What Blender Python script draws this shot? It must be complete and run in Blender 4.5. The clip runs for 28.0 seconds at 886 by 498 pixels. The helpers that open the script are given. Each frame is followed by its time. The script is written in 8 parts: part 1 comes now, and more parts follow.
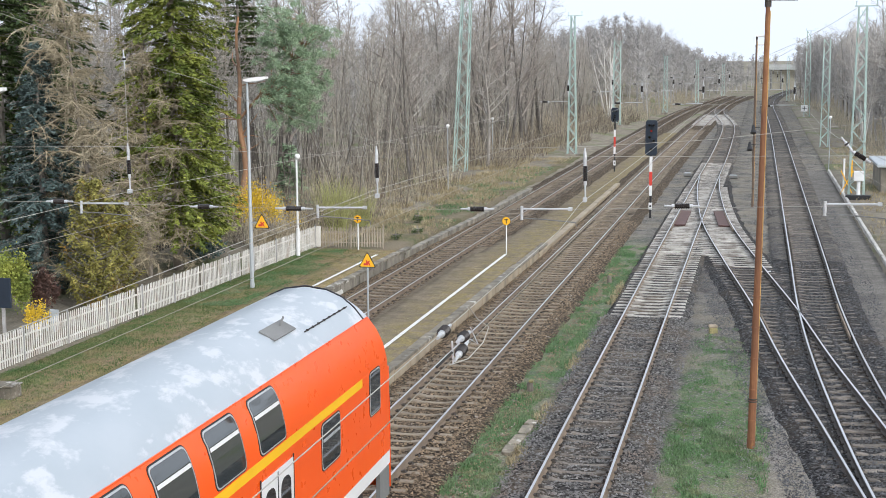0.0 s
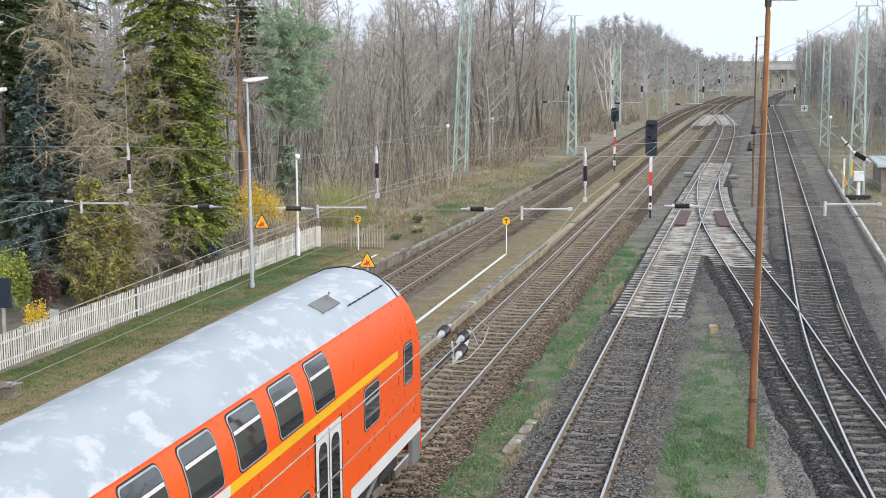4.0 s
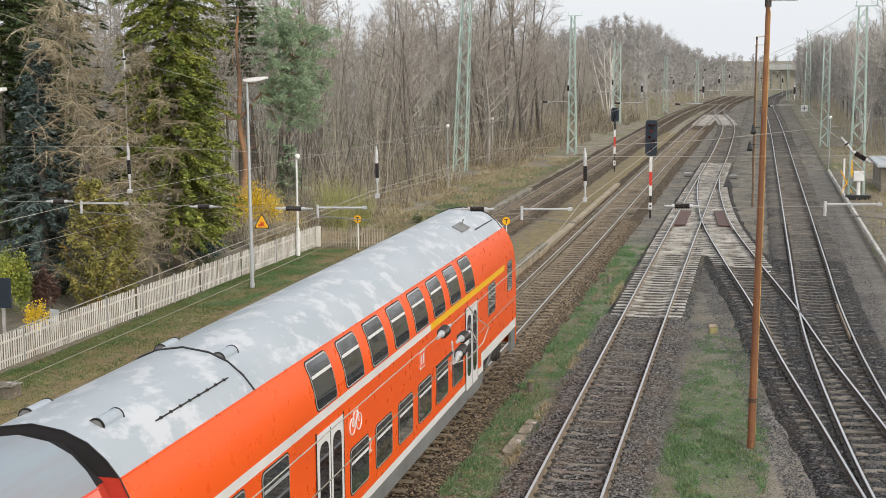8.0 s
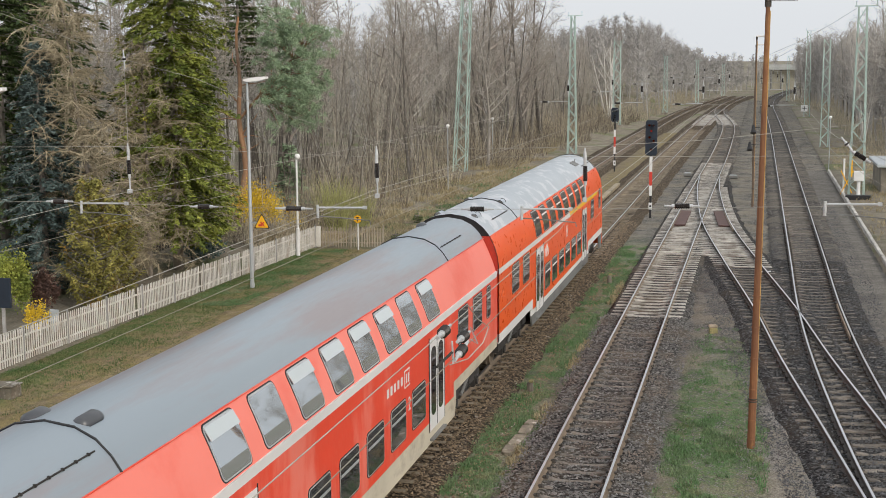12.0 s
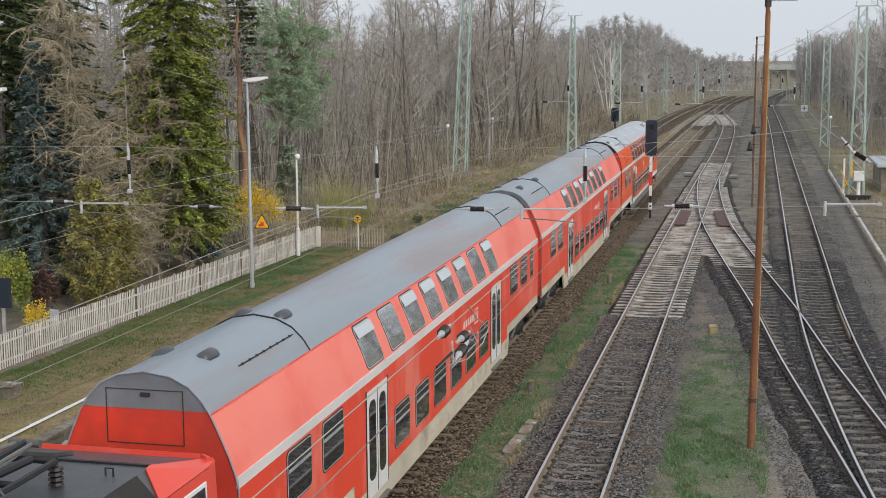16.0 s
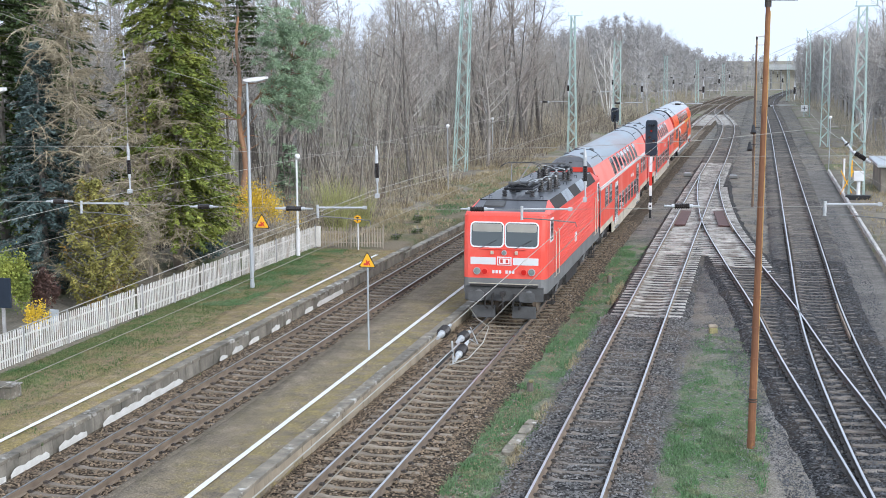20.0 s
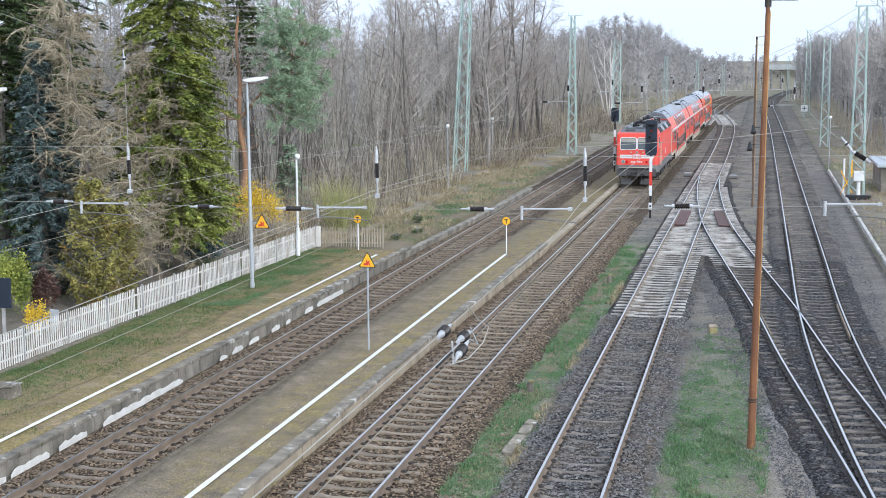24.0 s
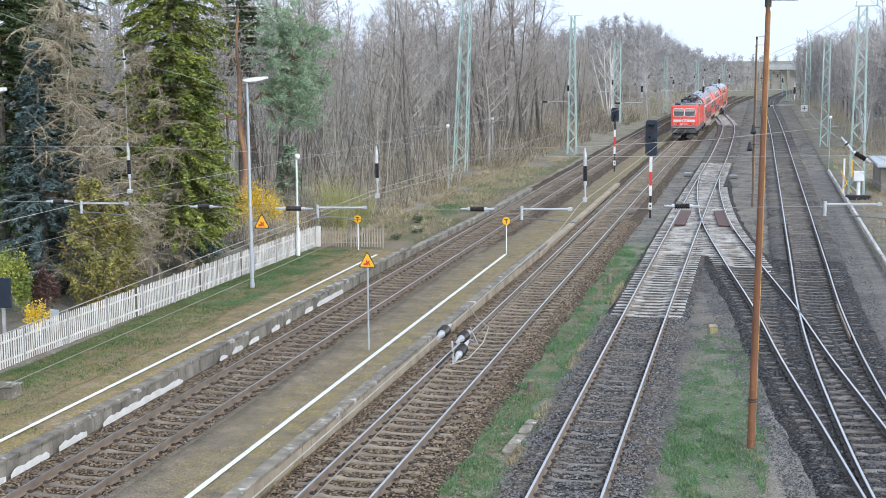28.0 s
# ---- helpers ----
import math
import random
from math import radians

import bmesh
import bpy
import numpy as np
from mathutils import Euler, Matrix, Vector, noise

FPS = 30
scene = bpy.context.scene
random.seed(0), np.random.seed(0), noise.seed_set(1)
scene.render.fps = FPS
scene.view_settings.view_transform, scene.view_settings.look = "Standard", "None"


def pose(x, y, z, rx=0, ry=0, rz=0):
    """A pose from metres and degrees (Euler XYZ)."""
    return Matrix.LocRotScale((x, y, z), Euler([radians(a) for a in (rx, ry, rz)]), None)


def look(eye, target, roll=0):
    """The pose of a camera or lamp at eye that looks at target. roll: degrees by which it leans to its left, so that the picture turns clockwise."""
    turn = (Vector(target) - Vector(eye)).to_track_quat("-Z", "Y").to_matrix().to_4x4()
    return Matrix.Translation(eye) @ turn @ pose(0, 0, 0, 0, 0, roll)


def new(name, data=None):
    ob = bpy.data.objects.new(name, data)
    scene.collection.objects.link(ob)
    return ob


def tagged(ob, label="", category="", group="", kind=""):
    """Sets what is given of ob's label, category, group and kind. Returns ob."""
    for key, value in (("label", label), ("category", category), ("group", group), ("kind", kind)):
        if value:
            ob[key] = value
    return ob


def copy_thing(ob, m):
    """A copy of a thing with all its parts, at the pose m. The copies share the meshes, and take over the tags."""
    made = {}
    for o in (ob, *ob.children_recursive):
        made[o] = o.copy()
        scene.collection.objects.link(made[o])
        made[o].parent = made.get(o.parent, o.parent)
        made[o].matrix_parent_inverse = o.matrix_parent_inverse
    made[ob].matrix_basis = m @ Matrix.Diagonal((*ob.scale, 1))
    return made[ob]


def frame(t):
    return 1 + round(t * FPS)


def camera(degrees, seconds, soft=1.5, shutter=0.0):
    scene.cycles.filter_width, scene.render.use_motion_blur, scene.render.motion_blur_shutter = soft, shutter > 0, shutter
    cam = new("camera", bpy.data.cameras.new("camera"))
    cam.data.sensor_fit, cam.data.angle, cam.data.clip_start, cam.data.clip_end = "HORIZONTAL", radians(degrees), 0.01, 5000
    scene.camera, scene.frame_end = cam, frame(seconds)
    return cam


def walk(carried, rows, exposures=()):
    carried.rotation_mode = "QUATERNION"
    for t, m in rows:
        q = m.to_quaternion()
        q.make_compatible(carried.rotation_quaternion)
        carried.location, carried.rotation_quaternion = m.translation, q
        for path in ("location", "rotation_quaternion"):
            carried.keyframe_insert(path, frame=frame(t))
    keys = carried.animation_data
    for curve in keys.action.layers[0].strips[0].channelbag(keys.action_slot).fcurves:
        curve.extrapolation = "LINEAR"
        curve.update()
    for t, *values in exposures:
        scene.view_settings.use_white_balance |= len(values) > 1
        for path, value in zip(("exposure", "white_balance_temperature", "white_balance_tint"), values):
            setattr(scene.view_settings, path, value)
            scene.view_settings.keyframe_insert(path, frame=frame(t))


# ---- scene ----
cam = camera(36.9, 28.0, soft=0.8)
EYE = (0.0, 0.0, 8.947)
VIEW = Matrix.Translation(EYE) @ Matrix.Rotation(radians(13.44), 4, "Z") @ Matrix.Rotation(radians(90 - 8.116), 4, "X") @ Matrix.Rotation(radians(-0.331), 4, "Z")
walk(cam, [(0.0, VIEW), (28.0, VIEW)], exposures=[
    (0.0, -0.05, 6370, 10), (3.0, -0.05, 6370, 10), (6.0, -0.20, 6520, 10), (8.0, -0.28, 7070, 10), (11.0, -0.38, 7120, 10), (13.0, -0.53, 6920, 10), (15.0, -0.63, 6780, 10),
    (17.0, -0.45, 6580, 10), (18.0, -0.25, 6270, 10), (19.0, -0.07, 6020, 10), (21.0, 0.00, 5870, 10), (24.0, 0.00, 5850, 10), (28.0, 0.00, 5870, 10)])

# ---- light ----
world = bpy.data.worlds.new("overcast_sky")
scene.world = world
world.use_nodes = True
wn = world.node_tree
sky = wn.nodes.new("ShaderNodeTexSky")
sky.sky_type = "NISHITA"
sky.sun_disc = False
sky.sun_elevation, sky.sun_rotation = radians(27), radians(134)
sky.dust_density, sky.air_density, sky.ozone_density = 6.0, 1.0, 1.0
veil = wn.nodes.new("ShaderNodeHueSaturation")
veil.inputs["Saturation"].default_value = 0.22
wn.links.new(sky.outputs[0], veil.inputs["Color"])
cloud = wn.nodes.new("ShaderNodeMixRGB")
cloud.inputs[0].default_value = 0.62
cloud.inputs[2].default_value = (13.2, 14.4, 16.2, 1)
wn.links.new(veil.outputs[0], cloud.inputs[1])
back = wn.nodes["Background"]
wn.links.new(cloud.outputs[0], back.inputs[0])
back.inputs[1].default_value = 0.116
sun = new("sun", bpy.data.lights.new("sun", "SUN"))
sun.data.energy, sun.data.angle, sun.data.color = 2.0, radians(10), (1.0, 0.955, 0.90)
sun.matrix_world = look((73, -60, 52), (0, 10, 0))

# ---- materials ----
MATS = {}


def mat(name, a, b=None, rough=0.8, metal=0.0, scale=3.0, fine=40.0, bump=0.2, spread=0.15, axis=(1, 1, 1), c=None, cscale=0.6, cmix=(0.5, 0.62), island=False, spec=0.5, dist=0.01, fixed=False):
    """A surface of two tones a and b mixed by noise, with fine grain, stains of tone c, and relief."""
    if name in MATS:
        return MATS[name]
    b = b or tuple(v * 0.75 for v in a)
    m = bpy.data.materials.new(name)
    m.use_nodes = True
    t = m.node_tree
    N, L = t.nodes.new, t.links.new
    p = t.nodes["Principled BSDF"]
    geo = N("ShaderNodeNewGeometry")
    tc = N("ShaderNodeTexCoord")
    mp = N("ShaderNodeMapping")
    mp.inputs["Scale"].default_value = axis
    if fixed:
        # a piece that never moves takes its pattern from where it stands
        add = N("ShaderNodeVectorMath")
        spot = N("ShaderNodeObjectInfo")
        L(tc.outputs["Object"], add.inputs[0])
        L(spot.outputs["Location"], add.inputs[1])
        L(add.outputs[0], mp.inputs[0])
    else:
        L(tc.outputs["Object"], mp.inputs[0])
    n1, n2 = N("ShaderNodeTexNoise"), N("ShaderNodeTexNoise")
    for n, s in ((n1, scale), (n2, fine)):
        n.inputs["Scale"].default_value = s
        n.inputs["Detail"].default_value = 6
        L(mp.outputs[0], n.inputs["Vector"])
    r = N("ShaderNodeMapRange")
    r.inputs[1].default_value, r.inputs[2].default_value = 0.32, 0.68
    L(n1.outputs[0], r.inputs[0])
    mix = N("ShaderNodeMixRGB")
    mix.inputs[1].default_value, mix.inputs[2].default_value = (*a, 1), (*b, 1)
    L(r.outputs[0], mix.inputs[0])
    last = mix
    if c:
        n3 = N("ShaderNodeTexNoise")
        n3.inputs["Scale"].default_value, n3.inputs["Detail"].default_value = cscale, 8
        n3.inputs["Roughness"].default_value = 0.65
        L(mp.outputs[0], n3.inputs["Vector"])
        r3 = N("ShaderNodeMapRange")
        r3.inputs[1].default_value, r3.inputs[2].default_value = cmix
        L(n3.outputs[0], r3.inputs[0])
        mx = N("ShaderNodeMixRGB")
        mx.inputs[2].default_value = (*c, 1)
        L(r3.outputs[0], mx.inputs[0])
        L(last.outputs[0], mx.inputs[1])
        last = mx
    # fine grain and piece-to-piece difference
    info = N("ShaderNodeObjectInfo")
    grain = N("ShaderNodeMapRange")
    grain.inputs[1].default_value, grain.inputs[2].default_value = 0.34, 0.66
    L(n2.outputs[0], grain.inputs[0])
    val = N("ShaderNodeMath")
    val.operation = "MULTIPLY_ADD"
    val.inputs[1].default_value = spread * 1.5
    L(grain.outputs[0], val.inputs[0])
    off = N("ShaderNodeMath")
    off.operation = "MULTIPLY_ADD"
    off.inputs[1].default_value, off.inputs[2].default_value = spread * 1.6, 1 - spread * 1.55
    L(geo.outputs["Random Per Island"] if island else info.outputs["Random"], off.inputs[0])
    L(off.outputs[0], val.inputs[2])
    hs = N("ShaderNodeHueSaturation")
    L(last.outputs[0], hs.inputs["Color"])
    L(val.outputs[0], hs.inputs["Value"])
    L(hs.outputs[0], p.inputs["Base Color"])
    p.inputs["Metallic"].default_value = metal
    p.inputs["Specular IOR Level"].default_value = spec
    rr = N("ShaderNodeMapRange")
    rr.inputs[3].default_value, rr.inputs[4].default_value = max(0.02, rough - 0.1), min(1, rough + 0.1)
    L(n2.outputs[0], rr.inputs[0])
    L(rr.outputs[0], p.inputs["Roughness"])
    if bump:
        bp = N("ShaderNodeBump")
        bp.inputs["Strength"].default_value, bp.inputs["Distance"].default_value = bump, dist
        L(n2.outputs[0], bp.inputs["Height"])
        L(bp.outputs[0], p.inputs["Normal"])
    MATS[name] = m
    return m


def stones(name, tones, cell, bump=1.0, moss=None, mscale=0.35, mcut=(0.5, 0.6), rough=0.9):
    """Loose stones: cells of several tones, shaded in colour towards their deep joints, and moss or dust in patches."""
    m = bpy.data.materials.new(name)
    m.use_nodes = True
    t = m.node_tree
    N, L = t.nodes.new, t.links.new
    p = t.nodes["Principled BSDF"]
    tc = N("ShaderNodeTexCoord")
    v = N("ShaderNodeTexVoronoi")
    v.inputs["Scale"].default_value = 1 / cell
    L(tc.outputs["Object"], v.inputs["Vector"])
    ramp = N("ShaderNodeValToRGB")
    sep = N("ShaderNodeSeparateColor")
    L(v.outputs["Color"], sep.inputs[0])
    L(sep.outputs[0], ramp.inputs[0])
    el = ramp.color_ramp.elements
    el[0].color, el[1].color = (*tones[0], 1), (*tones[-1], 1)
    for i, c in enumerate(tones[1:-1]):
        e = el.new((i + 1) / (len(tones) - 1))
        e.color = (*c, 1)
    # occlusion in the gaps, multiplied into the stone colour towards cell edges
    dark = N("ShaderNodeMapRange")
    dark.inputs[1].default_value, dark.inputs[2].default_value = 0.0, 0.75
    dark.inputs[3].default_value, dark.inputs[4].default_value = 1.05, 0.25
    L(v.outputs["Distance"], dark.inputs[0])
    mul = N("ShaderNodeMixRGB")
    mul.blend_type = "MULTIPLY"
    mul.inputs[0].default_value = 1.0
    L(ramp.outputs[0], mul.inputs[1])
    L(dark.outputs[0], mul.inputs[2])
    n = N("ShaderNodeTexNoise")
    n.inputs["Scale"].default_value, n.inputs["Detail"].default_value = mscale, 9
    n.inputs["Roughness"].default_value = 0.62
    L(tc.outputs["Object"], n.inputs["Vector"])
    last = mul
    if moss:
        r = N("ShaderNodeMapRange")
        r.inputs[1].default_value, r.inputs[2].default_value = mcut
        L(n.outputs[0], r.inputs[0])
        mx = N("ShaderNodeMixRGB")
        mx.inputs[2].default_value = (*moss, 1)
        L(r.outputs[0], mx.inputs[0])
        L(last.outputs[0], mx.inputs[1])
        last = mx
    L(last.outputs[0], p.inputs["Base Color"])
    p.inputs["Roughness"].default_value = rough
    p.inputs["Specular IOR Level"].default_value = 0.2
    bp = N("ShaderNodeBump")
    bp.invert = True
    bp.inputs["Strength"].default_value, bp.inputs["Distance"].default_value = bump, cell * 0.5
    L(v.outputs["Distance"], bp.inputs["Height"])
    L(bp.outputs[0], p.inputs["Normal"])
    MATS[name] = m
    return m


def yard_ground():
    """Gravel with grass grown into it in bands that run along the tracks, ragged at their edges."""
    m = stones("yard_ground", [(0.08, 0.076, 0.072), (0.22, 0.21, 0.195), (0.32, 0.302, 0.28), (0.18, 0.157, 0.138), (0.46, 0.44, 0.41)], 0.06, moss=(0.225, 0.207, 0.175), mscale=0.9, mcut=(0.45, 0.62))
    t = m.node_tree
    N, L = t.nodes.new, t.links.new
    p = t.nodes["Principled BSDF"]
    stone = p.inputs["Base Color"].links[0].from_socket
    tc = N("ShaderNodeTexCoord")
    sx = N("ShaderNodeSeparateXYZ")
    L(tc.outputs["Object"], sx.inputs[0])
    def noise_of(scale, detail=8):
        n = N("ShaderNodeTexNoise")
        n.inputs["Scale"].default_value, n.inputs["Detail"].default_value, n.inputs["Roughness"].default_value = scale, detail, 0.68
        L(tc.outputs["Object"], n.inputs["Vector"])
        return n.outputs[0]
    def calc(op, a, b=None):
        n = N("ShaderNodeMath")
        n.operation = op
        for i, v in enumerate((a, b)):
            if v is None:
                continue
            if isinstance(v, (int, float)):
                n.inputs[i].default_value = v
            else:
                L(v, n.inputs[i])
        return n.outputs[0]
    def ramp(v, a, b):
        n = N("ShaderNodeMapRange")
        n.interpolation_type = "SMOOTHSTEP"
        n.inputs[1].default_value, n.inputs[2].default_value = a, b
        L(v, n.inputs[0])
        return n.outputs[0]
    rag = calc("MULTIPLY", calc("SUBTRACT", noise_of(1.1), 0.5), 1.7)
    x = calc("ADD", sx.outputs[0], rag)
    y = calc("ADD", sx.outputs[1], calc("MULTIPLY", rag, 4.0))
    def band(x0, x1, y1):
        return calc("MULTIPLY", calc("MULTIPLY", ramp(x, x0 - 0.25, x0 + 0.25), calc("SUBTRACT", 1.0, ramp(x, x1 - 0.6, x1 + 0.5))), calc("SUBTRACT", 1.0, ramp(y, y1 - 6, y1 + 6)))
    green = calc("MAXIMUM", band(-6.95, -5.25, 66), band(-2.0, 0.15, 41))
    green = calc("MULTIPLY", green, calc("ADD", 0.30, calc("MULTIPLY", ramp(noise_of(4.6), 0.40, 0.56), 0.6)))
    turf = N("ShaderNodeValToRGB")
    L(noise_of(3.2), turf.inputs[0])
    el = turf.color_ramp.elements
    el[0].position, el[0].color = 0.3, (0.06, 0.13, 0.045, 1)
    el[1].position, el[1].color = 0.7, (0.20, 0.195, 0.105, 1)
    mid = el.new(0.5)
    mid.color = (0.095, 0.17, 0.06, 1)
    mx = N("ShaderNodeMixRGB")
    L(green, mx.inputs[0])
    L(stone, mx.inputs[1])
    L(turf.outputs[0], mx.inputs[2])
    # pale trodden dirt along the way past the pole
    dirt = N("ShaderNodeMixRGB")
    way = calc("MULTIPLY", calc("MULTIPLY", ramp(x, 0.2, 0.6), calc("SUBTRACT", 1.0, ramp(x, 1.6, 2.2))), calc("SUBTRACT", 1.0, ramp(y, 38, 50)))
    L(calc("MULTIPLY", way, 0.75), dirt.inputs[0])
    L(mx.outputs[0], dirt.inputs[1])
    dirt.inputs[2].default_value = (0.265, 0.25, 0.232, 1)
    # dry weeds and brown dust in larger patches, and grit over all of it
    dry = N("ShaderNodeMixRGB")
    L(calc("MULTIPLY", ramp(noise_of(0.33), 0.46, 0.60), 0.55), dry.inputs[0])
    L(dirt.outputs[0], dry.inputs[1])
    dry.inputs[2].default_value = (0.24, 0.21, 0.155, 1)
    hs = N("ShaderNodeHueSaturation")
    L(dry.outputs[0], hs.inputs["Color"])
    gr = N("ShaderNodeMapRange")
    gr.inputs[1].default_value, gr.inputs[2].default_value, gr.inputs[3].default_value, gr.inputs[4].default_value = 0.33, 0.67, 0.5, 1.5
    L(noise_of(24.0, 3), gr.inputs[0])
    L(gr.outputs[0], hs.inputs["Value"])
    L(hs.outputs[0], p.inputs["Base Color"])
    return m


def glass(name, tint, rough=0.04):
    m = bpy.data.materials.new(name)
    m.use_nodes = True
    p = m.node_tree.nodes["Principled BSDF"]
    p.inputs["Base Color"].default_value = (*tint, 1)
    p.inputs["Roughness"].default_value = rough
    p.inputs["Specular IOR Level"].default_value = 0.9
    p.inputs["Coat Weight"].default_value = 0.6
    p.inputs["Coat Roughness"].default_value = 0.02
    MATS[name] = m
    return m


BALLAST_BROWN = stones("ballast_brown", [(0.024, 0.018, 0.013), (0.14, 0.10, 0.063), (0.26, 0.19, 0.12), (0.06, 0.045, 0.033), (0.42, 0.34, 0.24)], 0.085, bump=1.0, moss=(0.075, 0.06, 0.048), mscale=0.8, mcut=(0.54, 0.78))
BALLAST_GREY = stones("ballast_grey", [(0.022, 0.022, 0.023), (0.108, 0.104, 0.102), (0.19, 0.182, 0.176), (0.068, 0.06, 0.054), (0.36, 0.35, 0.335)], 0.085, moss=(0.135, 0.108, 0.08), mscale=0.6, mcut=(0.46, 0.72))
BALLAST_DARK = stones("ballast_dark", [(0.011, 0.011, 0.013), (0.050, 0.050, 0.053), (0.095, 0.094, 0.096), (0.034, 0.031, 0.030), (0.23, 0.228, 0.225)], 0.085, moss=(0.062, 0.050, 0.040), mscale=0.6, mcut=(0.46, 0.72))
# far ballast: tones lifted so that the colour stands in for haze
BALLAST_DUSTY_HAZED = stones("ballast_dusty", [(0.05, 0.046, 0.042), (0.15, 0.138, 0.125), (0.23, 0.212, 0.195), (0.10, 0.09, 0.08), (0.34, 0.32, 0.30)], 0.085, moss=(0.185, 0.16, 0.132), mscale=0.5, mcut=(0.42, 0.66))
STONE_DARK = mat("ballast_stone_dark", (0.125, 0.125, 0.13), (0.036, 0.037, 0.040), scale=6, fine=60, spread=0.40, island=True, c=(0.095, 0.078, 0.066), cscale=0.8, cmix=(0.52, 0.66))
STONE = mat("ballast_stone", (0.31, 0.225, 0.142), (0.095, 0.068, 0.046), scale=6, fine=60, spread=0.34, island=True, c=(0.36, 0.33, 0.29), cscale=2.0, cmix=(0.58, 0.7))
STONE_GREY = mat("ballast_stone_grey", (0.245, 0.236, 0.226), (0.085, 0.082, 0.079), scale=6, fine=60, spread=0.36, island=True, c=(0.17, 0.138, 0.114), cscale=1.0)
RAIL_SIDE_DARK = mat("dark_rail_web", (0.105, 0.092, 0.085), (0.065, 0.056, 0.052), rough=0.8, scale=2.0, fine=40, bump=0.3, spread=0.1)
RAIL_TOP = mat("polished_rail_head", (0.58, 0.59, 0.61), (0.45, 0.45, 0.46), rough=0.32, metal=0.9, scale=1.0, fine=90, bump=0.05, spread=0.05, axis=(1, 0.1, 1))
RAIL_SIDE = mat("rusty_rail_web", (0.25, 0.195, 0.142), (0.16, 0.122, 0.09), rough=0.85, scale=2.0, fine=40, bump=0.3, spread=0.1)
SLEEPER = mat("weathered_concrete", (0.27, 0.226, 0.176), (0.165, 0.135, 0.103), scale=1.8, fine=50, bump=0.3, spread=0.22, c=(0.11, 0.088, 0.066), cscale=1.5, cmix=(0.5, 0.70), fixed=True)
SLEEPER_TAN = mat("tan_weathered_concrete", (0.31, 0.258, 0.192), (0.19, 0.155, 0.113), scale=1.8, fine=50, bump=0.3, spread=0.2, c=(0.15, 0.122, 0.092), cscale=1.5, cmix=(0.52, 0.72), fixed=True)
SLEEPER_OLD = mat("old_stained_sleeper", (0.25, 0.218, 0.185), (0.15, 0.128, 0.106), scale=2.5, fine=50, bump=0.3, spread=0.25, c=(0.065, 0.055, 0.046), cscale=2.0, cmix=(0.45, 0.65), fixed=True)
SLEEPER_NEW = mat("pale_new_sleeper", (0.52, 0.495, 0.455), (0.36, 0.34, 0.31), scale=2.0, fine=50, bump=0.2, spread=0.20, c=(0.20, 0.178, 0.155), cscale=1.3, cmix=(0.46, 0.60), fixed=True)
IRON = mat("dark_iron", (0.07, 0.055, 0.045), (0.04, 0.035, 0.03), rough=0.7, scale=8, fine=70, bump=0.3)
RUSTPLATE = mat("rusty_plate", (0.10, 0.045, 0.035), (0.07, 0.035, 0.03), rough=0.7, scale=3, fine=40, bump=0.2)
GRASS = mat("grass_turf", (0.135, 0.165, 0.065), (0.19, 0.175, 0.09), scale=1.2, fine=28, bump=0.9, spread=0.3, c=(0.21, 0.175, 0.115), cscale=0.7, cmix=(0.46, 0.6), dist=0.05, spec=0.1)
BLADE = mat("grass_blade", (0.10, 0.205, 0.085), (0.185, 0.25, 0.14), scale=0.9, fine=10, bump=0, spread=0.3, island=True, spec=0.1, c=(0.29, 0.27, 0.165), cscale=0.8, cmix=(0.56, 0.72))
TURFBLADE = mat("dark_turf_blade", (0.065, 0.13, 0.045), (0.15, 0.17, 0.075), scale=1.4, fine=10, bump=0, spread=0.35, island=True, spec=0.1, c=(0.25, 0.21, 0.12), cscale=0.9, cmix=(0.52, 0.66))
STRAW = mat("dry_grass_blade", (0.43, 0.37, 0.235), (0.28, 0.225, 0.14), scale=1.0, fine=10, bump=0, spread=0.25, island=True, spec=0.1)
PLATFORM = mat("mossy_platform_grit", (0.28, 0.245, 0.195), (0.20, 0.172, 0.135), scale=2.2, fine=22, bump=0.9, spread=0.42, c=(0.20, 0.175, 0.075), cscale=1.5, cmix=(0.44, 0.66), dist=0.02)
PATH = mat("grey_gravel_path", (0.255, 0.235, 0.215), (0.185, 0.168, 0.15), scale=2.0, fine=22, bump=0.7, spread=0.32, c=(0.17, 0.155, 0.14), cscale=0.35, cmix=(0.5, 0.64), dist=0.02)
FOREST_FLOOR = mat("leaf_litter", (0.27, 0.24, 0.19), (0.175, 0.152, 0.118), scale=0.9, fine=9, bump=0.9, spread=0.3, c=(0.14, 0.165, 0.075), cscale=0.12, cmix=(0.52, 0.64), dist=0.08, spec=0.1)
YARD = yard_ground()


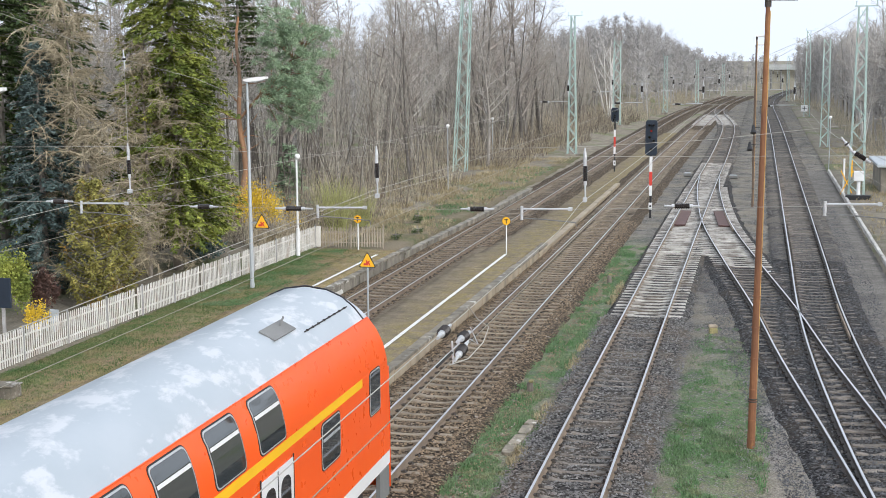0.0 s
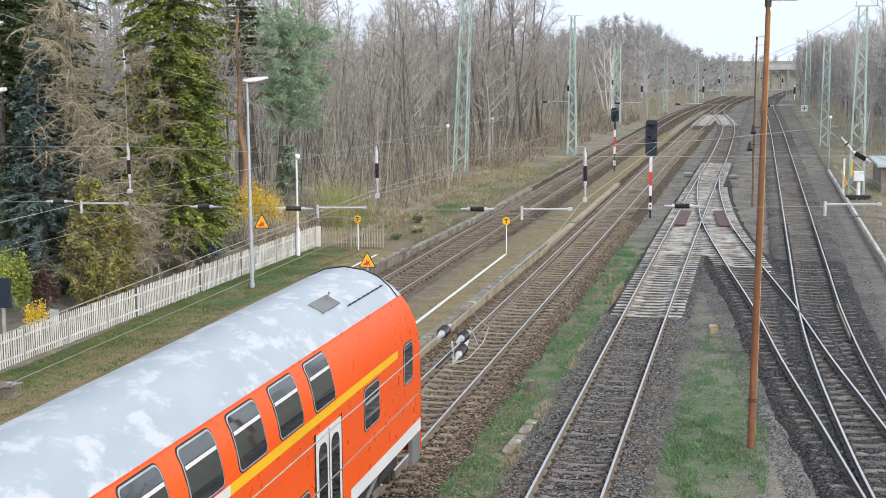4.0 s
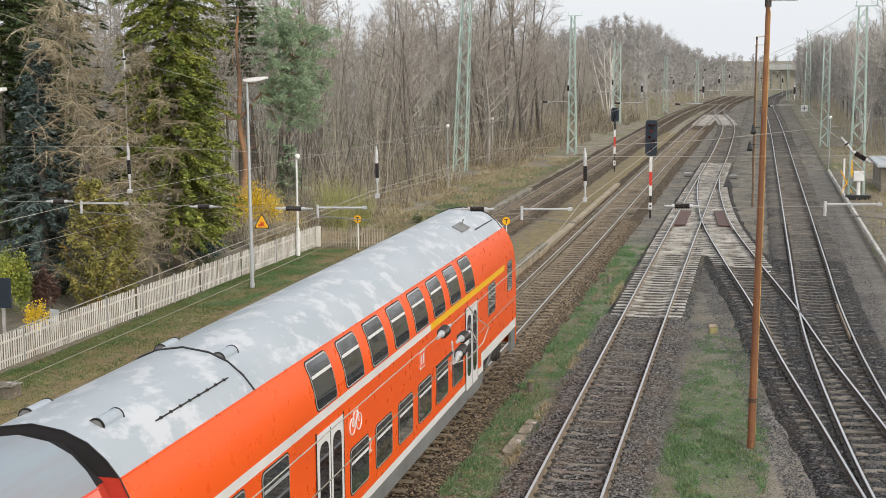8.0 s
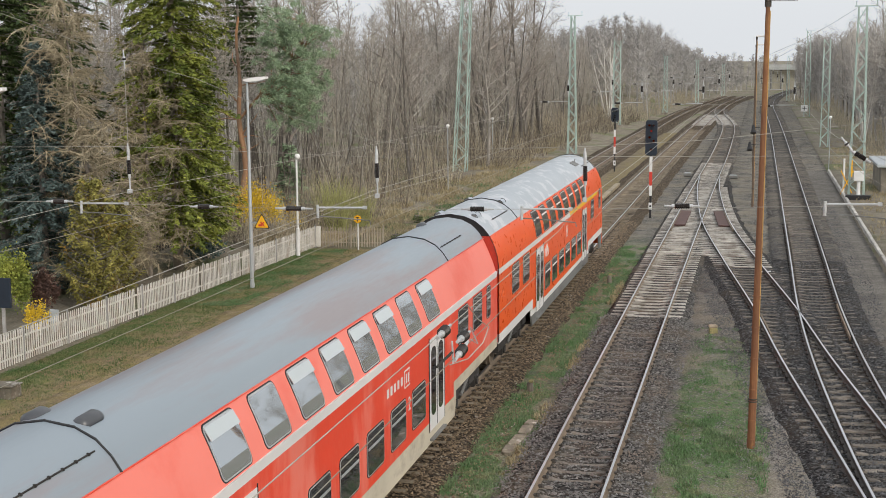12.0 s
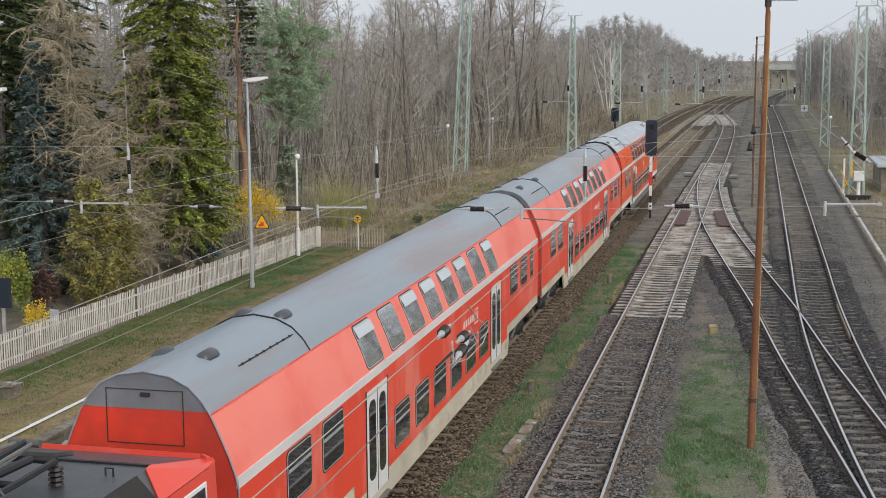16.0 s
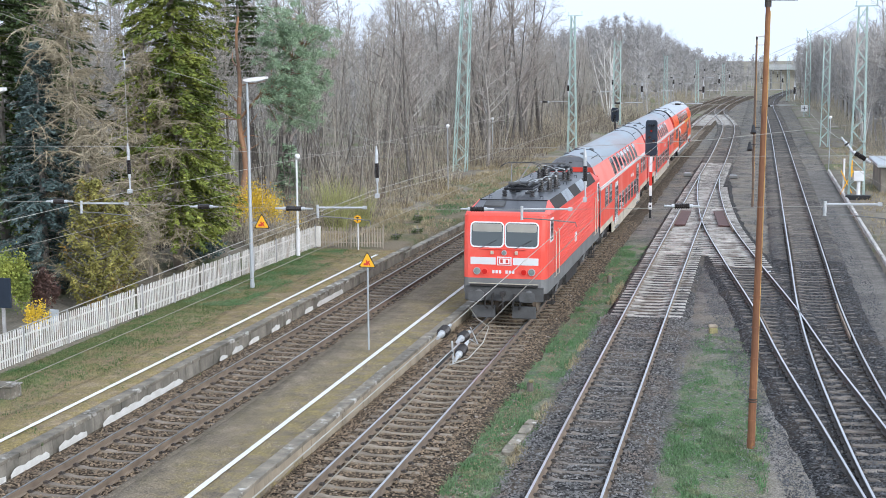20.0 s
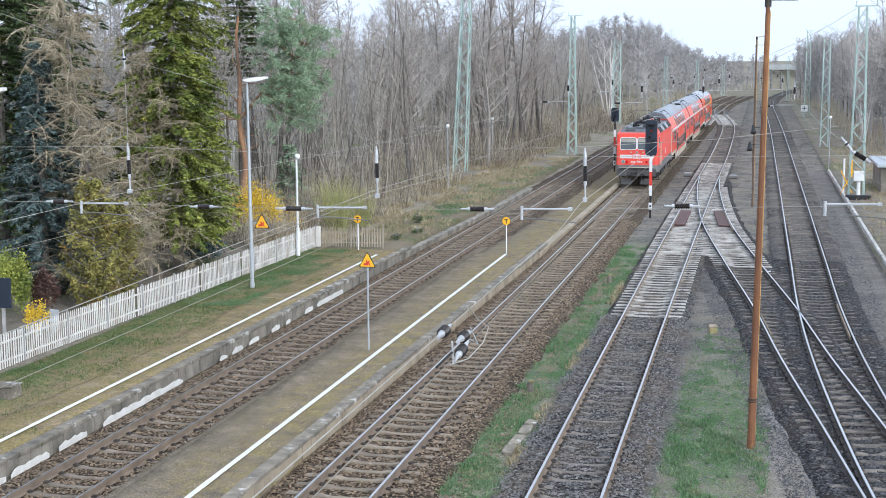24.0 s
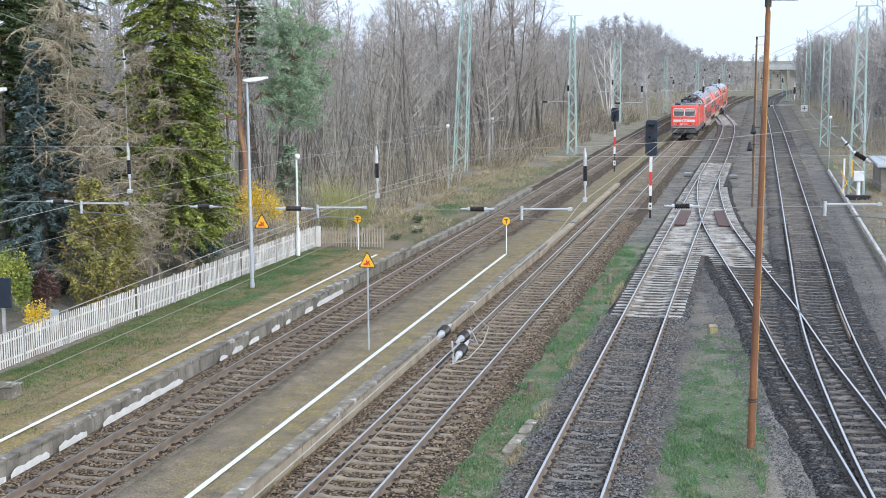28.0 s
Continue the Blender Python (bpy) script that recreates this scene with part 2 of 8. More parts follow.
def soil(name, dark, pale, layers, grain=26.0):
    """Trodden grit: two tones with coarse grain, and growths in bands along the tracks. layers: tones a, b, from x0 to x1, soft edge, size of patches, thresholds, amount."""
    m = bpy.data.materials.new(name)
    m.use_nodes = True
    t = m.node_tree
    N, L = t.nodes.new, t.links.new
    p = t.nodes["Principled BSDF"]
    tc = N("ShaderNodeTexCoord")
    sx = N("ShaderNodeSeparateXYZ")
    L(tc.outputs["Object"], sx.inputs[0])

    def cloud_of(scale, detail=8):
        n = N("ShaderNodeTexNoise")
        n.inputs["Scale"].default_value, n.inputs["Detail"].default_value, n.inputs["Roughness"].default_value = scale, detail, 0.66
        L(tc.outputs["Object"], n.inputs["Vector"])
        return n.outputs[0]

    def calc(op, *vs):
        n = N("ShaderNodeMath")
        n.operation = op
        for i, v in enumerate(vs):
            if isinstance(v, (int, float)):
                n.inputs[i].default_value = v
            else:
                L(v, n.inputs[i])
        return n.outputs[0]

    def ramp(v, a, b, lo=0.0, hi=1.0):
        n = N("ShaderNodeMapRange")
        n.inputs[1].default_value, n.inputs[2].default_value, n.inputs[3].default_value, n.inputs[4].default_value = a, b, lo, hi
        L(v, n.inputs[0])
        return n.outputs[0]

    def blend(f, a, b):
        n = N("ShaderNodeMixRGB")
        L(f, n.inputs[0])
        for i, v in ((1, a), (2, b)):
            if isinstance(v, tuple):
                n.inputs[i].default_value = (*v, 1)
            else:
                L(v, n.inputs[i])
        return n.outputs[0]

    x = calc("MULTIPLY_ADD", calc("SUBTRACT", cloud_of(0.55), 0.5), 2.6, sx.outputs[0])
    col = blend(ramp(cloud_of(1.7), 0.36, 0.64), dark, pale)
    for a, b, x0, x1, soft, size, lo, hi, amount in layers:
        band = calc("MULTIPLY", ramp(x, x0 - soft, x0 + soft), ramp(x, x1 - soft, x1 + soft, 1.0, 0.0))
        mask = calc("MULTIPLY", calc("MULTIPLY", band, ramp(cloud_of(size), lo, hi)), amount)
        col = blend(mask, col, blend(ramp(cloud_of(size * 4.3), 0.36, 0.62), a, b))
    g = cloud_of(grain, 3)
    hs = N("ShaderNodeHueSaturation")
    L(col, hs.inputs["Color"])
    L(ramp(g, 0.32, 0.68, 0.55, 1.45), hs.inputs["Value"])
    L(hs.outputs[0], p.inputs["Base Color"])
    p.inputs["Roughness"].default_value = 0.95
    p.inputs["Specular IOR Level"].default_value = 0.15
    bp = N("ShaderNodeBump")
    bp.inputs["Strength"].default_value, bp.inputs["Distance"].default_value = 0.8, 0.02
    L(g, bp.inputs["Height"])
    L(bp.outputs[0], p.inputs["Normal"])
    MATS[name] = m
    return m


PLAT_MID = soil("mossy_cinder_platform", (0.145, 0.119, 0.088), (0.25, 0.205, 0.148), [((0.34, 0.27, 0.095), (0.20, 0.165, 0.07), -11.75, -9.0, 0.5, 2.6, 0.40, 0.60, 0.7), ((0.205, 0.17, 0.105), (0.15, 0.125, 0.08), -14, -11.4, 0.6, 1.4, 0.48, 0.62, 0.6)])
PLAT_LEFT = soil("grassy_soil_platform", (0.185, 0.142, 0.09), (0.31, 0.245, 0.155), [((0.29, 0.225, 0.085), (0.175, 0.145, 0.06), -23, -15, 0.5, 1.9, 0.42, 0.58, 0.75), ((0.08, 0.135, 0.045), (0.165, 0.175, 0.07), -23, -18.9, 0.9, 2.6, 0.32, 0.52, 0.85), ((0.27, 0.19, 0.115), (0.18, 0.13, 0.08), -20.0, -17.6, 0.6, 1.1, 0.47, 0.60, 0.8)])
COPING = mat("weathered_dark_coping", (0.27, 0.235, 0.18), (0.11, 0.098, 0.078), scale=2.6, fine=30, bump=0.5, spread=0.22, c=(0.52, 0.50, 0.455), cscale=2.2, cmix=(0.56, 0.66), fixed=True)
CONCRETE = mat("stained_concrete", (0.31, 0.28, 0.23), (0.15, 0.135, 0.108), scale=2.4, fine=40, bump=0.35, spread=0.16, axis=(1, 0.6, 0.35), c=(0.145, 0.135, 0.11), cscale=2.4, cmix=(0.5, 0.68), fixed=True)
CONCRETE_WARM = mat("warm_stained_concrete", (0.40, 0.335, 0.24), (0.30, 0.248, 0.178), scale=0.9, fine=30, bump=0.35, spread=0.10, axis=(1, 1, 0.3), c=(0.19, 0.16, 0.115), cscale=1.1, cmix=(0.5, 0.70), fixed=True)
LIMEWASH = mat("flaking_limewash", (0.74, 0.73, 0.69), (0.62, 0.60, 0.55), scale=3, fine=40, bump=0.3, spread=0.1)
WHITELINE = mat("white_line_paint", (0.80, 0.80, 0.79), (0.68, 0.67, 0.64), scale=5, fine=60, bump=0.15, spread=0.08)
GALV = mat("galvanised_steel", (0.50, 0.53, 0.55), (0.40, 0.43, 0.45), rough=0.5, metal=0.35, scale=2, fine=50, bump=0.05, spread=0.08)
MASTGREEN = mat("pale_green_mast_paint", (0.44, 0.56, 0.52), (0.32, 0.425, 0.39), rough=0.6, scale=1.0, fine=30, bump=0.1, spread=0.12, c=(0.27, 0.24, 0.20), cscale=1.5, cmix=(0.56, 0.7))
RUSTDARK = mat("dark_rusted_pole", (0.15, 0.105, 0.075), (0.105, 0.07, 0.05), rough=0.85, scale=2.5, fine=30, bump=0.3, spread=0.12, axis=(1, 1, 0.3), c=(0.22, 0.12, 0.06), cscale=0.8, cmix=(0.56, 0.7))
RUSTPOLE = mat("rusted_steel_pole", (0.25, 0.108, 0.048), (0.155, 0.068, 0.036), rough=0.8, scale=2.5, fine=30, bump=0.3, spread=0.12, axis=(1, 1, 0.3), c=(0.43, 0.22, 0.07), cscale=0.8, cmix=(0.52, 0.66))
PICKET = mat("peeling_white_paint", (0.74, 0.72, 0.68), (0.60, 0.57, 0.52), rough=0.7, scale=2, fine=30, bump=0.2, spread=0.12, axis=(1, 1, 0.5), c=(0.31, 0.20, 0.12), cscale=0.9, cmix=(0.55, 0.70), fixed=True)
PICKET_BARE = mat("bare_grey_wood", (0.43, 0.38, 0.31), (0.30, 0.245, 0.185), rough=0.85, scale=2, fine=30, bump=0.3, spread=0.2, axis=(1, 1, 0.3))
WIRE = mat("bronze_wire", (0.34, 0.31, 0.24), (0.26, 0.24, 0.20), rough=0.55, metal=0.4, bump=0, spread=0.05)
WIREPALE = mat("pale_steel_wire", (0.46, 0.44, 0.39), (0.36, 0.34, 0.30), rough=0.5, metal=0.3, bump=0, spread=0.05)
INSUL = mat("brown_porcelain", (0.034, 0.028, 0.026), (0.024, 0.021, 0.02), rough=0.25, bump=0, spread=0.1)
CAP = mat("pale_metal_cap", (0.58, 0.59, 0.60), (0.43, 0.44, 0.45), rough=0.45, metal=0.3, bump=0.1, spread=0.08)
SIGNY = mat("signal_yellow", (0.90, 0.48, 0.02), (0.82, 0.42, 0.02), rough=0.45, bump=0.05, spread=0.05)
BLACK = mat("black_paint", (0.018, 0.018, 0.02), (0.012, 0.012, 0.014), rough=0.5, bump=0.05, spread=0.1)
NAVY = mat("dark_signal_paint", (0.018, 0.028, 0.045), (0.012, 0.02, 0.034), rough=0.5, bump=0.05, spread=0.1)
RED = mat("signal_red", (0.62, 0.05, 0.03), (0.52, 0.04, 0.03), rough=0.5, bump=0.05, spread=0.08)
WHITE = mat("white_enamel", (0.80, 0.80, 0.80), (0.70, 0.70, 0.70), rough=0.5, bump=0.05, spread=0.06)


# ---- building blocks ----
class Geo:
    """Collects the corners and faces of one mesh."""

    def __init__(self):
        self.v, self.f = [], []

    def add(self, vs, fs):
        n = len(self.v)
        self.v += [tuple(q) for q in vs]
        self.f += [tuple(i + n for i in q) for q in fs]
        return self

    def box(self, x0, x1, y0, y1, z0, z1, m=None, bevel=0.0):
        if bevel:
            e = bevel
            a = [(x0 + e, y0 + e), (x1 - e, y0 + e), (x1 - e, y1 - e), (x0 + e, y1 - e)]
            b = [(x0, y0), (x1, y0), (x1, y1), (x0, y1)]
            vs = [(*q, z0) for q in a] + [(*q, z0 + e) for q in b] + [(*q, z1 - e) for q in b] + [(*q, z1) for q in a]
            fs = [(3, 2, 1, 0), (12, 13, 14, 15)]
            for k in (0, 4, 8):
                fs += [(k + i, k + (i + 1) % 4, k + 4 + (i + 1) % 4, k + 4 + i) for i in range(4)]
        else:
            vs = [(x0, y0, z0), (x1, y0, z0), (x1, y1, z0), (x0, y1, z0), (x0, y0, z1), (x1, y0, z1), (x1, y1, z1), (x0, y1, z1)]
            fs = [(3, 2, 1, 0), (4, 5, 6, 7), (0, 1, 5, 4), (1, 2, 6, 5), (2, 3, 7, 6), (3, 0, 4, 7)]
        if m:
            vs = [m @ Vector(q) for q in vs]
        return self.add(vs, fs)

    def tube(self, pts, r, n=6, r1=None, cap=True):
        pts = [Vector(q) for q in pts]
        k = len(pts)
        rs = r if isinstance(r, (list, tuple)) else [r + ((r1 if r1 is not None else r) - r) * i / max(1, k - 1) for i in range(k)]
        vs = []
        side = None
        for i, q in enumerate(pts):
            d = (pts[min(i + 1, k - 1)] - pts[max(i - 1, 0)]).normalized()
            if side is None:
                side = d.orthogonal().normalized()
            side = (side - d * side.dot(d))
            side = side.normalized() if side.length > 1e-6 else d.orthogonal().normalized()
            up = d.cross(side)
            vs += [q + (side * math.cos(2 * math.pi * j / n) + up * math.sin(2 * math.pi * j / n)) * rs[i] for j in range(n)]
        fs = [(i * n + j, i * n + (j + 1) % n, (i + 1) * n + (j + 1) % n, (i + 1) * n + j) for i in range(k - 1) for j in range(n)]
        if cap:
            fs += [tuple(range(n - 1, -1, -1)), tuple((k - 1) * n + j for j in range(n))]
        return self.add(vs, fs)

    def bar(self, a, b, w, h=None):
        """A square bar from a to b."""
        return self.tube([a, b], (w if h is None else (w + h) / 2) * 0.7071, 4)

    def loft(self, rings, closed=True, caps=True):
        n = len(rings[0])
        vs = [q for r in rings for q in r]
        m = n if closed else n - 1
        fs = [(i * n + j, i * n + (j + 1) % n, (i + 1) * n + (j + 1) % n, (i + 1) * n + j) for i in range(len(rings) - 1) for j in range(m)]
        if caps and closed:
            fs += [tuple(range(n - 1, -1, -1)), tuple((len(rings) - 1) * n + j for j in range(n))]
        return self.add(vs, fs)

    def plate(self, outline, depth):
        """A flat plate: outline of 3D corners, thickened by the vector depth."""
        d = Vector(depth)
        n = len(outline)
        vs = [Vector(q) for q in outline] + [Vector(q) + d for q in outline]
        fs = [tuple(range(n - 1, -1, -1)), tuple(range(n, 2 * n))] + [(i, (i + 1) % n, n + (i + 1) % n, n + i) for i in range(n)]
        return self.add(vs, fs)

    def mesh(self, name, material, smooth=False):
        me = bpy.data.meshes.new(name)
        me.from_pydata(self.v, [], self.f)
        if isinstance(smooth, bool) and smooth:
            me.polygons.foreach_set("use_smooth", [True] * len(me.polygons))
        me.materials.append(material)
        me.update()
        return me


def part(name, geo, material, parent=None, label="", smooth=False, category="", group="", kind=""):
    me = geo if isinstance(geo, bpy.types.Mesh) else geo.mesh(name, material, smooth)
    ob = new(name, me)
    if parent:
        ob.parent = parent
    return tagged(ob, label, category, group, kind)


def thing(name, label, category, group="", kind="", at=None):
    ob = new(name)
    ob.empty_display_size = 0.2
    if at is not None:
        ob.matrix_basis = at
    return tagged(ob, label, category, group, kind)


def spline(knots):
    """A smooth function through (y, x) knots."""
    ys = np.array([k[0] for k in knots], float)
    xs = np.array([k[1] for k in knots], float)
    d = np.gradient(xs, ys)

    def f(y):
        i = int(min(max(np.searchsorted(ys, y) - 1, 0), len(ys) - 2))
        h = ys[i + 1] - ys[i]
        u = (y - ys[i]) / h
        if u < 0:
            return xs[0] + d[0] * (y - ys[0])
        if u > 1:
            return xs[-1] + d[-1] * (y - ys[-1])
        return ((1 + 2 * u) * (1 - u) ** 2 * xs[i] + u * (1 - u) ** 2 * h * d[i] + u * u * (3 - 2 * u) * xs[i + 1] + u * u * (u - 1) * h * d[i + 1])
    return f

# ---- the lines of the tracks ----
line1 = spline([(-40, -14.42), (60, -14.26), (110, -14.10), (145, -13.95), (170, -13.75), (206, -13.42), (240, -12.5), (270, -11.2), (300, -9.6), (340, -7.0), (420, -1)])
line2 = spline([(-40, -8.387), (60, -8.387), (125, -8.36), (158, -8.17), (190, -7.95), (215, -7.68), (240, -7.3), (268, -6.65), (300, -5.2), (340, -3.0), (420, 2)])
line3 = spline([(-40, -3.49), (72, -3.80), (100, -3.74), (122, -3.64), (148, -3.69), (164, -3.80), (183, -4.17), (198, -5.0), (212, -5.97), (226, -6.7), (245, -7.1), (262, -6.72)])
line4 = spline([(-30, 11.5), (10, 5.2), (20, 4.0), (28, 3.2), (33.4, 2.83), (41, 2.45), (49, 2.26), (60, 2.23), (104, 2.14), (177, 1.94), (218, 1.66), (245, 1.45), (272, 1.55), (311, 2.6), (364, 6.0), (420, 12)])
line5 = spline([(20, 3.95), (28, 3.0), (33, 2.43), (40.6, 1.53), (48, 0.78), (59, -0.55), (74.5, -2.25), (86, -3.02), (97, -3.52), (107, -3.71)])


def along(line, y0, y1, step, off=0.0):
    pts, y = [], y0
    while y < y1 + 1e-6:
        a = math.atan2(line(y + 0.5) - line(y - 0.5), 1.0)
        pts.append((line(y) + off * math.cos(a), y - off * math.sin(a), a))
        y += step
    return pts


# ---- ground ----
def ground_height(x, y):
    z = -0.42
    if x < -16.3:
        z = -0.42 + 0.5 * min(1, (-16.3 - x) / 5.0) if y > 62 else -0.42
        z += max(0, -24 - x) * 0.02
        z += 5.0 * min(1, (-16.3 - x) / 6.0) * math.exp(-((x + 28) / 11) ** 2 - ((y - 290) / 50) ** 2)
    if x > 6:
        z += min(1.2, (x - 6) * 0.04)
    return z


def build_ground():
    xs = sorted(set([-2500, -900, -400, -200, -120, -80] + list(np.arange(-60, 60.1, 2.0)) + [80, 120, 200, 400, 900, 2500]))
    ys = sorted(set([-300, -120, -60, -30] + list(np.arange(-10, 140, 3.0)) + list(np.arange(140, 420, 10.0)) + [500, 700, 1000, 1600, 3500]))
    g = Geo()
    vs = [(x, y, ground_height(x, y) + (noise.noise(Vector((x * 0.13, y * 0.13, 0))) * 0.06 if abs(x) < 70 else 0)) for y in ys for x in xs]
    n = len(xs)
    fs = [(j * n + i, j * n + i + 1, (j + 1) * n + i + 1, (j + 1) * n + i) for j in range(len(ys) - 1) for i in range(n - 1)]
    g.add(vs, fs)
    part("ground", g, FOREST_FLOOR, None, "brown leaf litter and thin grass over level ground", category="ground", kind="structure", smooth=True)


def ribbon(name, left, right, y0, y1, step, z, material, label, category, rough=0.03, thick=0.25, ragged=0.0, seg=4):
    """A sheet of ground between two lines left(y) and right(y), with its edges turned down."""
    g = Geo()
    rows = []
    y = y0
    k = 0
    while y <= y1 + 1e-6:
        l, r = left(y), right(y)
        if ragged:
            l += ragged * noise.noise(Vector((y * 0.45, 3.1, len(name))))
            r += ragged * noise.noise(Vector((y * 0.45, 9.7, len(name))))
        zz = z(y) if callable(z) else z
        row = [(l - 0.12, y, zz - thick)]
        for i in range(seg + 1):
            x = l + (r - l) * i / seg
            row.append((x, y, zz + rough * noise.noise(Vector((x * 0.9, y * 0.9, 1.7)))))
        row.append((r + 0.12, y, zz - thick))
        rows.append(row)
        y += step
    g.loft(rows, closed=False, caps=False)
    return part(name, g, material, None, label, smooth=True, category=category, kind="structure")


def bed(name, line, y0, y1, material, label, half=1.55, top=-0.20, foot=2.3, base=-0.46, bump=0.035):
    """A ballast bed: flat between the sleepers' ends, sloping down at both sides, lumpy."""
    g = Geo()
    rows = []
    y = y0
    while y <= y1 + 1e-6:
        row = []
        wander = 0.3 * noise.noise(Vector((y * 0.7, half * 9.1, foot)))
        for off, z in ((-foot + wander, base), (-half - 0.2, top - 0.04), (-half, top + 0.03), (-0.95, top + 0.045), (-0.68, top - 0.01), (0, top - 0.005), (0.68, top - 0.01), (0.95, top + 0.045), (half, top + 0.03), (half + 0.2, top - 0.04), (foot + wander, base)):
            x = line(y) + off
            row.append((x, y, z + bump * noise.noise(Vector((x * 2.3, y * 2.3, 4.0)))))
        rows.append(row)
        y += 3.0 if y < 10 or y >= 90 else 0.4
    g.loft(rows, closed=False, caps=False)
    return part(name, g, material, None, label, smooth=True, category="ballast", kind="structure")


def rail_profile():
    # foot, web and head of a rail, 0.17 m high, head top at 0
    return [(-0.07, -0.172), (0.07, -0.172), (0.07, -0.16), (0.012, -0.14), (0.012, -0.045), (0.036, -0.035), (0.036, -0.003), (0.03, -0.001), (-0.03, -0.001), (-0.036, -0.003), (-0.036, -0.035), (-0.012, -0.045), (-0.012, -0.14), (-0.07, -0.16)]


def rail(line, y0, y1, off, parent, side=None):
    prof = rail_profile()
    pts = along(line, y0, min(y1, 120), 1.5, off)
    if y1 > 120:
        pts += along(line, 124, y1, 6.0, off)
    g = Geo()
    g.loft([[(x + px * math.cos(a), y - px * math.sin(a), pz) for px, pz in prof] for x, y, a in pts])
    ob = part("rail", g, side or RAIL_SIDE, parent)
    h = Geo()
    h.loft([[(x + px * math.cos(a), y - px * math.sin(a), pz) for px, pz in ((-0.027, 0.0), (-0.027, 0.002), (0.027, 0.002), (0.027, 0.0))] for x, y, a in pts])
    part("running_surface", h, RAIL_TOP, ob, "polished steel running surface")
    return ob


def sleeper_mesh(length, material, top=-0.172, w=0.26):
    g = Geo()
    h = length / 2
    rings = []
    for x, d, hh in ((-h, 0.0, 0.0), (-h * 0.97, 0.0, 0.02), (-0.5, 0.0, 0.01), (-0.3, 0.02, -0.02), (0.3, 0.02, -0.02), (0.5, 0.0, 0.01), (h * 0.97, 0.0, 0.02), (h, 0.0, 0.0)):
        b, t = w / 2 - d, w / 2 - 0.035 - d
        z1 = top + hh - 0.02
        rings.append([(x, -b, top - 0.2), (x, b, top - 0.2), (x, t, z1), (x, -t, z1)])
    g.loft(rings)
    return g.mesh("sleeper", material)


def clip_mesh():
    """Base plate, bolts and clips of one rail seat."""
    g = Geo()
    g.box(-0.17, 0.17, -0.08, 0.08, -0.178, -0.158)
    for s in (-1, 1):
        g.tube([(s * 0.115, -0.03, -0.16), (s * 0.115, -0.03, -0.10)], 0.018, 6)
        g.box(s * 0.09 - 0.045, s * 0.09 + 0.045, -0.055, 0.055, -0.158, -0.128)
    return g


def track(name, line, y0, y1, pitch, mesh, label, clips=True, lengths=None, skip=None, rails=True, y_end=None, side=None):
    t = thing(name, label, "railway track", kind="structure")
    if rails:
        rail(line, y0, y_end or y1, -0.7525, t, side)
        rail(line, y0, y_end or y1, 0.7525, t, side)
    y = y0 + 0.3
    cg = Geo()
    base = clip_mesh()
    rng = random.Random(len(name) + int(abs(line(30)) * 10))
    while y < y1:
        if not (skip and skip(y)):
            a = math.atan2(line(y + 0.5) - line(y - 0.5), 1.0)
            s = part("sleeper", mesh, None, t)
            s.matrix_basis = Matrix.LocRotScale((line(y), y, rng.uniform(-0.012, 0.006)), Euler((0, 0, -a + rng.uniform(-0.012, 0.012))), None)
            if clips and 15 < y < 75:
                for off in (-0.7525, 0.7525):
                    m = pose(line(y) + off * math.cos(a), y - off * math.sin(a), 0, 0, 0, math.degrees(-a))
                    cg.add([m @ Vector(q) for q in base.v], base.f)
        y += pitch
    if cg.v:
        part("rail_fasteners", cg, IRON, t, "rusty bolted rail clips", kind="stuff")
    return t


build_ground()
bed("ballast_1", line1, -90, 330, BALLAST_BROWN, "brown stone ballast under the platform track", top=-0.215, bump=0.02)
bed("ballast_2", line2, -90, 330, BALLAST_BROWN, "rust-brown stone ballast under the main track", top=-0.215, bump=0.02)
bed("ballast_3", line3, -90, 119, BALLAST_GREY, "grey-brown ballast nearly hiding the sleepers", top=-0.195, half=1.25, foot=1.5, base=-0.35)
bed("ballast_7", line3, 119, 246, BALLAST_DUSTY_HAZED, "dusty brown ballast, lightened as by haze, under the bending track", top=-0.195, half=1.25, foot=1.5, base=-0.35)
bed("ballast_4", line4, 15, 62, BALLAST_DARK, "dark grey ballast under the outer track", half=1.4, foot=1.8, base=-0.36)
bed("ballast_6", line4, 62, 400, BALLAST_DUSTY_HAZED, "dusty grey-brown ballast, lightened as by haze, under the far outer track", half=1.4, foot=1.7, base=-0.34)
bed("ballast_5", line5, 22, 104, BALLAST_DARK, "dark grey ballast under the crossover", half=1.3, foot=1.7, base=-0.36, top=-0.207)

VERGE = mat("rough_verge", (0.20, 0.175, 0.105), (0.14, 0.15, 0.075), scale=0.8, fine=20, bump=0.9, spread=0.3, c=(0.25, 0.21, 0.15), cscale=0.45, cmix=(0.42, 0.56), dist=0.06, spec=0.1)
# level grounds between the tracks
ribbon("gravel_strip_1", lambda y: -6.9, lambda y: -1.4, -90, 300, 1.0, -0.31, YARD, "grey gravel with a mossy grass strip between two tracks", "gravel", ragged=0.3, seg=8)
ribbon("gravel_strip_2", lambda y: -2.6, lambda y: 9.0, -90, 300, 1.0, -0.30, YARD, "trodden grey gravel with a grass patch between the tracks", "gravel", ragged=0.2, seg=8)

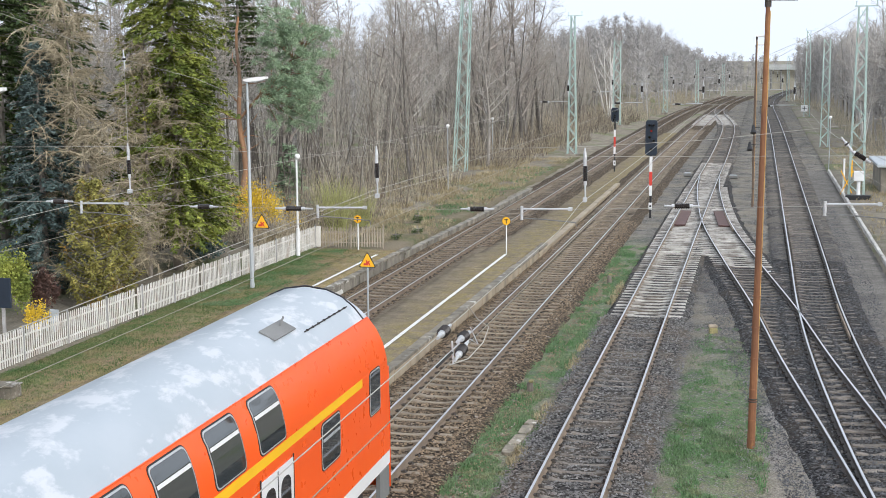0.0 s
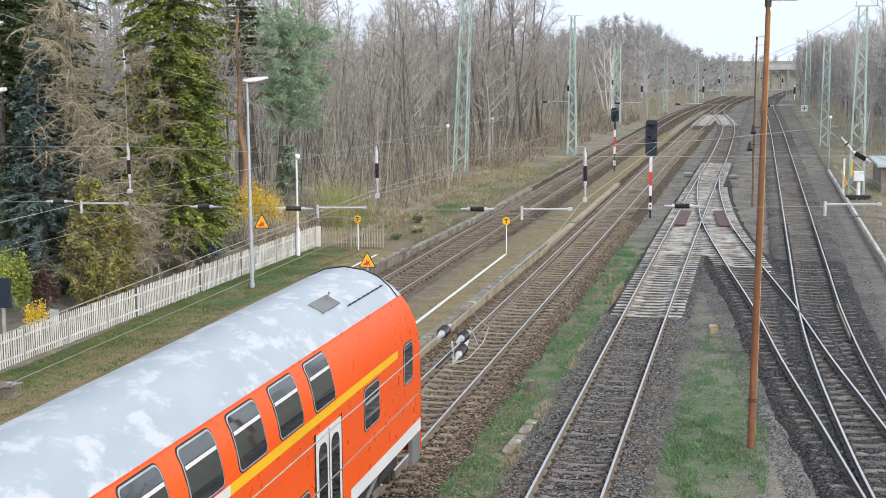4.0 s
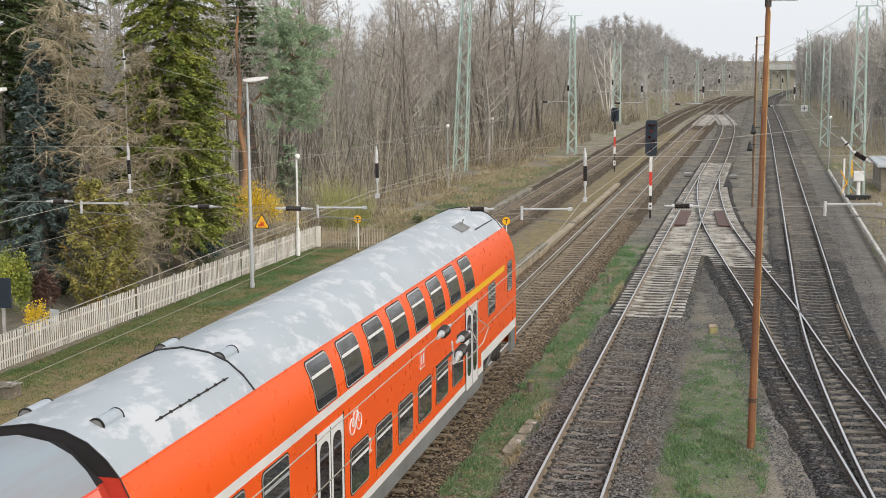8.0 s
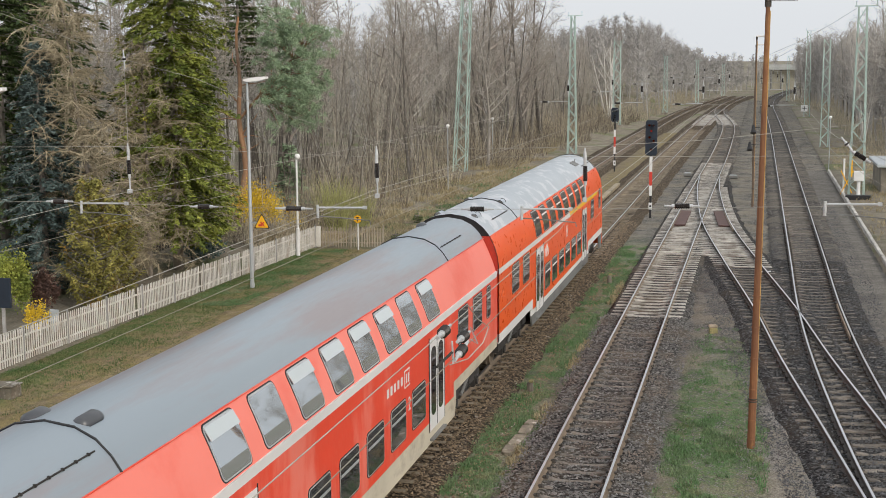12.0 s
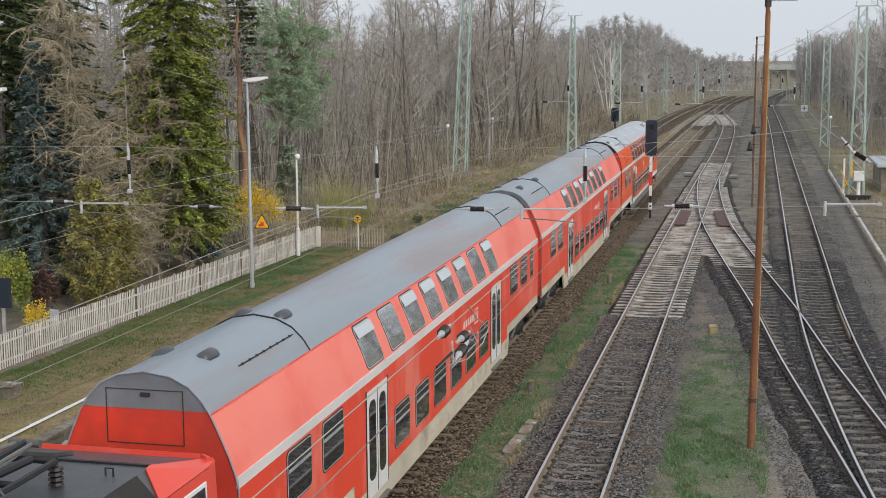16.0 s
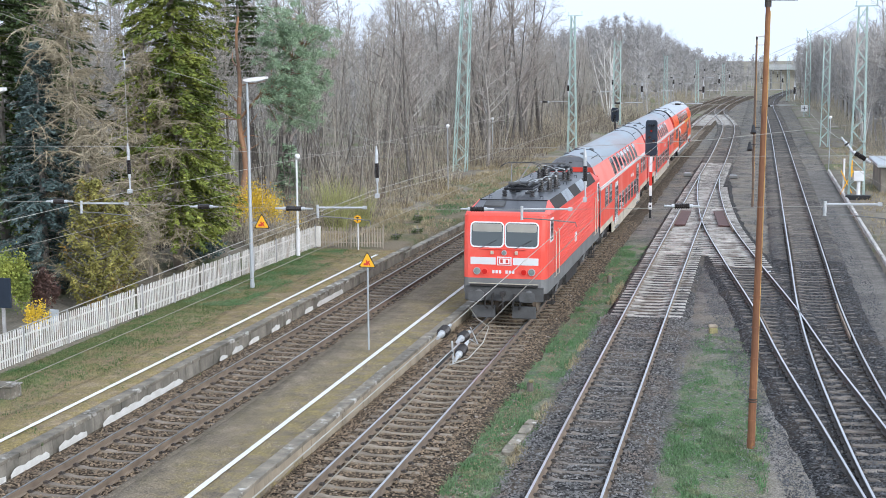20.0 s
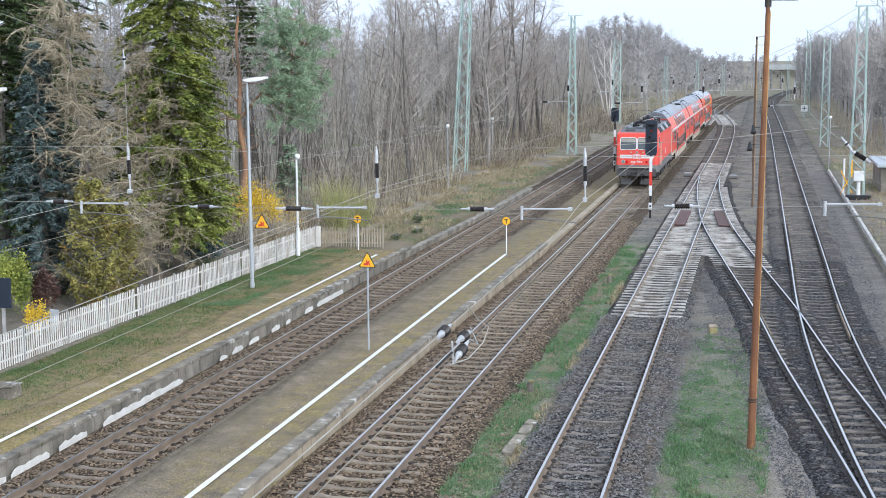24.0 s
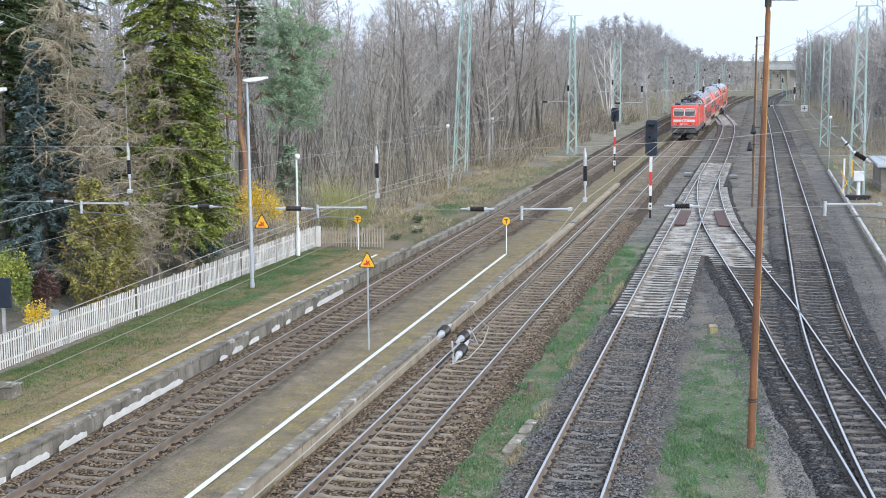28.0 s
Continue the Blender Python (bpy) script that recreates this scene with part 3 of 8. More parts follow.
# platforms
PH = 0.20
ribbon("middle_platform", lambda y: -12.6, lambda y: -10.2, -90, 58.9, 0.8, PH, PLAT_MID, "low platform of mossy grit between two tracks", "platform", thick=0.5, seg=8, rough=0.02)
ribbon("middle_platform_slope", lambda y: -13.0, lambda y: -12.3, -90, 62, 0.8, 0.02, PLAT_MID, "dark cinder slope beside the low platform", "platform", thick=0.5, ragged=0.15, rough=0.06)
ribbon("soil_strip", lambda y: -12.4, lambda y: -10.2, 58.6, 170, 1.0, lambda y: 0.12 - min(0.45, max(0, y - 60) * 0.02), PLAT_MID, "bare soil with thin grass beyond the platform end", "ground", thick=0.5, ragged=0.2, seg=6)
ribbon("left_platform", lambda y: -20.7, lambda y: -16.25, -90, 58.8, 0.8, PH, PLAT_LEFT, "grassy side platform with worn mossy grit", "platform", thick=0.6, seg=10, rough=0.03)
ribbon("left_platform_walkway", lambda y: -18.3 - 0.35 * math.sin(y * 0.13) + max(0, y - 44) * 0.05 + 0.35 * noise.noise(Vector((y * 0.45, 3.1, 2.0))), lambda y: -16.42, -90, 58.4, 0.8, PH + 0.02, PLAT_LEFT, "worn grit walkway along the side platform", "platform", thick=0.4, seg=6, rough=0.012)
ribbon("garden_ground", lambda y: -70, lambda y: -20.6, -90, 60, 1.5, PH + 0.02, FOREST_FLOOR, "garden soil with leaf litter behind the fence", "ground", thick=0.5, seg=16, rough=0.1)
ribbon("verge", lambda y: -19.8, lambda y: -16.6, 58.9, 130, 1.0, lambda y: 0.16 - min(0.45, (y - 58.9) * 0.012), VERGE, "rough grass verge beside the track", "grass", thick=0.4, ragged=0.3, rough=0.08)


def white_line(name, x0, x1, y0, y1, z):
    f = spline([(y0, x0), ((y0 + y1) / 2, (x0 + x1) / 2), (y1, x1)])
    g = Geo()
    rows = []
    y = y0
    while y <= y1:
        w = 0.065 + 0.012 * noise.noise(Vector((y * 3, 1, 1)))
        rows.append([(f(y) - w, y, z), (f(y) + w, y, z), (f(y) + w, y, z + 0.008), (f(y) - w, y, z + 0.008)])
        y += 0.4
    g.loft(rows)
    part(name, g, WHITELINE, None, "worn white safety line painted along the platform", category="line", kind="structure")


white_line("platform_line_1", -11.05, -11.05, -88, 58.6, PH + 0.022)
white_line("platform_line_2", -17.15, -16.70, 5, 57.0, PH + 0.045)


def edge_wall(name, x, y0, y1, face, length, label, material, coping, top=PH, panels=4):
    """A platform edge: coping slabs on upright wall slabs. face: +1 looks to +x."""
    w = thing(name, label, "platform edge", kind="structure")
    rng = random.Random(len(label))
    slab = Geo().box(-0.16, 0.16, 0.003, length - 0.003, -0.10, 0, bevel=0.012).mesh("coping_slab", coping)
    wall = Geo().box(-0.05, 0.05, 0.010, length / panels - 0.010, -0.62, -0.1, bevel=0.010).mesh("wall_slab", material)
    plain = Geo().box(-0.05, 0.05, 0.008, length - 0.008, -0.62, -0.1, bevel=0.008).mesh("wall_slab", material)
    y = y0
    xx = x if callable(x) else (lambda q: x)
    while y < y1:
        ob = part("coping_slab", slab, None, w)
        ob.matrix_basis = pose(xx(y) - face * 0.16 + rng.uniform(-0.012, 0.012), y, top + 0.03 + rng.uniform(-0.010, 0.010), rng.uniform(-0.15, 0.15), rng.uniform(-0.8, 0.8), rng.uniform(-0.25, 0.25))
        n = panels if 14 < y < 62 else 1
        for i in range(n):
            ob = part("wall_slab", wall if n > 1 else plain, None, w)
            ob.matrix_basis = pose(xx(y) - face * 0.09 + rng.uniform(-0.010, 0.010), y + length * i / n, top + 0.03 + rng.uniform(-0.006, 0.006), 0, rng.uniform(-0.8, 0.8), rng.uniform(-0.5, 0.5))
        y += length
    return w


edge_wall("platform_edge_1", spline([(-90, -10.2), (5, -10.12), (30, -10.05), (50, -9.88), (60, -9.75), (90, -9.72)]), -86.4, 60, 1, 2.4, "warm grey concrete slab edge of the low platform", CONCRETE_WARM, COPING)
edge_wall("platform_edge_2", spline([(-90, -16.1), (5, -16.05), (40, -16.02), (60, -15.85), (80, -15.5)]), -86, 58.8, 1, 2.0, "crumbling concrete platform edge with old limewash", CONCRETE, COPING)
edge_wall("kerb_strip_1", lambda y: -9.75, 60, 95, 1, 2.0, "buried concrete kerb beyond the platform end", CONCRETE_WARM, CONCRETE_WARM, top=0.02)
edge_wall("kerb_strip_2", spline([(58, -15.85), (75, -15.4), (95, -15.2)]), 58.8, 90, 1, 2.0, "buried concrete kerb along the grass verge", CONCRETE, CONCRETE, top=0.08)


def limewash():
    """Flakes of limewash left on the face of the side platform's wall."""
    rng = random.Random(4)
    w = bpy.data.objects["platform_edge_2"]
    for y0, y1 in ((22, 25.3), (25.5, 27.2), (27.6, 29.0), (29.8, 34.6), (37.3, 37.9), (38.3, 39.2), (39.7, 40.7), (41.8, 42.6), (43.2, 43.7), (45.2, 46.2), (46.6, 49.8)):
        g = Geo()
        top, bot = [], []
        y = y0
        while y <= y1:
            e = min(1, (y - y0) * 3 + 0.2, (y1 - y) * 3 + 0.2)
            top.append((-16.05 + 0.045, y, -0.02 - 0.06 * rng.random() - (1 - e) * 0.1))
            bot.append((-16.05 + 0.045, y, -0.30 + 0.05 * rng.random() + (1 - e) * 0.08))
            y += 0.15
        g.plate(top + bot[::-1], (0.012, 0, 0))
        part("limewash_patch", g, LIMEWASH, w, "flaking white limewash")


limewash()

# tracks
S_TAN = sleeper_mesh(2.5, SLEEPER_TAN, top=-0.155, w=0.25)
S_CON, S_OLD, S_NEW = sleeper_mesh(2.5, SLEEPER, top=-0.160, w=0.24), sleeper_mesh(2.5, SLEEPER_OLD, top=-0.155, w=0.24), sleeper_mesh(2.55, SLEEPER_NEW, top=-0.135)
track("track_1", line1, -87.5, 175, 0.65, S_CON, "rusty rails on concrete sleepers along the platform", y_end=330)
track("track_2", line2, -89.2, 175, 0.62, S_TAN, "shiny main-line rails on concrete sleepers", y_end=330)
track("track_3", line3, -85.2, 186, 0.62, S_OLD, "bright rails on sleepers half buried in ballast", skip=lambda y: 47 < y < 119, y_end=244)
track("track_4", line4, 20, 120, 0.65, S_OLD, "rails of the outer track on old sleepers", y_end=400, side=RAIL_SIDE_DARK)
track("crossover_track", line5, 24, 59.6, 0.65, S_OLD, "crossover rails joining two tracks", y_end=104, side=RAIL_SIDE_DARK)


def turnout():
    """The pale new sleepers under the turnout, growing longer towards the frog, and its frog, check rails and covers."""
    t = thing("turnout", "turnout on pale new sleepers with frog and check rails", "turnout", kind="structure")
    y = 47.1
    while y < 119:
        c3, c5 = line3(y), line5(min(y, 107))
        near = 2.62
        split = c5 - c3
        if y < 62.5 or y > 100 or split < 0.25:
            s = part("sleeper", S_NEW, None, t)
            s.matrix_basis = pose(c3 + 0.02 * noise.noise(Vector((y, 0, 0))), y, 0)
            if 59.4 < y < 62.5:
                s = part("sleeper", S_NEW, None, t)
                s.matrix_basis = pose(c5, y, 0, 0, 0, -6)
        else:
            a, b = c3 - near / 2, c5 + near / 2
            g = Geo().box(-(b - a) / 2, (b - a) / 2, -0.13, 0.13, -0.33, -0.135, bevel=0.012)
            s = part("sleeper", g, SLEEPER_NEW, t)
            s.matrix_basis = pose((a + b) / 2, y, 0, 0, 0, -1.5)
        y += 0.62
    # long pale sleepers again where the track bends over to join the main line
    for k in range(52):
        y = 186.2 + k * 0.68
        a, b = line2(y) - 1.3, line3(y) + 1.3
        for x0, x1 in ((a, b),) if b - a < 5.0 else ((a, line2(y) + 1.3), (line3(y) - 1.3, b)):
            s = part("sleeper", Geo().box((x0 - x1) / 2, (x1 - x0) / 2, -0.13, 0.13, -0.33, -0.135, bevel=0.012), SLEEPER_NEW, t)
            s.matrix_basis = pose((x0 + x1) / 2, y, 0, 0, 0, 1.0)
    for line, off in ((line3, -0.68), (line5, 0.68)):
        g = Geo()
        g.loft([[(x - 0.025, y, -0.14), (x + 0.025, y, -0.14), (x + 0.025, y, 0.0), (x - 0.025, y, 0.0)] for x, y, a in along(line, 71, 79, 1.0, off)])
        part("check_rail", g, RAIL_SIDE, t)
    for line, off in ((line3, -0.38), (line5, 0.38)):
        y = 76.2
        g = Geo()
        g.plate([(line(73) + off - 0.33, 73, -0.10), (line(73) + off + 0.33, 73, -0.10), (line(80) + off + 0.3, 80, -0.10), (line(80) + off - 0.3, 80, -0.10)], (0, 0, 0.06))
        part("cover_plate", g, RUSTPLATE, t, "dark rust-red steel cover plate")
    for line, off in ((line4, 0.66), (line5, -0.66)):
        g = Geo()
        g.loft([[(x - 0.025, y, -0.14), (x + 0.025, y, -0.14), (x + 0.025, y, 0.0), (x - 0.025, y, 0.0)] for x, y, a in along(line, 44.0, 50.0, 1.0, off)])
        part("check_rail", g, RAIL_SIDE, t)


turnout()

ROADMAT = soil("dirty_asphalt", (0.13, 0.12, 0.108), (0.20, 0.186, 0.168), [((0.20, 0.188, 0.168), (0.135, 0.125, 0.11), 2.5, 4.7, 0.5, 0.9, 0.44, 0.62, 0.7), ((0.09, 0.082, 0.074), (0.13, 0.12, 0.105), 2.5, 7.0, 0.4, 0.5, 0.52, 0.64, 0.7)], 22.0)
# the yard road at the right
ribbon("yard_road", lambda y: 3.55, lambda y: 5.35, 12, 112, 0.8, -0.26, ROADMAT, "worn grey asphalt and dirt service road", "road", rough=0.02, seg=6, ragged=0.1)
ribbon("yard_bank", lambda y: 5.5, lambda y: 30, 12, 300, 1.2, -0.12, FOREST_FLOOR, "dull grass and dirt beyond the kerb", "ground", rough=0.12, seg=14)
KERB = mat("worn_pale_kerb", (0.62, 0.60, 0.57), (0.40, 0.38, 0.35), scale=2.6, fine=25, bump=0.4, spread=0.25, c=(0.20, 0.18, 0.15), cscale=1.6, cmix=(0.54, 0.64), fixed=True)
k = thing("white_kerb", "broken white concrete kerb along the road", "kerb", kind="structure")
kerb = Geo().box(-0.085, 0.085, 0.03, 1.17, -0.35, -0.01, bevel=0.03).mesh("kerb_stone", KERB)
y = 14.0
while y < 111:
    ob = part("kerb_stone", kerb, None, k)
    ob.matrix_basis = pose(5.58 - 0.0028 * (y - 61), y, 0.02 + 0.02 * noise.noise(Vector((y, 2, 0))), 0, 1.5 * noise.noise(Vector((y, 5, 0))), 1.2 * noise.noise(Vector((y * 1.3, 0, 0))))
    y += 1.2

# ---- the train ----
RED_NEW = mat("glossy_orange_red_paint", (0.90, 0.108, 0.009), (0.87, 0.098, 0.009), rough=0.30, scale=0.6, fine=4, bump=0, spread=0.005, spec=0.4)
RED_OLD = mat("dull_red_paint", (0.84, 0.075, 0.035), (0.78, 0.07, 0.035), rough=0.40, scale=0.7, fine=15, bump=0.02, spread=0.012, axis=(1, 1, 0.4), c=(0.86, 0.20, 0.145), cscale=0.55, cmix=(0.50, 0.62))
RED_FADED = mat("chalky_faded_red_paint", (0.87, 0.23, 0.18), (0.84, 0.20, 0.15), rough=0.5, scale=0.4, fine=15, bump=0.02, spread=0.012, c=(0.78, 0.115, 0.075), cscale=0.4, cmix=(0.52, 0.78))
RED_LOCO = mat("weathered_traffic_red_paint", (0.83, 0.08, 0.052), (0.79, 0.095, 0.066), rough=0.40, scale=0.8, fine=15, bump=0.02, spread=0.012, c=(0.81, 0.165, 0.125), cscale=0.7, cmix=(0.5, 0.75))
# tone c paints dappled pale reflections onto the grey roof
ROOF_PALE = mat("pale_grey_patched_roof_paint", (0.40, 0.44, 0.48), (0.345, 0.39, 0.43), rough=0.40, scale=0.8, fine=18, bump=0.01, spread=0.01, axis=(1.3, 0.8, 1), c=(0.53, 0.55, 0.58), cscale=1.5, cmix=(0.515, 0.60))
ROOF_PLAIN = mat("pale_grey_roof_paint", (0.40, 0.45, 0.50), (0.34, 0.39, 0.44), rough=0.42, scale=0.5, fine=18, bump=0.01, spread=0.01)
ROOF_OLD = mat("dull_grey_roof_paint", (0.275, 0.325, 0.37), (0.235, 0.28, 0.32), rough=0.40, scale=0.3, fine=18, bump=0.01, spread=0.012, axis=(1.4, 0.12, 1), c=(0.275, 0.25, 0.262), cscale=0.9, cmix=(0.46, 0.62))
ROOF_DARK = mat("sooty_dark_roof", (0.085, 0.09, 0.10), (0.055, 0.058, 0.066), rough=0.36, scale=0.7, fine=18, bump=0.02, spread=0.03, c=(0.13, 0.14, 0.155), cscale=0.6, cmix=(0.5, 0.75))
# soot on the end walls; the same dark tone paints shade in the joints
RED_SOOT_SHADE = mat("sooty_red_paint", (0.78, 0.06, 0.03), (0.62, 0.05, 0.028), rough=0.45, scale=0.8, fine=15, bump=0.02, spread=0.02, c=(0.26, 0.04, 0.03), cscale=0.7, cmix=(0.40, 0.75))
ROOF_SOOTY = mat("sooty_grey_gable_paint", (0.22, 0.245, 0.275), (0.17, 0.19, 0.21), rough=0.45, scale=0.8, fine=18, bump=0.01, spread=0.02, c=(0.085, 0.092, 0.105), cscale=0.7, cmix=(0.40, 0.75))
T_WHITE = mat("light_grey_band_paint", (0.74, 0.73, 0.72), (0.66, 0.65, 0.64), rough=0.45, scale=0.8, fine=20, bump=0.02, spread=0.015)
T_CREAM = mat("dirty_cream_skirt_paint", (0.62, 0.56, 0.44), (0.48, 0.43, 0.34), rough=0.55, scale=0.6, fine=20, bump=0.03, spread=0.015, axis=(1, 1, 2), c=(0.34, 0.29, 0.22), cscale=0.8, cmix=(0.52, 0.7))
T_YELLOW = mat("first_class_yellow_stripe", (0.90, 0.52, 0.012), (0.86, 0.49, 0.012), rough=0.4, bump=0.02, spread=0.015)
T_GREY = mat("dusty_underframe_grey", (0.20, 0.20, 0.195), (0.14, 0.14, 0.135), rough=0.7, scale=1.2, fine=30, bump=0.06, spread=0.1)
T_SOOT = mat("sooty_steel_grey", (0.10, 0.10, 0.10), (0.065, 0.064, 0.062), rough=0.7, scale=2, fine=30, bump=0.1, spread=0.15)
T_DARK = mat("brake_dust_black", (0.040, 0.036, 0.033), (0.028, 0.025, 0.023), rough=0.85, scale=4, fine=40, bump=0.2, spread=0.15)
RUBBER = mat("black_rubber_bellows", (0.022, 0.022, 0.024), (0.015, 0.015, 0.017), rough=0.6, bump=0.05)
FRAME_ALU = mat("dull_aluminium_frame", (0.55, 0.57, 0.58), (0.45, 0.47, 0.48), rough=0.4, metal=0.4, bump=0.02, spread=0.05)
FLAP = mat("bluish_metal_flap", (0.36, 0.40, 0.44), (0.26, 0.29, 0.32), rough=0.3, metal=0.45, scale=0.8, fine=20, bump=0.02, spread=0.05, c=(0.16, 0.17, 0.19), cscale=0.9, cmix=(0.54, 0.7))
GLASS_DARK = glass("dark_tinted_glass", (0.030, 0.036, 0.038))
# flap glass: the sky's reflection is put into its pale base colour
GLASS_PALE = glass("pale_tilted_glass", (0.46, 0.51, 0.53), 0.10)
GLASS_MIRROR = glass("silvered_window_glass", (0.44, 0.48, 0.51), 0.03)
GLASS_MIRROR.node_tree.nodes["Principled BSDF"].inputs["Metallic"].default_value = 0.75
GLASS_CAB = glass("dark_windscreen_glass", (0.05, 0.062, 0.062), 0.05)
GLASS_CAB.node_tree.nodes["Principled BSDF"].inputs["Metallic"].default_value = 0.08
GLASS_DOOR = glass("black_door_glass", (0.012, 0.013, 0.014))
LAMP_RED = mat("red_tail_lamp_glass", (0.60, 0.02, 0.015), (0.5, 0.015, 0.012), rough=0.15, bump=0, spread=0.02)
LAMP_CLEAR = mat("clear_headlamp_glass", (0.24, 0.28, 0.26), (0.15, 0.18, 0.17), rough=0.12, bump=0, spread=0.02)
PALEBLIND = mat("grey_blind", (0.36, 0.34, 0.29), (0.30, 0.285, 0.245), rough=0.35, bump=0.01, spread=0.02)

PROF_NEW = [(1.39, 0.4), (1.39, 2.98), (1.385, 3.20), (1.345, 3.50), (1.255, 3.80), (1.135, 4.05), (0.96, 4.27), (0.72, 4.47), (0.42, 4.60), (0.0, 4.66)]
PROF_OLD = [(1.39, 0.4), (1.39, 2.98), (1.355, 3.15), (1.265, 3.42), (1.13, 3.74), (1.0, 4.02), (0.87, 4.22), (0.68, 4.41), (0.40, 4.55), (0.0, 4.61)]


def lat(prof, z):
    for (a, z0), (b, z1) in zip(prof, prof[1:]):
        if z <= z1:
            return a + (b - a) * (z - z0) / (z1 - z0)
    return 0.0


def shell(prof, z0, z1, y0, y1, front=None, step=1.5, both=True, push=0.0):
    """The skin of a car between two heights, on both sides (or over the roof, where z1 is the ridge)."""
    zs = [z0] + [z for _, z in prof if z0 + 0.02 < z < z1 - 0.02] + [z1]
    half = [(lat(prof, z) + push if z < 4.5 else max(0.0, lat(prof, z)), z + (push if z > 4.0 else 0)) for z in zs]
    over = abs(half[-1][0]) < 0.02
    lines = [half[:-1] + [(-x, z) for x, z in half[::-1]]] if over else [half, [(-x, z) for x, z in half]]
    n = max(2, int((y1 - y0) / step))
    g = Geo()
    for ln in lines:
        rings = []
        for i in range(n + 1):
            y = y0 + (y1 - y0) * i / n
            rings.append([(x, min(y, front(z)) if front else y, z) for x, z in ln])
        g.loft(rings, closed=False, caps=False)
    return g


def panel(prof, y0, y1, z0, z1, out, r=0.0, thick=0.012, seg=4):
    """A panel lying on the side of a car, following its curve, corners cut by r."""
    g = Geo()
    zs = [z0 + (z1 - z0) * i / seg for i in range(seg + 1)]
    if r:
        cut = [r * (1 - math.cos(math.pi / 2 * i / 4)) for i in range(1, 5)]
        zs = sorted(set([z for z in zs if z0 + r < z < z1 - r] + [z0, z1] + [z0 + q for q in cut] + [z1 - q for q in cut]))
    rows_o, rows_i = [], []
    for z in zs:
        c = 0.0
        if r:
            d = min(z - z0, z1 - z)
            c = 0.0 if d >= r else r - math.sqrt(max(0, r * r - (r - d) ** 2))
        x = lat(prof, z)
        rows_o.append([(x + out, y0 + c, z), (x + out, y1 - c, z)])
        rows_i.append([(x + out - thick, y0 + c, z), (x + out - thick, y1 - c, z)])
    rings = [[a[0], a[1], b[1], b[0]] for a, b in zip(rows_o, rows_i)]
    return g.loft(rings)


def mirrored(me_geo):
    g = Geo()
    g.v = [(-x, y, z) for x, y, z in me_geo.v]
    g.f = [tuple(reversed(f)) for f in me_geo.f]
    return g


def window_set(car, name, prof, starts, width, z0, z1, kind, label):
    """Windows of one shape at several places on both sides, each with frame and pane."""
    specs = [("window_seal", panel(prof, -0.012, width + 0.012, z0 - 0.012, z1 + 0.012, 0.009, 0.11), RUBBER, ""),
             ("window_frame", panel(prof, 0.006, width - 0.006, z0 + 0.006, z1 - 0.006, 0.013, 0.10), FRAME_ALU, "thin metal frame"),
             ("pane", panel(prof, 0.03, width - 0.03, z0 + 0.03, z1 - 0.03, 0.017, 0.085), GLASS_MIRROR if kind == "hopper" else GLASS_DARK, "dark reflecting glass")]
    h = z1 - z0
    if kind == "bar":
        specs.append(("transom", panel(prof, 0.05, width - 0.05, z1 - 0.345 * h, z1 - 0.285 * h, 0.024, 0), T_WHITE, "pale transom bar"))
    if kind == "twin":
        specs.append(("transom", panel(prof, 0.05, width - 0.05, z0 + 0.60 * h, z0 + 0.66 * h, 0.024, 0), FRAME_ALU, ""))
    for side in (1, -1):
        made = []
        for nm, g, m, lb in specs:
            gg = g if side > 0 else mirrored(g)
            made.append((nm, gg.mesh(nm, m), lb))
        hop = None
        if kind == "hopper":
            gg = Geo()
            za, zb = z1 - 0.27 * h, z1 - 0.03
            xa, xb = lat(prof, za) + 0.05, lat(prof, zb) + 0.018
            gg.plate([(xa, 0.03, za), (xa, width - 0.03, za), (xb, width - 0.03, zb), (xb, 0.03, zb)], (0.012, 0, 0.008))
            hop = (gg if side > 0 else mirrored(gg)).mesh("hopper", GLASS_PALE)
        for k, y in enumerate(starts):
            base = None
            for nm, me, lb in made:
                ob = part(nm if base else name, me, None, base or car, lb if base else label)
                if base is None:
                    ob.matrix_basis = Matrix.Translation((0, y, 0))
                    base = ob
            if hop and k not in (1, 6):
                part("hopper", hop, None, base, "tilted open glass flap with sky reflection in its pale colour")


def door(car, prof, y0, y1, z0, z1, label):
    for side in (1, -1):
        flip = (lambda g: g) if side > 0 else mirrored
        d = part("door", flip(panel(prof, y0, y1, z0, z1, 0.016, 0)), T_WHITE, car, label)
        m = (y0 + y1) / 2
        for a, b in ((y0 + 0.14, m - 0.12), (m + 0.12, y1 - 0.14)):
            part("door_window", flip(panel(prof, a, b, z0 + 0.32, z1 - 0.2, 0.024, 0.17, seg=6)), GLASS_DOOR, d, "narrow dark rounded window")
        part("door_gap", flip(panel(prof, m - 0.012, m + 0.012, z0 + 0.02, z1 - 0.03, 0.022, 0)), RUBBER, d)
        part("door_frame", flip(panel(prof, y0 - 0.03, y0, z0, z1 + 0.05, 0.02, 0)), RUBBER, d)
        part("door_frame", flip(panel(prof, y1, y1 + 0.03, z0, z1 + 0.05, 0.02, 0)), RUBBER, d)
        part("step", flip(Geo().box(1.34, 1.47, y0 + 0.05, y1 - 0.05, z0 - 0.22, z0 - 0.17)), T_GREY, d)


WHEELS = []


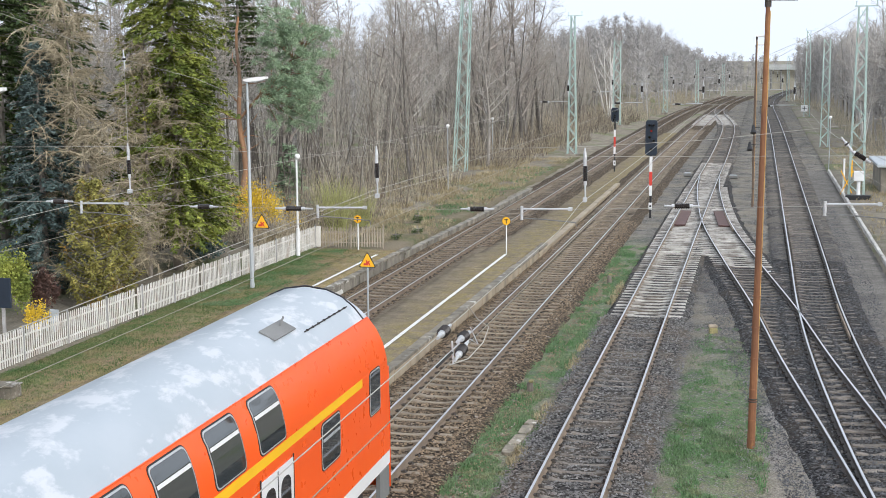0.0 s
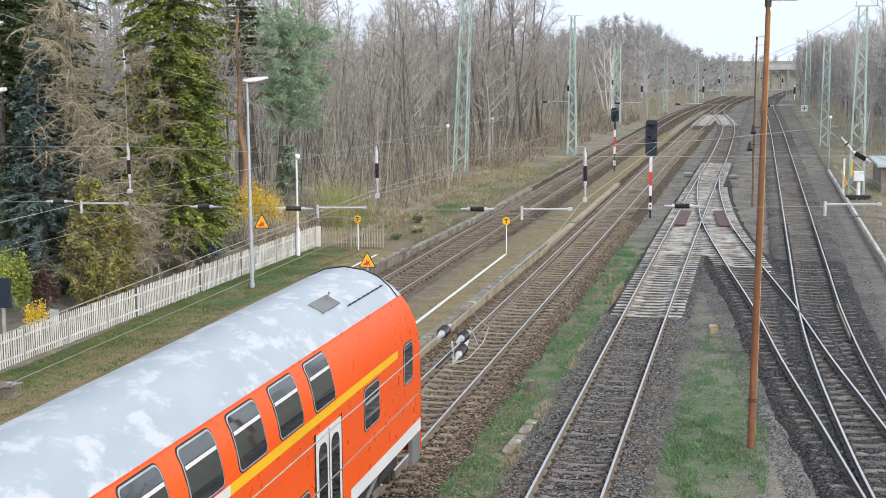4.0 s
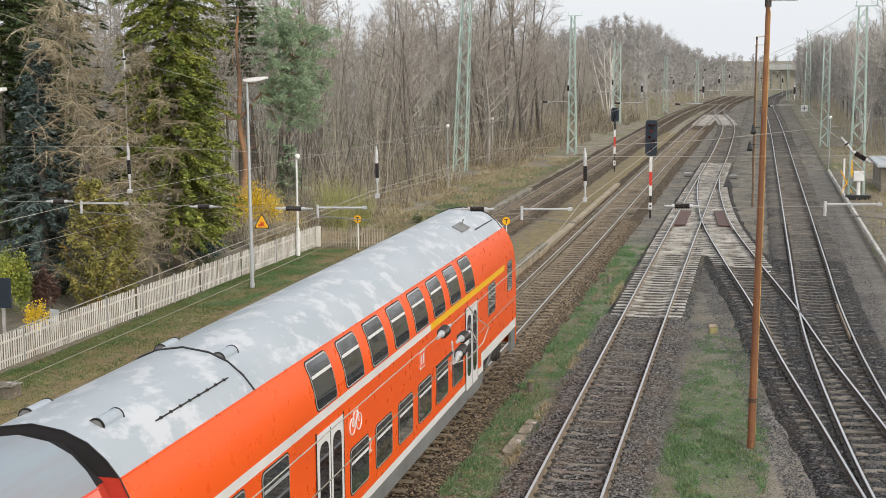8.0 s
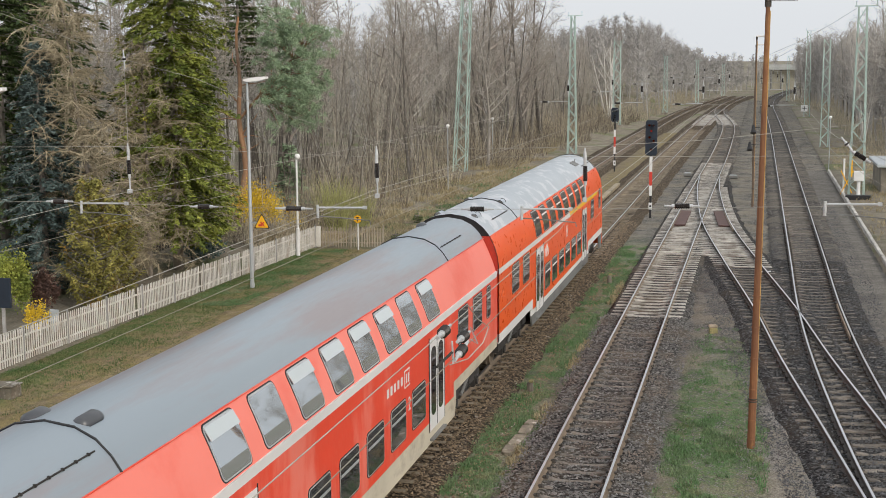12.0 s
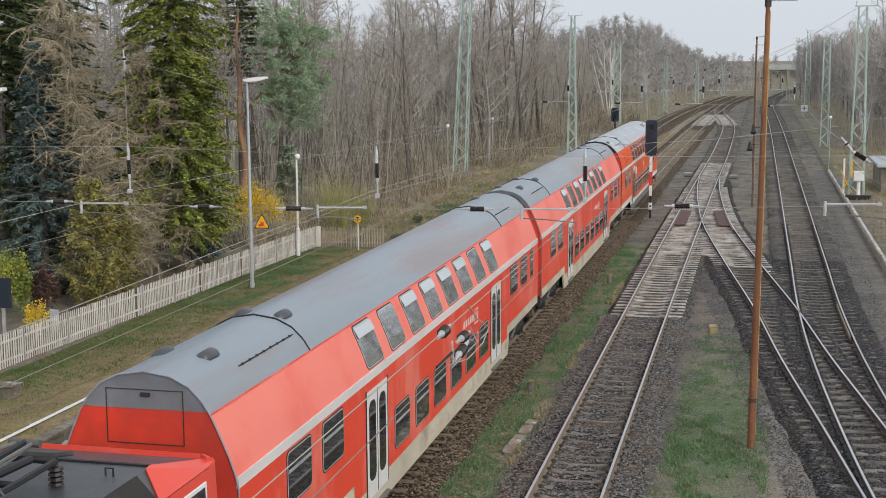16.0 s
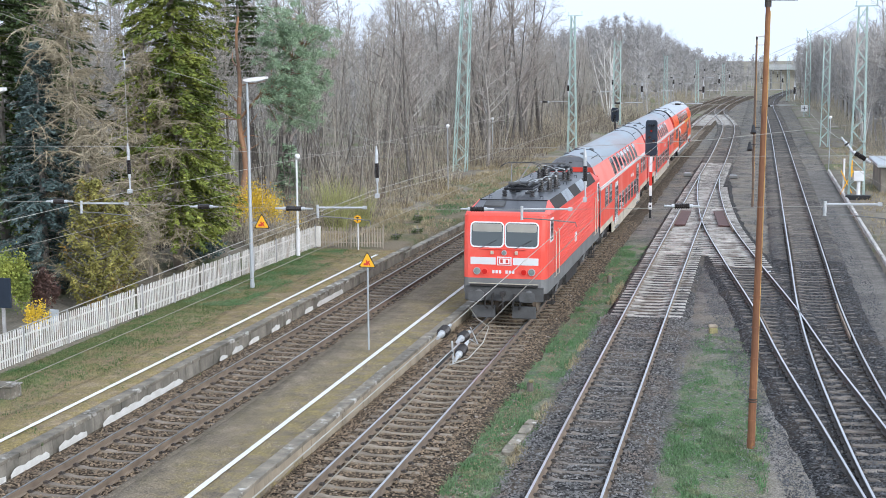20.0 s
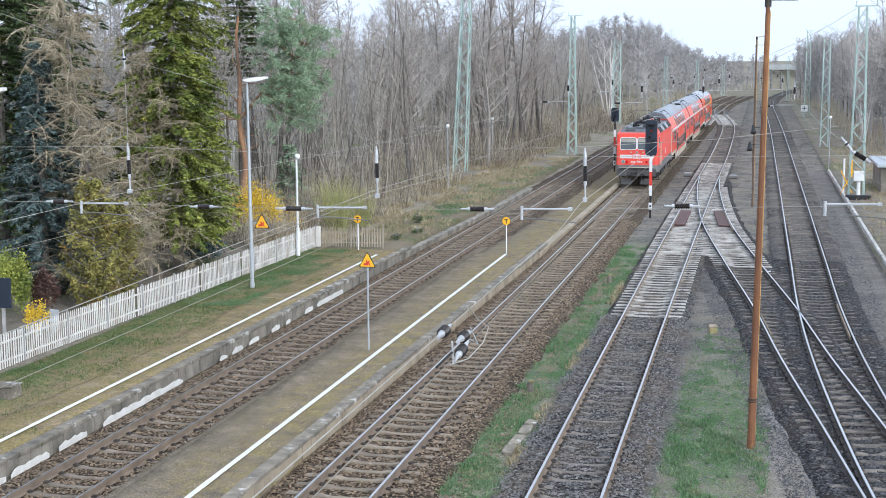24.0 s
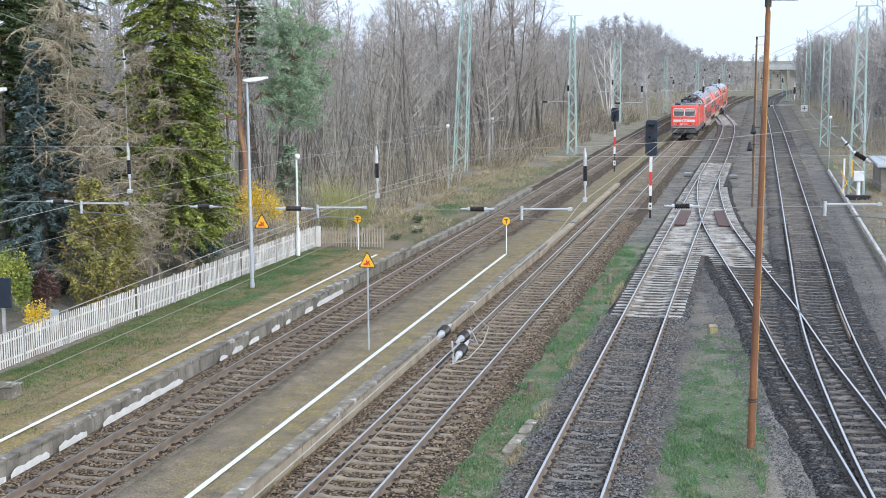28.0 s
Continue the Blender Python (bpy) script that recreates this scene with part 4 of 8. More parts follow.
def bogie(car, y, base, r, side_x=1.08):
    """Frame, springs, axle boxes and two wheelsets."""
    b = part("bogie", Geo().box(-side_x - 0.07, -side_x + 0.07, y - base / 2 - 0.5, y + base / 2 + 0.5, 0.48, 0.72, bevel=0.03)
             .box(side_x - 0.07, side_x + 0.07, y - base / 2 - 0.5, y + base / 2 + 0.5, 0.48, 0.72, bevel=0.03)
             .box(-side_x, side_x, y - 0.3, y + 0.3, 0.45, 0.8, bevel=0.03), T_DARK, car, "dark brake-dusted bogie")
    for s in (-1, 1):
        for d in (-0.35, 0.35):
            g = Geo()
            coil = [(s * (side_x + 0.02) + 0.085 * math.cos(a), y + d + 0.085 * math.sin(a), 0.5 + 0.011 * a) for a in [i * 0.7 for i in range(50)]]
            g.tube(coil, 0.016, 5)
            part("spring", g, T_DARK, b)
        for d in (-base / 2, base / 2):
            part("axle_box", Geo().box(s * side_x - 0.09, s * side_x + 0.09, y + d - 0.17, y + d + 0.17, r - 0.16, r + 0.16, bevel=0.03).tube([(s * (side_x + 0.08), y + d, r), (s * (side_x + 0.14), y + d, r)], 0.11, 10), T_DARK, b)
        part("damper", Geo().tube([(s * (side_x + 0.11), y - 0.7, 0.55), (s * (side_x + 0.11), y + 0.1, 0.82)], 0.045, 8), T_GREY, b)
    for d in (-base / 2, base / 2):
        g = Geo().tube([(-0.9, 0, 0), (0.9, 0, 0)], 0.085, 8)
        ax = part("wheelset", g, T_DARK, car, "axle with two steel wheels")
        ax.matrix_basis = Matrix.Translation((0, y + d, r))
        for s in (-1, 1):
            w = Geo()
            w.tube([(s * 0.70, 0, 0), (s * 0.72, 0, 0)], r + 0.028, 28)
            w.tube([(s * 0.72, 0, 0), (s * 0.82, 0, 0)], r, 28)
            w.tube([(s * 0.82, 0, 0), (s * 0.835, 0, 0)], r * 0.55, 16)
            part("wheel", w, RAIL_SIDE, ax, "brown steel wheel")
        WHEELS.append((car, ax, y + d, r))


def buffers(car, y, s, z=1.05):
    for x in (-0.875, 0.875):
        b = part("buffer", Geo().tube([(x, y, z), (x, y + s * 0.42, z)], 0.11, 10), T_DARK, car)
        part("buffer_plate", Geo().tube([(x, y + s * 0.42, z), (x, y + s * 0.46, z)], 0.23, 16), T_DARK, b)


def letters(text, size, m, material, parent, name="class_number"):
    cu = bpy.data.curves.new(name, "FONT")
    cu.body, cu.size, cu.extrude = text, size, 0.002
    tmp = bpy.data.objects.new(name, cu)
    me = bpy.data.meshes.new_from_object(tmp)
    bpy.data.objects.remove(tmp)
    me.materials.append(material)
    ob = part(name, me, None, parent, "white numeral")
    ob.matrix_basis = m
    return ob


def side_text(car, text, size, y, z, material, prof):
    """Lettering on both flanks, reading left to right."""
    x = lat(prof, z) + 0.006
    letters(text, size, Matrix(((0, 0, 1, x), (1, 0, 0, y), (0, 1, 0, z), (0, 0, 0, 1))), material, car)
    letters(text, size, Matrix(((0, 0, -1, -x), (-1, 0, 0, y + size * 0.6), (0, 1, 0, z), (0, 0, 0, 1))), material, car)


def coach(name, label, prof, L, red, upper, roof, roof2, skirt, new_style):
    car = thing(name, label, "railway coach", "vehicles of the train")
    e = 0.06
    front = (lambda z: L - (0.0 if z < 2.2 else (z - 2.2) * 0.19 if z < 3.1 else 0.171 + (z - 3.1) * 0.33 if z < 3.6 else 0.336 + (z - 3.6) * 0.58)) if new_style else None
    za, zb, zc = 2.98, 3.14, 4.06 if new_style else 4.03
    # lower side: stepped sill between the bogies
    end_a, end_b = 5.75 if new_style else 5.45, L - 5.1 if new_style else L - 5.45
    low, high = 0.93, 1.28
    for s in (-1, 1):
        x = s * 1.39
        out = [(x, e, high), (x, end_a, high), (x, end_a, low), (x, end_b, low), (x, end_b, high), (x, L - e, high), (x, L - e, za), (x, e, za)]
        part("side_wall", Geo().plate(out, (-s * 0.05, 0, 0)), red, car, "smooth red painted side")
        sk = [(x, e, high - 0.27), (x, end_a - 0.25, high - 0.27), (x, end_a - 0.25, low - 0.17), (x, end_b + 0.25, low - 0.17), (x, end_b + 0.25, high - 0.27), (x, L - e, high - 0.27), (x, L - e, high), (x, end_b, high), (x, end_b, low), (x, end_a, low), (x, end_a, high), (x, e, high)]
        part("sill_stripe", Geo().plate(sk, (-s * 0.05, 0, 0)), skirt, car, "pale painted sill")
        gr = [(x, end_a - 0.1, 0.42), (x, end_b + 0.1, 0.42), (x, end_b + 0.25, low - 0.17), (x, end_a - 0.25, low - 0.17)]
        part("skirt", Geo().plate(gr, (-s * 0.05, 0, 0)), T_GREY if new_style else T_CREAM, car, "dusty lower skirt")
        yb = 14.25 if new_style else L - e
        fl = L - e if not new_style else 23.0
        part("band", Geo().plate([(x, e, za), (x, yb, za), (x, yb, zb), (x, e, zb)], (-s * 0.05, 0, 0)), T_WHITE, car, "pale grey waist band")
        if new_style:
            part("class_stripe", Geo().plate([(x, yb, za), (x, fl, za), (x, fl, zb), (x, yb, zb)], (-s * 0.05, 0, 0)), T_YELLOW, car, "yellow stripe over first class")
            part("side_wall", Geo().plate([(x, fl, za), (x, front(za) - 0.02, za), (x, front(zb) - 0.02, zb), (x, fl, zb)], (-s * 0.05, 0, 0)), red, car)
    part("upper_side", shell(prof, zb, zc, e, L - e, front), upper, car, "sloping upper side", smooth=True)
    part("roof", shell(prof, zc, prof[-1][1], e, L - e, front, step=0.8), roof, car, "curved sheet-metal roof", smooth=True)
    # ends
    ring = [(x, z) for x, z in prof if z > 0.5]
    prof_end = [(1.39, 1.05)] + ring
    outline = prof_end + [(-x, z) for x, z in prof_end[::-1][1:]]
    part("end_wall", Geo().plate([(x * 0.995, e, z) for x, z in [q for q in prof_end if q[1] < 4.05] + [(lat(prof, 4.056), 4.056), (-lat(prof, 4.056), 4.056)] + [(-q[0], q[1]) for q in prof_end[::-1] if q[1] < 4.05]], (0, 0.04, 0)), RED_SOOT_SHADE, car, "flat red end wall")
    upper_end = [(x * 0.995, e - 0.004, z) for x, z in outline if z > 4.07]
    part("end_gable", Geo().plate([(lat(prof, 4.06) * 0.995, e - 0.004, 4.06)] + upper_end + [(-lat(prof, 4.06) * 0.995, e - 0.004, 4.06)], (0, 0.03, 0)), ROOF_SOOTY if not new_style else RUBBER, car, "dark gable of the end wall")
    rim = Geo()
    for (xa, z0_), (xb, z1_) in zip(outline, outline[1:]):
        if z0_ > 2.9 or z1_ > 2.9:
            rim.tube([(xa, 0.04, z0_), (xb, 0.04, z1_)], 0.009 if new_style else 0.014, 5)
    part("end_rim", rim, RUBBER if new_style else roof2, car, "dark rim round the end wall")
    if new_style:
        g = Geo()
        fp = [(lat(prof, z), front(z), z) for z in (0.5, 1.3, 2.2, 2.6, 3.1, 3.35, 3.6, 3.9, 4.05, 4.2, 4.35, 4.45, 4.55, 4.65)]
        g.loft([[(x, y - 0.005, z), (-x, y - 0.005, z)] for x, y, z in fp], closed=False, caps=False)
        part("cab_front", g, red, car, "raked cab front")
        for s in (-1, 1):
            part("corner_fairing", Geo().box(s * 1.342 - 0.042, s * 1.342 + 0.042, L - 0.75, L - 0.1, 0.35, 1.0, bevel=0.03), T_GREY, car)
    else:
        part("end_wall", Geo().plate([(x * 0.995, L - e - 0.04, z) for x, z in outline], (0, 0.04, 0)), RED_OLD, car)
        for x in (-0.60, 0.58):
            part("end_seam", Geo().box(x - 0.006, x + 0.006, e - 0.012, e - 0.004, 3.55, 4.35), T_DARK, car)
        for z in (3.55, 4.34):
            part("end_seam", Geo().box(-0.60, 0.58, e - 0.014, e - 0.006, z - 0.006, z + 0.006), T_DARK, car)
        part("end_lamp", Geo().box(-0.06, 0.08, e - 0.04, e, 4.25, 4.30), T_DARK, car)
    # gangways
    for y0 in ((-0.24,) if new_style else (-0.24, L - e)):
        g = Geo()
        for i in range(6):
            yy = y0 + 0.025 + i * 0.045
            w = 0.72 if i % 2 else 0.66
            g.box(-w, w, yy, yy + 0.03, 1.05, 3.1 if i % 2 else 3.04)
        part("gangway_bellows", g, RUBBER, car, "black rubber gangway bellows")
    part("floor", Geo().box(-1.3, 1.3, 0.3, L - 0.5, 0.95, 1.1).box(-1.3, 1.3, end_a + 0.3, end_b - 0.3, 0.38, 0.5), T_DARK, car)
    # solid dark box filling the body inside walls and panes
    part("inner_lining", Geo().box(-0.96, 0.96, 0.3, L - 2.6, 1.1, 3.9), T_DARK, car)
    buffers(car, 0.05, -1)
    if not new_style:
        buffers(car, L - 0.05, 1)
    for y in (3.1, L - 2.9 if new_style else L - 3.1):
        bogie(car, y, 2.5, 0.46)
    for y0, y1 in ((0.9, 1.5), (4.9, 5.5)):
        for s in (-1, 1):
            part("underfloor_box", Geo().box(s * 0.95 - 0.25, s * 0.95 + 0.25, y0, y1, 0.55, 0.95, bevel=0.02), T_DARK, car)
    # windows and doors
    p16 = 1.632 if new_style else 1.665
    w0 = 6.45 if new_style else 6.56
    window_set(car, "upper_window", prof, [w0 + p16 * i for i in range(8)], 1.09, 3.18, 4.0 if new_style else 3.98, "bar" if new_style else "hopper", "upper-deck window following the curved side")
    window_set(car, "lower_window", prof, [(8.2 if new_style else 8.22) + (1.632 if new_style else 1.66) * i for i in range(6)], 1.15, 1.16, 2.02, "twin" if not new_style else "bar", "lower-deck window close above the sill")
    window_set(car, "end_window", prof, [2.08, 3.90] if new_style else [1.98, 3.70], 1.15, 2.06, 2.93, "twin", "end-deck window above the bogie")
    if new_style:
        window_set(car, "cab_window", prof, [20.62], 1.0, 2.1, 2.92, "twin", "driver's side window")
        window_set(car, "cab_quarter_window", prof, [23.44], 0.70, 2.28, 3.14, "plain", "tall quarter window of the cab")
        door(car, prof, 6.35, 7.8, 0.72, 2.80, "white double door with two narrow windows")
        door(car, prof, 17.82, 19.2, 0.72, 2.80, "white double door with two narrow windows")
    else:
        window_set(car, "end_window", prof, [20.95, 22.65], 1.12, 2.06, 2.93, "twin", "end-deck window above the bogie")
        window_set(car, "end_window", prof, [24.4], 0.5, 2.06, 2.93, "twin", "narrow end window")
        door(car, prof, 18.02, 19.42, 0.72, 2.80, "pale double door with two narrow windows")
        door(car, prof, 6.24, 7.64, 0.72, 2.80, "pale double door with two narrow windows")
    # roof fittings
    top = prof
    for y in ((4.36, 23.95) if new_style else (4.3, L - 4.3)):
        g = Geo()
        pts = [(x, z) for x, z in top if z > 4.0]
        pts = pts + [(-x, z) for x, z in pts[::-1][1:]]
        for (xa, z0_), (xb, z1_) in zip(pts, pts[1:]):
            g.tube([(xa, y, z0_ + 0.012), (xb, y, z1_ + 0.008)], 0.018, 5)
        part("roof_seam", g, RUBBER, car, "dark rubber roof seam")
    for (ya, yb_) in (((1.54, 3.94), (21.3, 23.7)) if new_style else ((1.7, 4.1), (L - 4.1, L - 1.8))):
        g = Geo()
        x, z = lat(top, 4.33), 4.345
        g.tube([(x, ya, z), (x, yb_, z)], 0.012, 4)
        n = 8
        for i in range(n):
            yy = ya + (yb_ - ya) * (i + 0.5) / n
            g.box(x - 0.02, x + 0.02, yy - 0.012, yy + 0.012, z - 0.015, z + 0.02)
        part("roof_cable", g, T_DARK, car, "clipped cable along the roof edge")
    for (y, s) in (((0.85, 1), (4.65, 1), (1.1, -1), (5.0, -1)) if new_style else ((1.45, 1), (4.7, 1), (1.45, -1), (4.7, -1), (L - 1.6, -1))):
        x = s * (0.55 if new_style else 0.36)
        z = 4.54
        n = 10
        if new_style:
            # a short lying drum with dark rims
            z = 4.50
            g = Geo().tube([(x, y - 0.27, z), (x, y + 0.27, z)], 0.108, 16)
            hood = part("roof_ventilator", g, ROOF_PLAIN, car, "drum-shaped roof ventilator")
            for yy in (y - 0.27, y + 0.25):
                part("ventilator_rim", Geo().tube([(x, yy, z), (x, yy + 0.02, z)], 0.118, 16), T_DARK, hood)
            part("ventilator_face", Geo().tube([(x, y - 0.285, z), (x, y - 0.27, z)], 0.095, 14), T_GREY, hood, "grey perforated end")
        else:
            rings = [[(x + 0.13 * k * math.cos(math.pi * j / n), y + dy, z - 0.03 + 0.13 * k * math.sin(math.pi * j / n)) for j in range(n + 1)] for dy, k in ((-0.24, 0.45), (-0.17, 0.95), (0.15, 1.0), (0.24, 0.75), (0.29, 0.3))]
            part("roof_ventilator", Geo().loft(rings), ROOF_DARK, car, "rounded dark roof ventilator hood", smooth=True)
    if new_style:
        part("antenna", Geo().plate([(0.52, 20.1, 4.565), (0.80, 20.1, 4.425), (0.80, 21.1, 4.425), (0.52, 21.1, 4.565)], (0.012, 0, 0.022)).tube([(0.62, 20.8, 4.5), (0.66, 20.9, 4.68)], 0.02, 6), T_GREY, car)
        side_text(car, "2", 0.42, 9.35, 1.62, T_WHITE, prof)
        side_text(car, "1", 0.42, 16.08, 1.62, T_WHITE, prof)
    else:
        side_text(car, "2", 0.42, 16.2, 1.68, T_WHITE, prof)
    # plain marks in place of the maker's lettering
    marks = [(13.25, 13.70, 2.32, 2.72)] if new_style else [(15.92, 16.36, 2.22, 2.60)]
    for a, b, c, d in marks:
        for s in (1, -1):
            flip = (lambda q: q) if s > 0 else mirrored
            em = part("emblem", flip(panel(prof, a, b, c, d, 0.004, 0, seg=1, thick=0.004)), T_WHITE, car, "plain white square emblem")
            part("emblem_field", flip(panel(prof, a + 0.035, b - 0.035, c + 0.035, d - 0.035, 0.007, 0, seg=1, thick=0.004)), red, em)
            for q0, q1 in ((a + 0.1, a + 0.18), (b - 0.18, b - 0.1)):
                part("emblem_bar", flip(panel(prof, q0, q1, c + 0.09, d - 0.09, 0.010, 0, seg=1, thick=0.004)), T_WHITE, em)
    if not new_style:
        for s in (1, -1):
            flip = (lambda q: q) if s > 0 else mirrored
            for i in range(5):
                part("lettering_bar", flip(panel(prof, 14.6 + i * 0.26, 14.74 + i * 0.26, 2.34, 2.52, 0.006, 0, seg=1, thick=0.004)), T_WHITE, car, "plain white bar")
    else:
        for s in (1, -1):
            x = s * 1.397
            g = Geo()
            for cy in (8.35, 8.75):
                g.tube([(x, cy + 0.15 * math.cos(a), 2.42 + 0.15 * math.sin(a)) for a in [i * math.pi / 7 for i in range(15)]], 0.014, 4)
            for a, b in (((8.35, 2.42), (8.47, 2.66)), ((8.47, 2.66), (8.68, 2.64)), ((8.75, 2.42), (8.66, 2.72)), ((8.35, 2.42), (8.55, 2.42)), ((8.55, 2.42), (8.68, 2.64))):
                g.tube([(x, *a), (x, *b)], 0.014, 4)
            part("bicycle_mark", g, T_WHITE, car, "white bicycle pictogram")
    # rain gutter where the roof begins
    part("gutter", Geo().tube([(lat(prof, zc) + 0.01, e, zc), (lat(prof, zc) + 0.01, (front(zc) if front else L) - e, zc)], 0.014, 5).tube([(-lat(prof, zc) - 0.01, e, zc), (-lat(prof, zc) - 0.01, (front(zc) if front else L) - e, zc)], 0.014, 5), red, car)
    return car


def loco():
    """The electric engine; its near cab stands at y = 0."""
    car = thing("electric_locomotive", "red electric locomotive with dark roof and lowered pantographs", "locomotive", "vehicles of the train")
    L, W = 15.4, 1.47
    T, F = 3.66, 1.36
    nose = 0.42
    # body: plan with chamfered corners, front leaning back a little above the windows
    def plan(z, k=1.0, sh=0.0):
        a = sh + (0.0 if z < 2.5 else (z - 2.5) * 0.10)
        w = W * k
        bow = [(1.27, 0.0), (1.385, 0.045), (1.44, 0.16), (1.47, nose)]
        side = [(x * w / W, y + a, z) for x, y in bow] + [(x * w / W, L - y - a, z) for x, y in bow[::-1]]
        return side + [(-x, y, z) for x, y, z in side[::-1]]
    part("body", Geo().loft([plan(1.52), plan(2.5), plan(3.50), plan(T)]), RED_LOCO, car, "weathered red body")
    part("sole_bar", Geo().loft([[(x * 1.002, y - 0.004 if y < 3 else y + 0.004, z) for x, y, z in plan(1.02)], [(x * 1.002, y - 0.004 if y < 3 else y + 0.004, z) for x, y, z in plan(1.52)]]), T_GREY, car, "grey lower body with faded edge")
    # sloping cab tops and dark roof
    rw, rz = 1.20, 4.03
    roof = [[(-F * 0.985, 0.13, T), (F * 0.985, 0.13, T), (W * 0.99, nose + 0.14, T), (W * 0.99, L - nose - 0.14, T), (F * 0.985, L - 0.13, T), (-F * 0.985, L - 0.13, T), (-W * 0.99, L - nose - 0.14, T), (-W * 0.99, nose + 0.14, T)],
            [(-rw, 1.75, rz), (rw, 1.75, rz), (rw + 0.02, 1.80, rz), (rw + 0.02, L - 1.80, rz), (rw, L - 1.75, rz), (-rw, L - 1.75, rz), (-rw - 0.02, L - 1.80, rz), (-rw - 0.02, 1.80, rz)]]
    part("roof", Geo().loft(roof), ROOF_DARK, car, "sooty dark sheet roof")
    # red cheeks beside the cab roof
    for s in (-1, 1):
        for yy, d in ((0.0, 1), (L, -1)):
            g = Geo().plate([(s * F * 0.99, yy + d * 0.12, T), (s * W * 0.995, yy + d * (nose + 0.14), T + 0.01), (s * W * 0.995, yy + d * 2.0, T + 0.01), (s * (rw + 0.03), yy + d * 1.88, rz + 0.008), (s * rw * 1.0, yy + d * 1.74, rz + 0.008)], (s * 0.012, 0, 0.012))
            part("roof_cheek", g, RED_LOCO, car, "faded red sloping corner")
        # light and dark panels along the roof slope
        ys = [2.0, 4.81, 6.65, 8.65, 10.6, 13.4]
        for i, (a, b) in enumerate(zip(ys, ys[1:])):
            g = Geo().plate([(s * (W * 0.99 + 0.006), a + 0.02, T + 0.012), (s * (W * 0.99 + 0.006), b - 0.02, T + 0.012), (s * (rw + 0.03), b - 0.14, rz), (s * (rw + 0.03), a - 0.12, rz)], (s * 0.012, 0, 0.012))
            part("roof_grille" if i % 2 == 0 else "roof_flap", g, T_DARK if i % 2 == 0 else FLAP, car, "dark air grille in the roof slope" if i % 2 == 0 else "bare pale metal flap in the roof slope")
        # ribbed flank
        for k in range(13):
            z = 1.78 + k * 0.135
            part("rib", Geo().box(s * (W + 0.012) - 0.016, s * (W + 0.012) + 0.016, 2.85, L - 2.85, z - 0.02, z + 0.02, bevel=0.008), RED_LOCO, car)
        # cab doors, rails and side windows
        for yy, d in ((0.0, 1), (L, -1)):
            y0, y1 = sorted((yy + d * 0.72, yy + d * 1.28))
            f = part("side_window", Geo().box(s * W - 0.01, s * W + 0.016, y0 - 0.06, y1 + 0.06, 2.70, 3.52, bevel=0.01), WHITE, car, "cab side window in a white frame")
            part("pane", Geo().box(s * W - 0.005, s * W + 0.022, y0, y1, 2.77, 3.46), GLASS_DARK, f)
            dy0, dy1 = sorted((yy + d * 1.75, yy + d * 2.3))
            part("cab_door", Geo().box(s * W - 0.01, s * W + 0.010, dy0, dy1, 1.5, 3.35, bevel=0.004), RED_LOCO, car, "flush red cab door")
            for q in (dy0 - 0.09, dy1 + 0.09):
                part("grab_rail", Geo().tube([(s * W, q, 1.35), (s * (W + 0.07), q, 1.4), (s * (W + 0.07), q, 2.95), (s * W, q, 3.0)], 0.017, 6), T_CREAM, car)
            part("steps", Geo().box(s * 1.3 - 0.14, s * 1.3 + 0.14, dy0, dy1, 0.35, 0.38).box(s * 1.3 - 0.14, s * 1.3 + 0.14, dy0, dy1, 0.7, 0.73).bar((s * 1.38, dy0, 0.35), (s * 1.38, dy0, 1.1), 0.03).bar((s * 1.38, dy1, 0.35), (s * 1.38, dy1, 1.1), 0.03), T_DARK, car)
        part("flank_emblem", Geo().box(s * W, s * (W + 0.034), 6.9, 7.3, 1.9, 2.25), T_WHITE, car, "plain pale square emblem")
    # fronts
    for yy, d in ((0.0, 1), (L, -1)):
        def slab(x0, x1, y0, y1, z0, z1, bevel=0.0, lean=True):
            a, b = sorted((yy + d * y0, yy + d * y1))
            return Geo().box(x0, x1, a, b, z0, z1, bevel=bevel)
        def rounded(x0, x1, z0, z1, r, y):
            pts = []
            for cx, cz, a0 in ((x1 - r, z1 - r, 0), (x0 + r, z1 - r, 90), (x0 + r, z0 + r, 180), (x1 - r, z0 + r, 270)):
                pts += [(cx + r * math.cos(radians(a0 + k * 22.5)), cz + r * math.sin(radians(a0 + k * 22.5))) for k in range(5)]
            return [(x, yy + d * (y + max(0, z - 2.5) * 0.10), z) for x, z in pts]
        for x0, x1 in ((-1.19, -0.012), (0.012, 1.19)):
            w = part("windscreen", Geo().plate(rounded(x0, x1, 2.58, 3.46, 0.16, 0.0), (0, -d * 0.03, 0)), WHITE, car, "windscreen half in a white rubber frame")
            part("pane", Geo().plate(rounded(x0 + 0.045, x1 - 0.045, 2.63, 3.42, 0.12, -0.012), (0, -d * 0.024, 0)), GLASS_CAB, w, "dark reflecting windscreen glass")
            part("sun_blind", Geo().plate(rounded(x0 + 0.075, x1 - 0.075, 3.12, 3.395, 0.05, -0.02), (0, -d * 0.02, 0)), PALEBLIND, w, "grey blind behind the glass")
            part("wiper", Geo().tube([(x0 + 0.35, yy - d * 0.05, 2.55), (x1 - 0.25, yy - d * 0.02, 2.85)], 0.012, 5), BLACK, w)
        for x0, x1 in ((-1.18, -0.30), (0.30, 1.18)):
            part("front_panel", slab(x0, x1, -0.010, 0.01, 1.99, 2.24, 0.004), T_WHITE, car, "pale grey front panel")
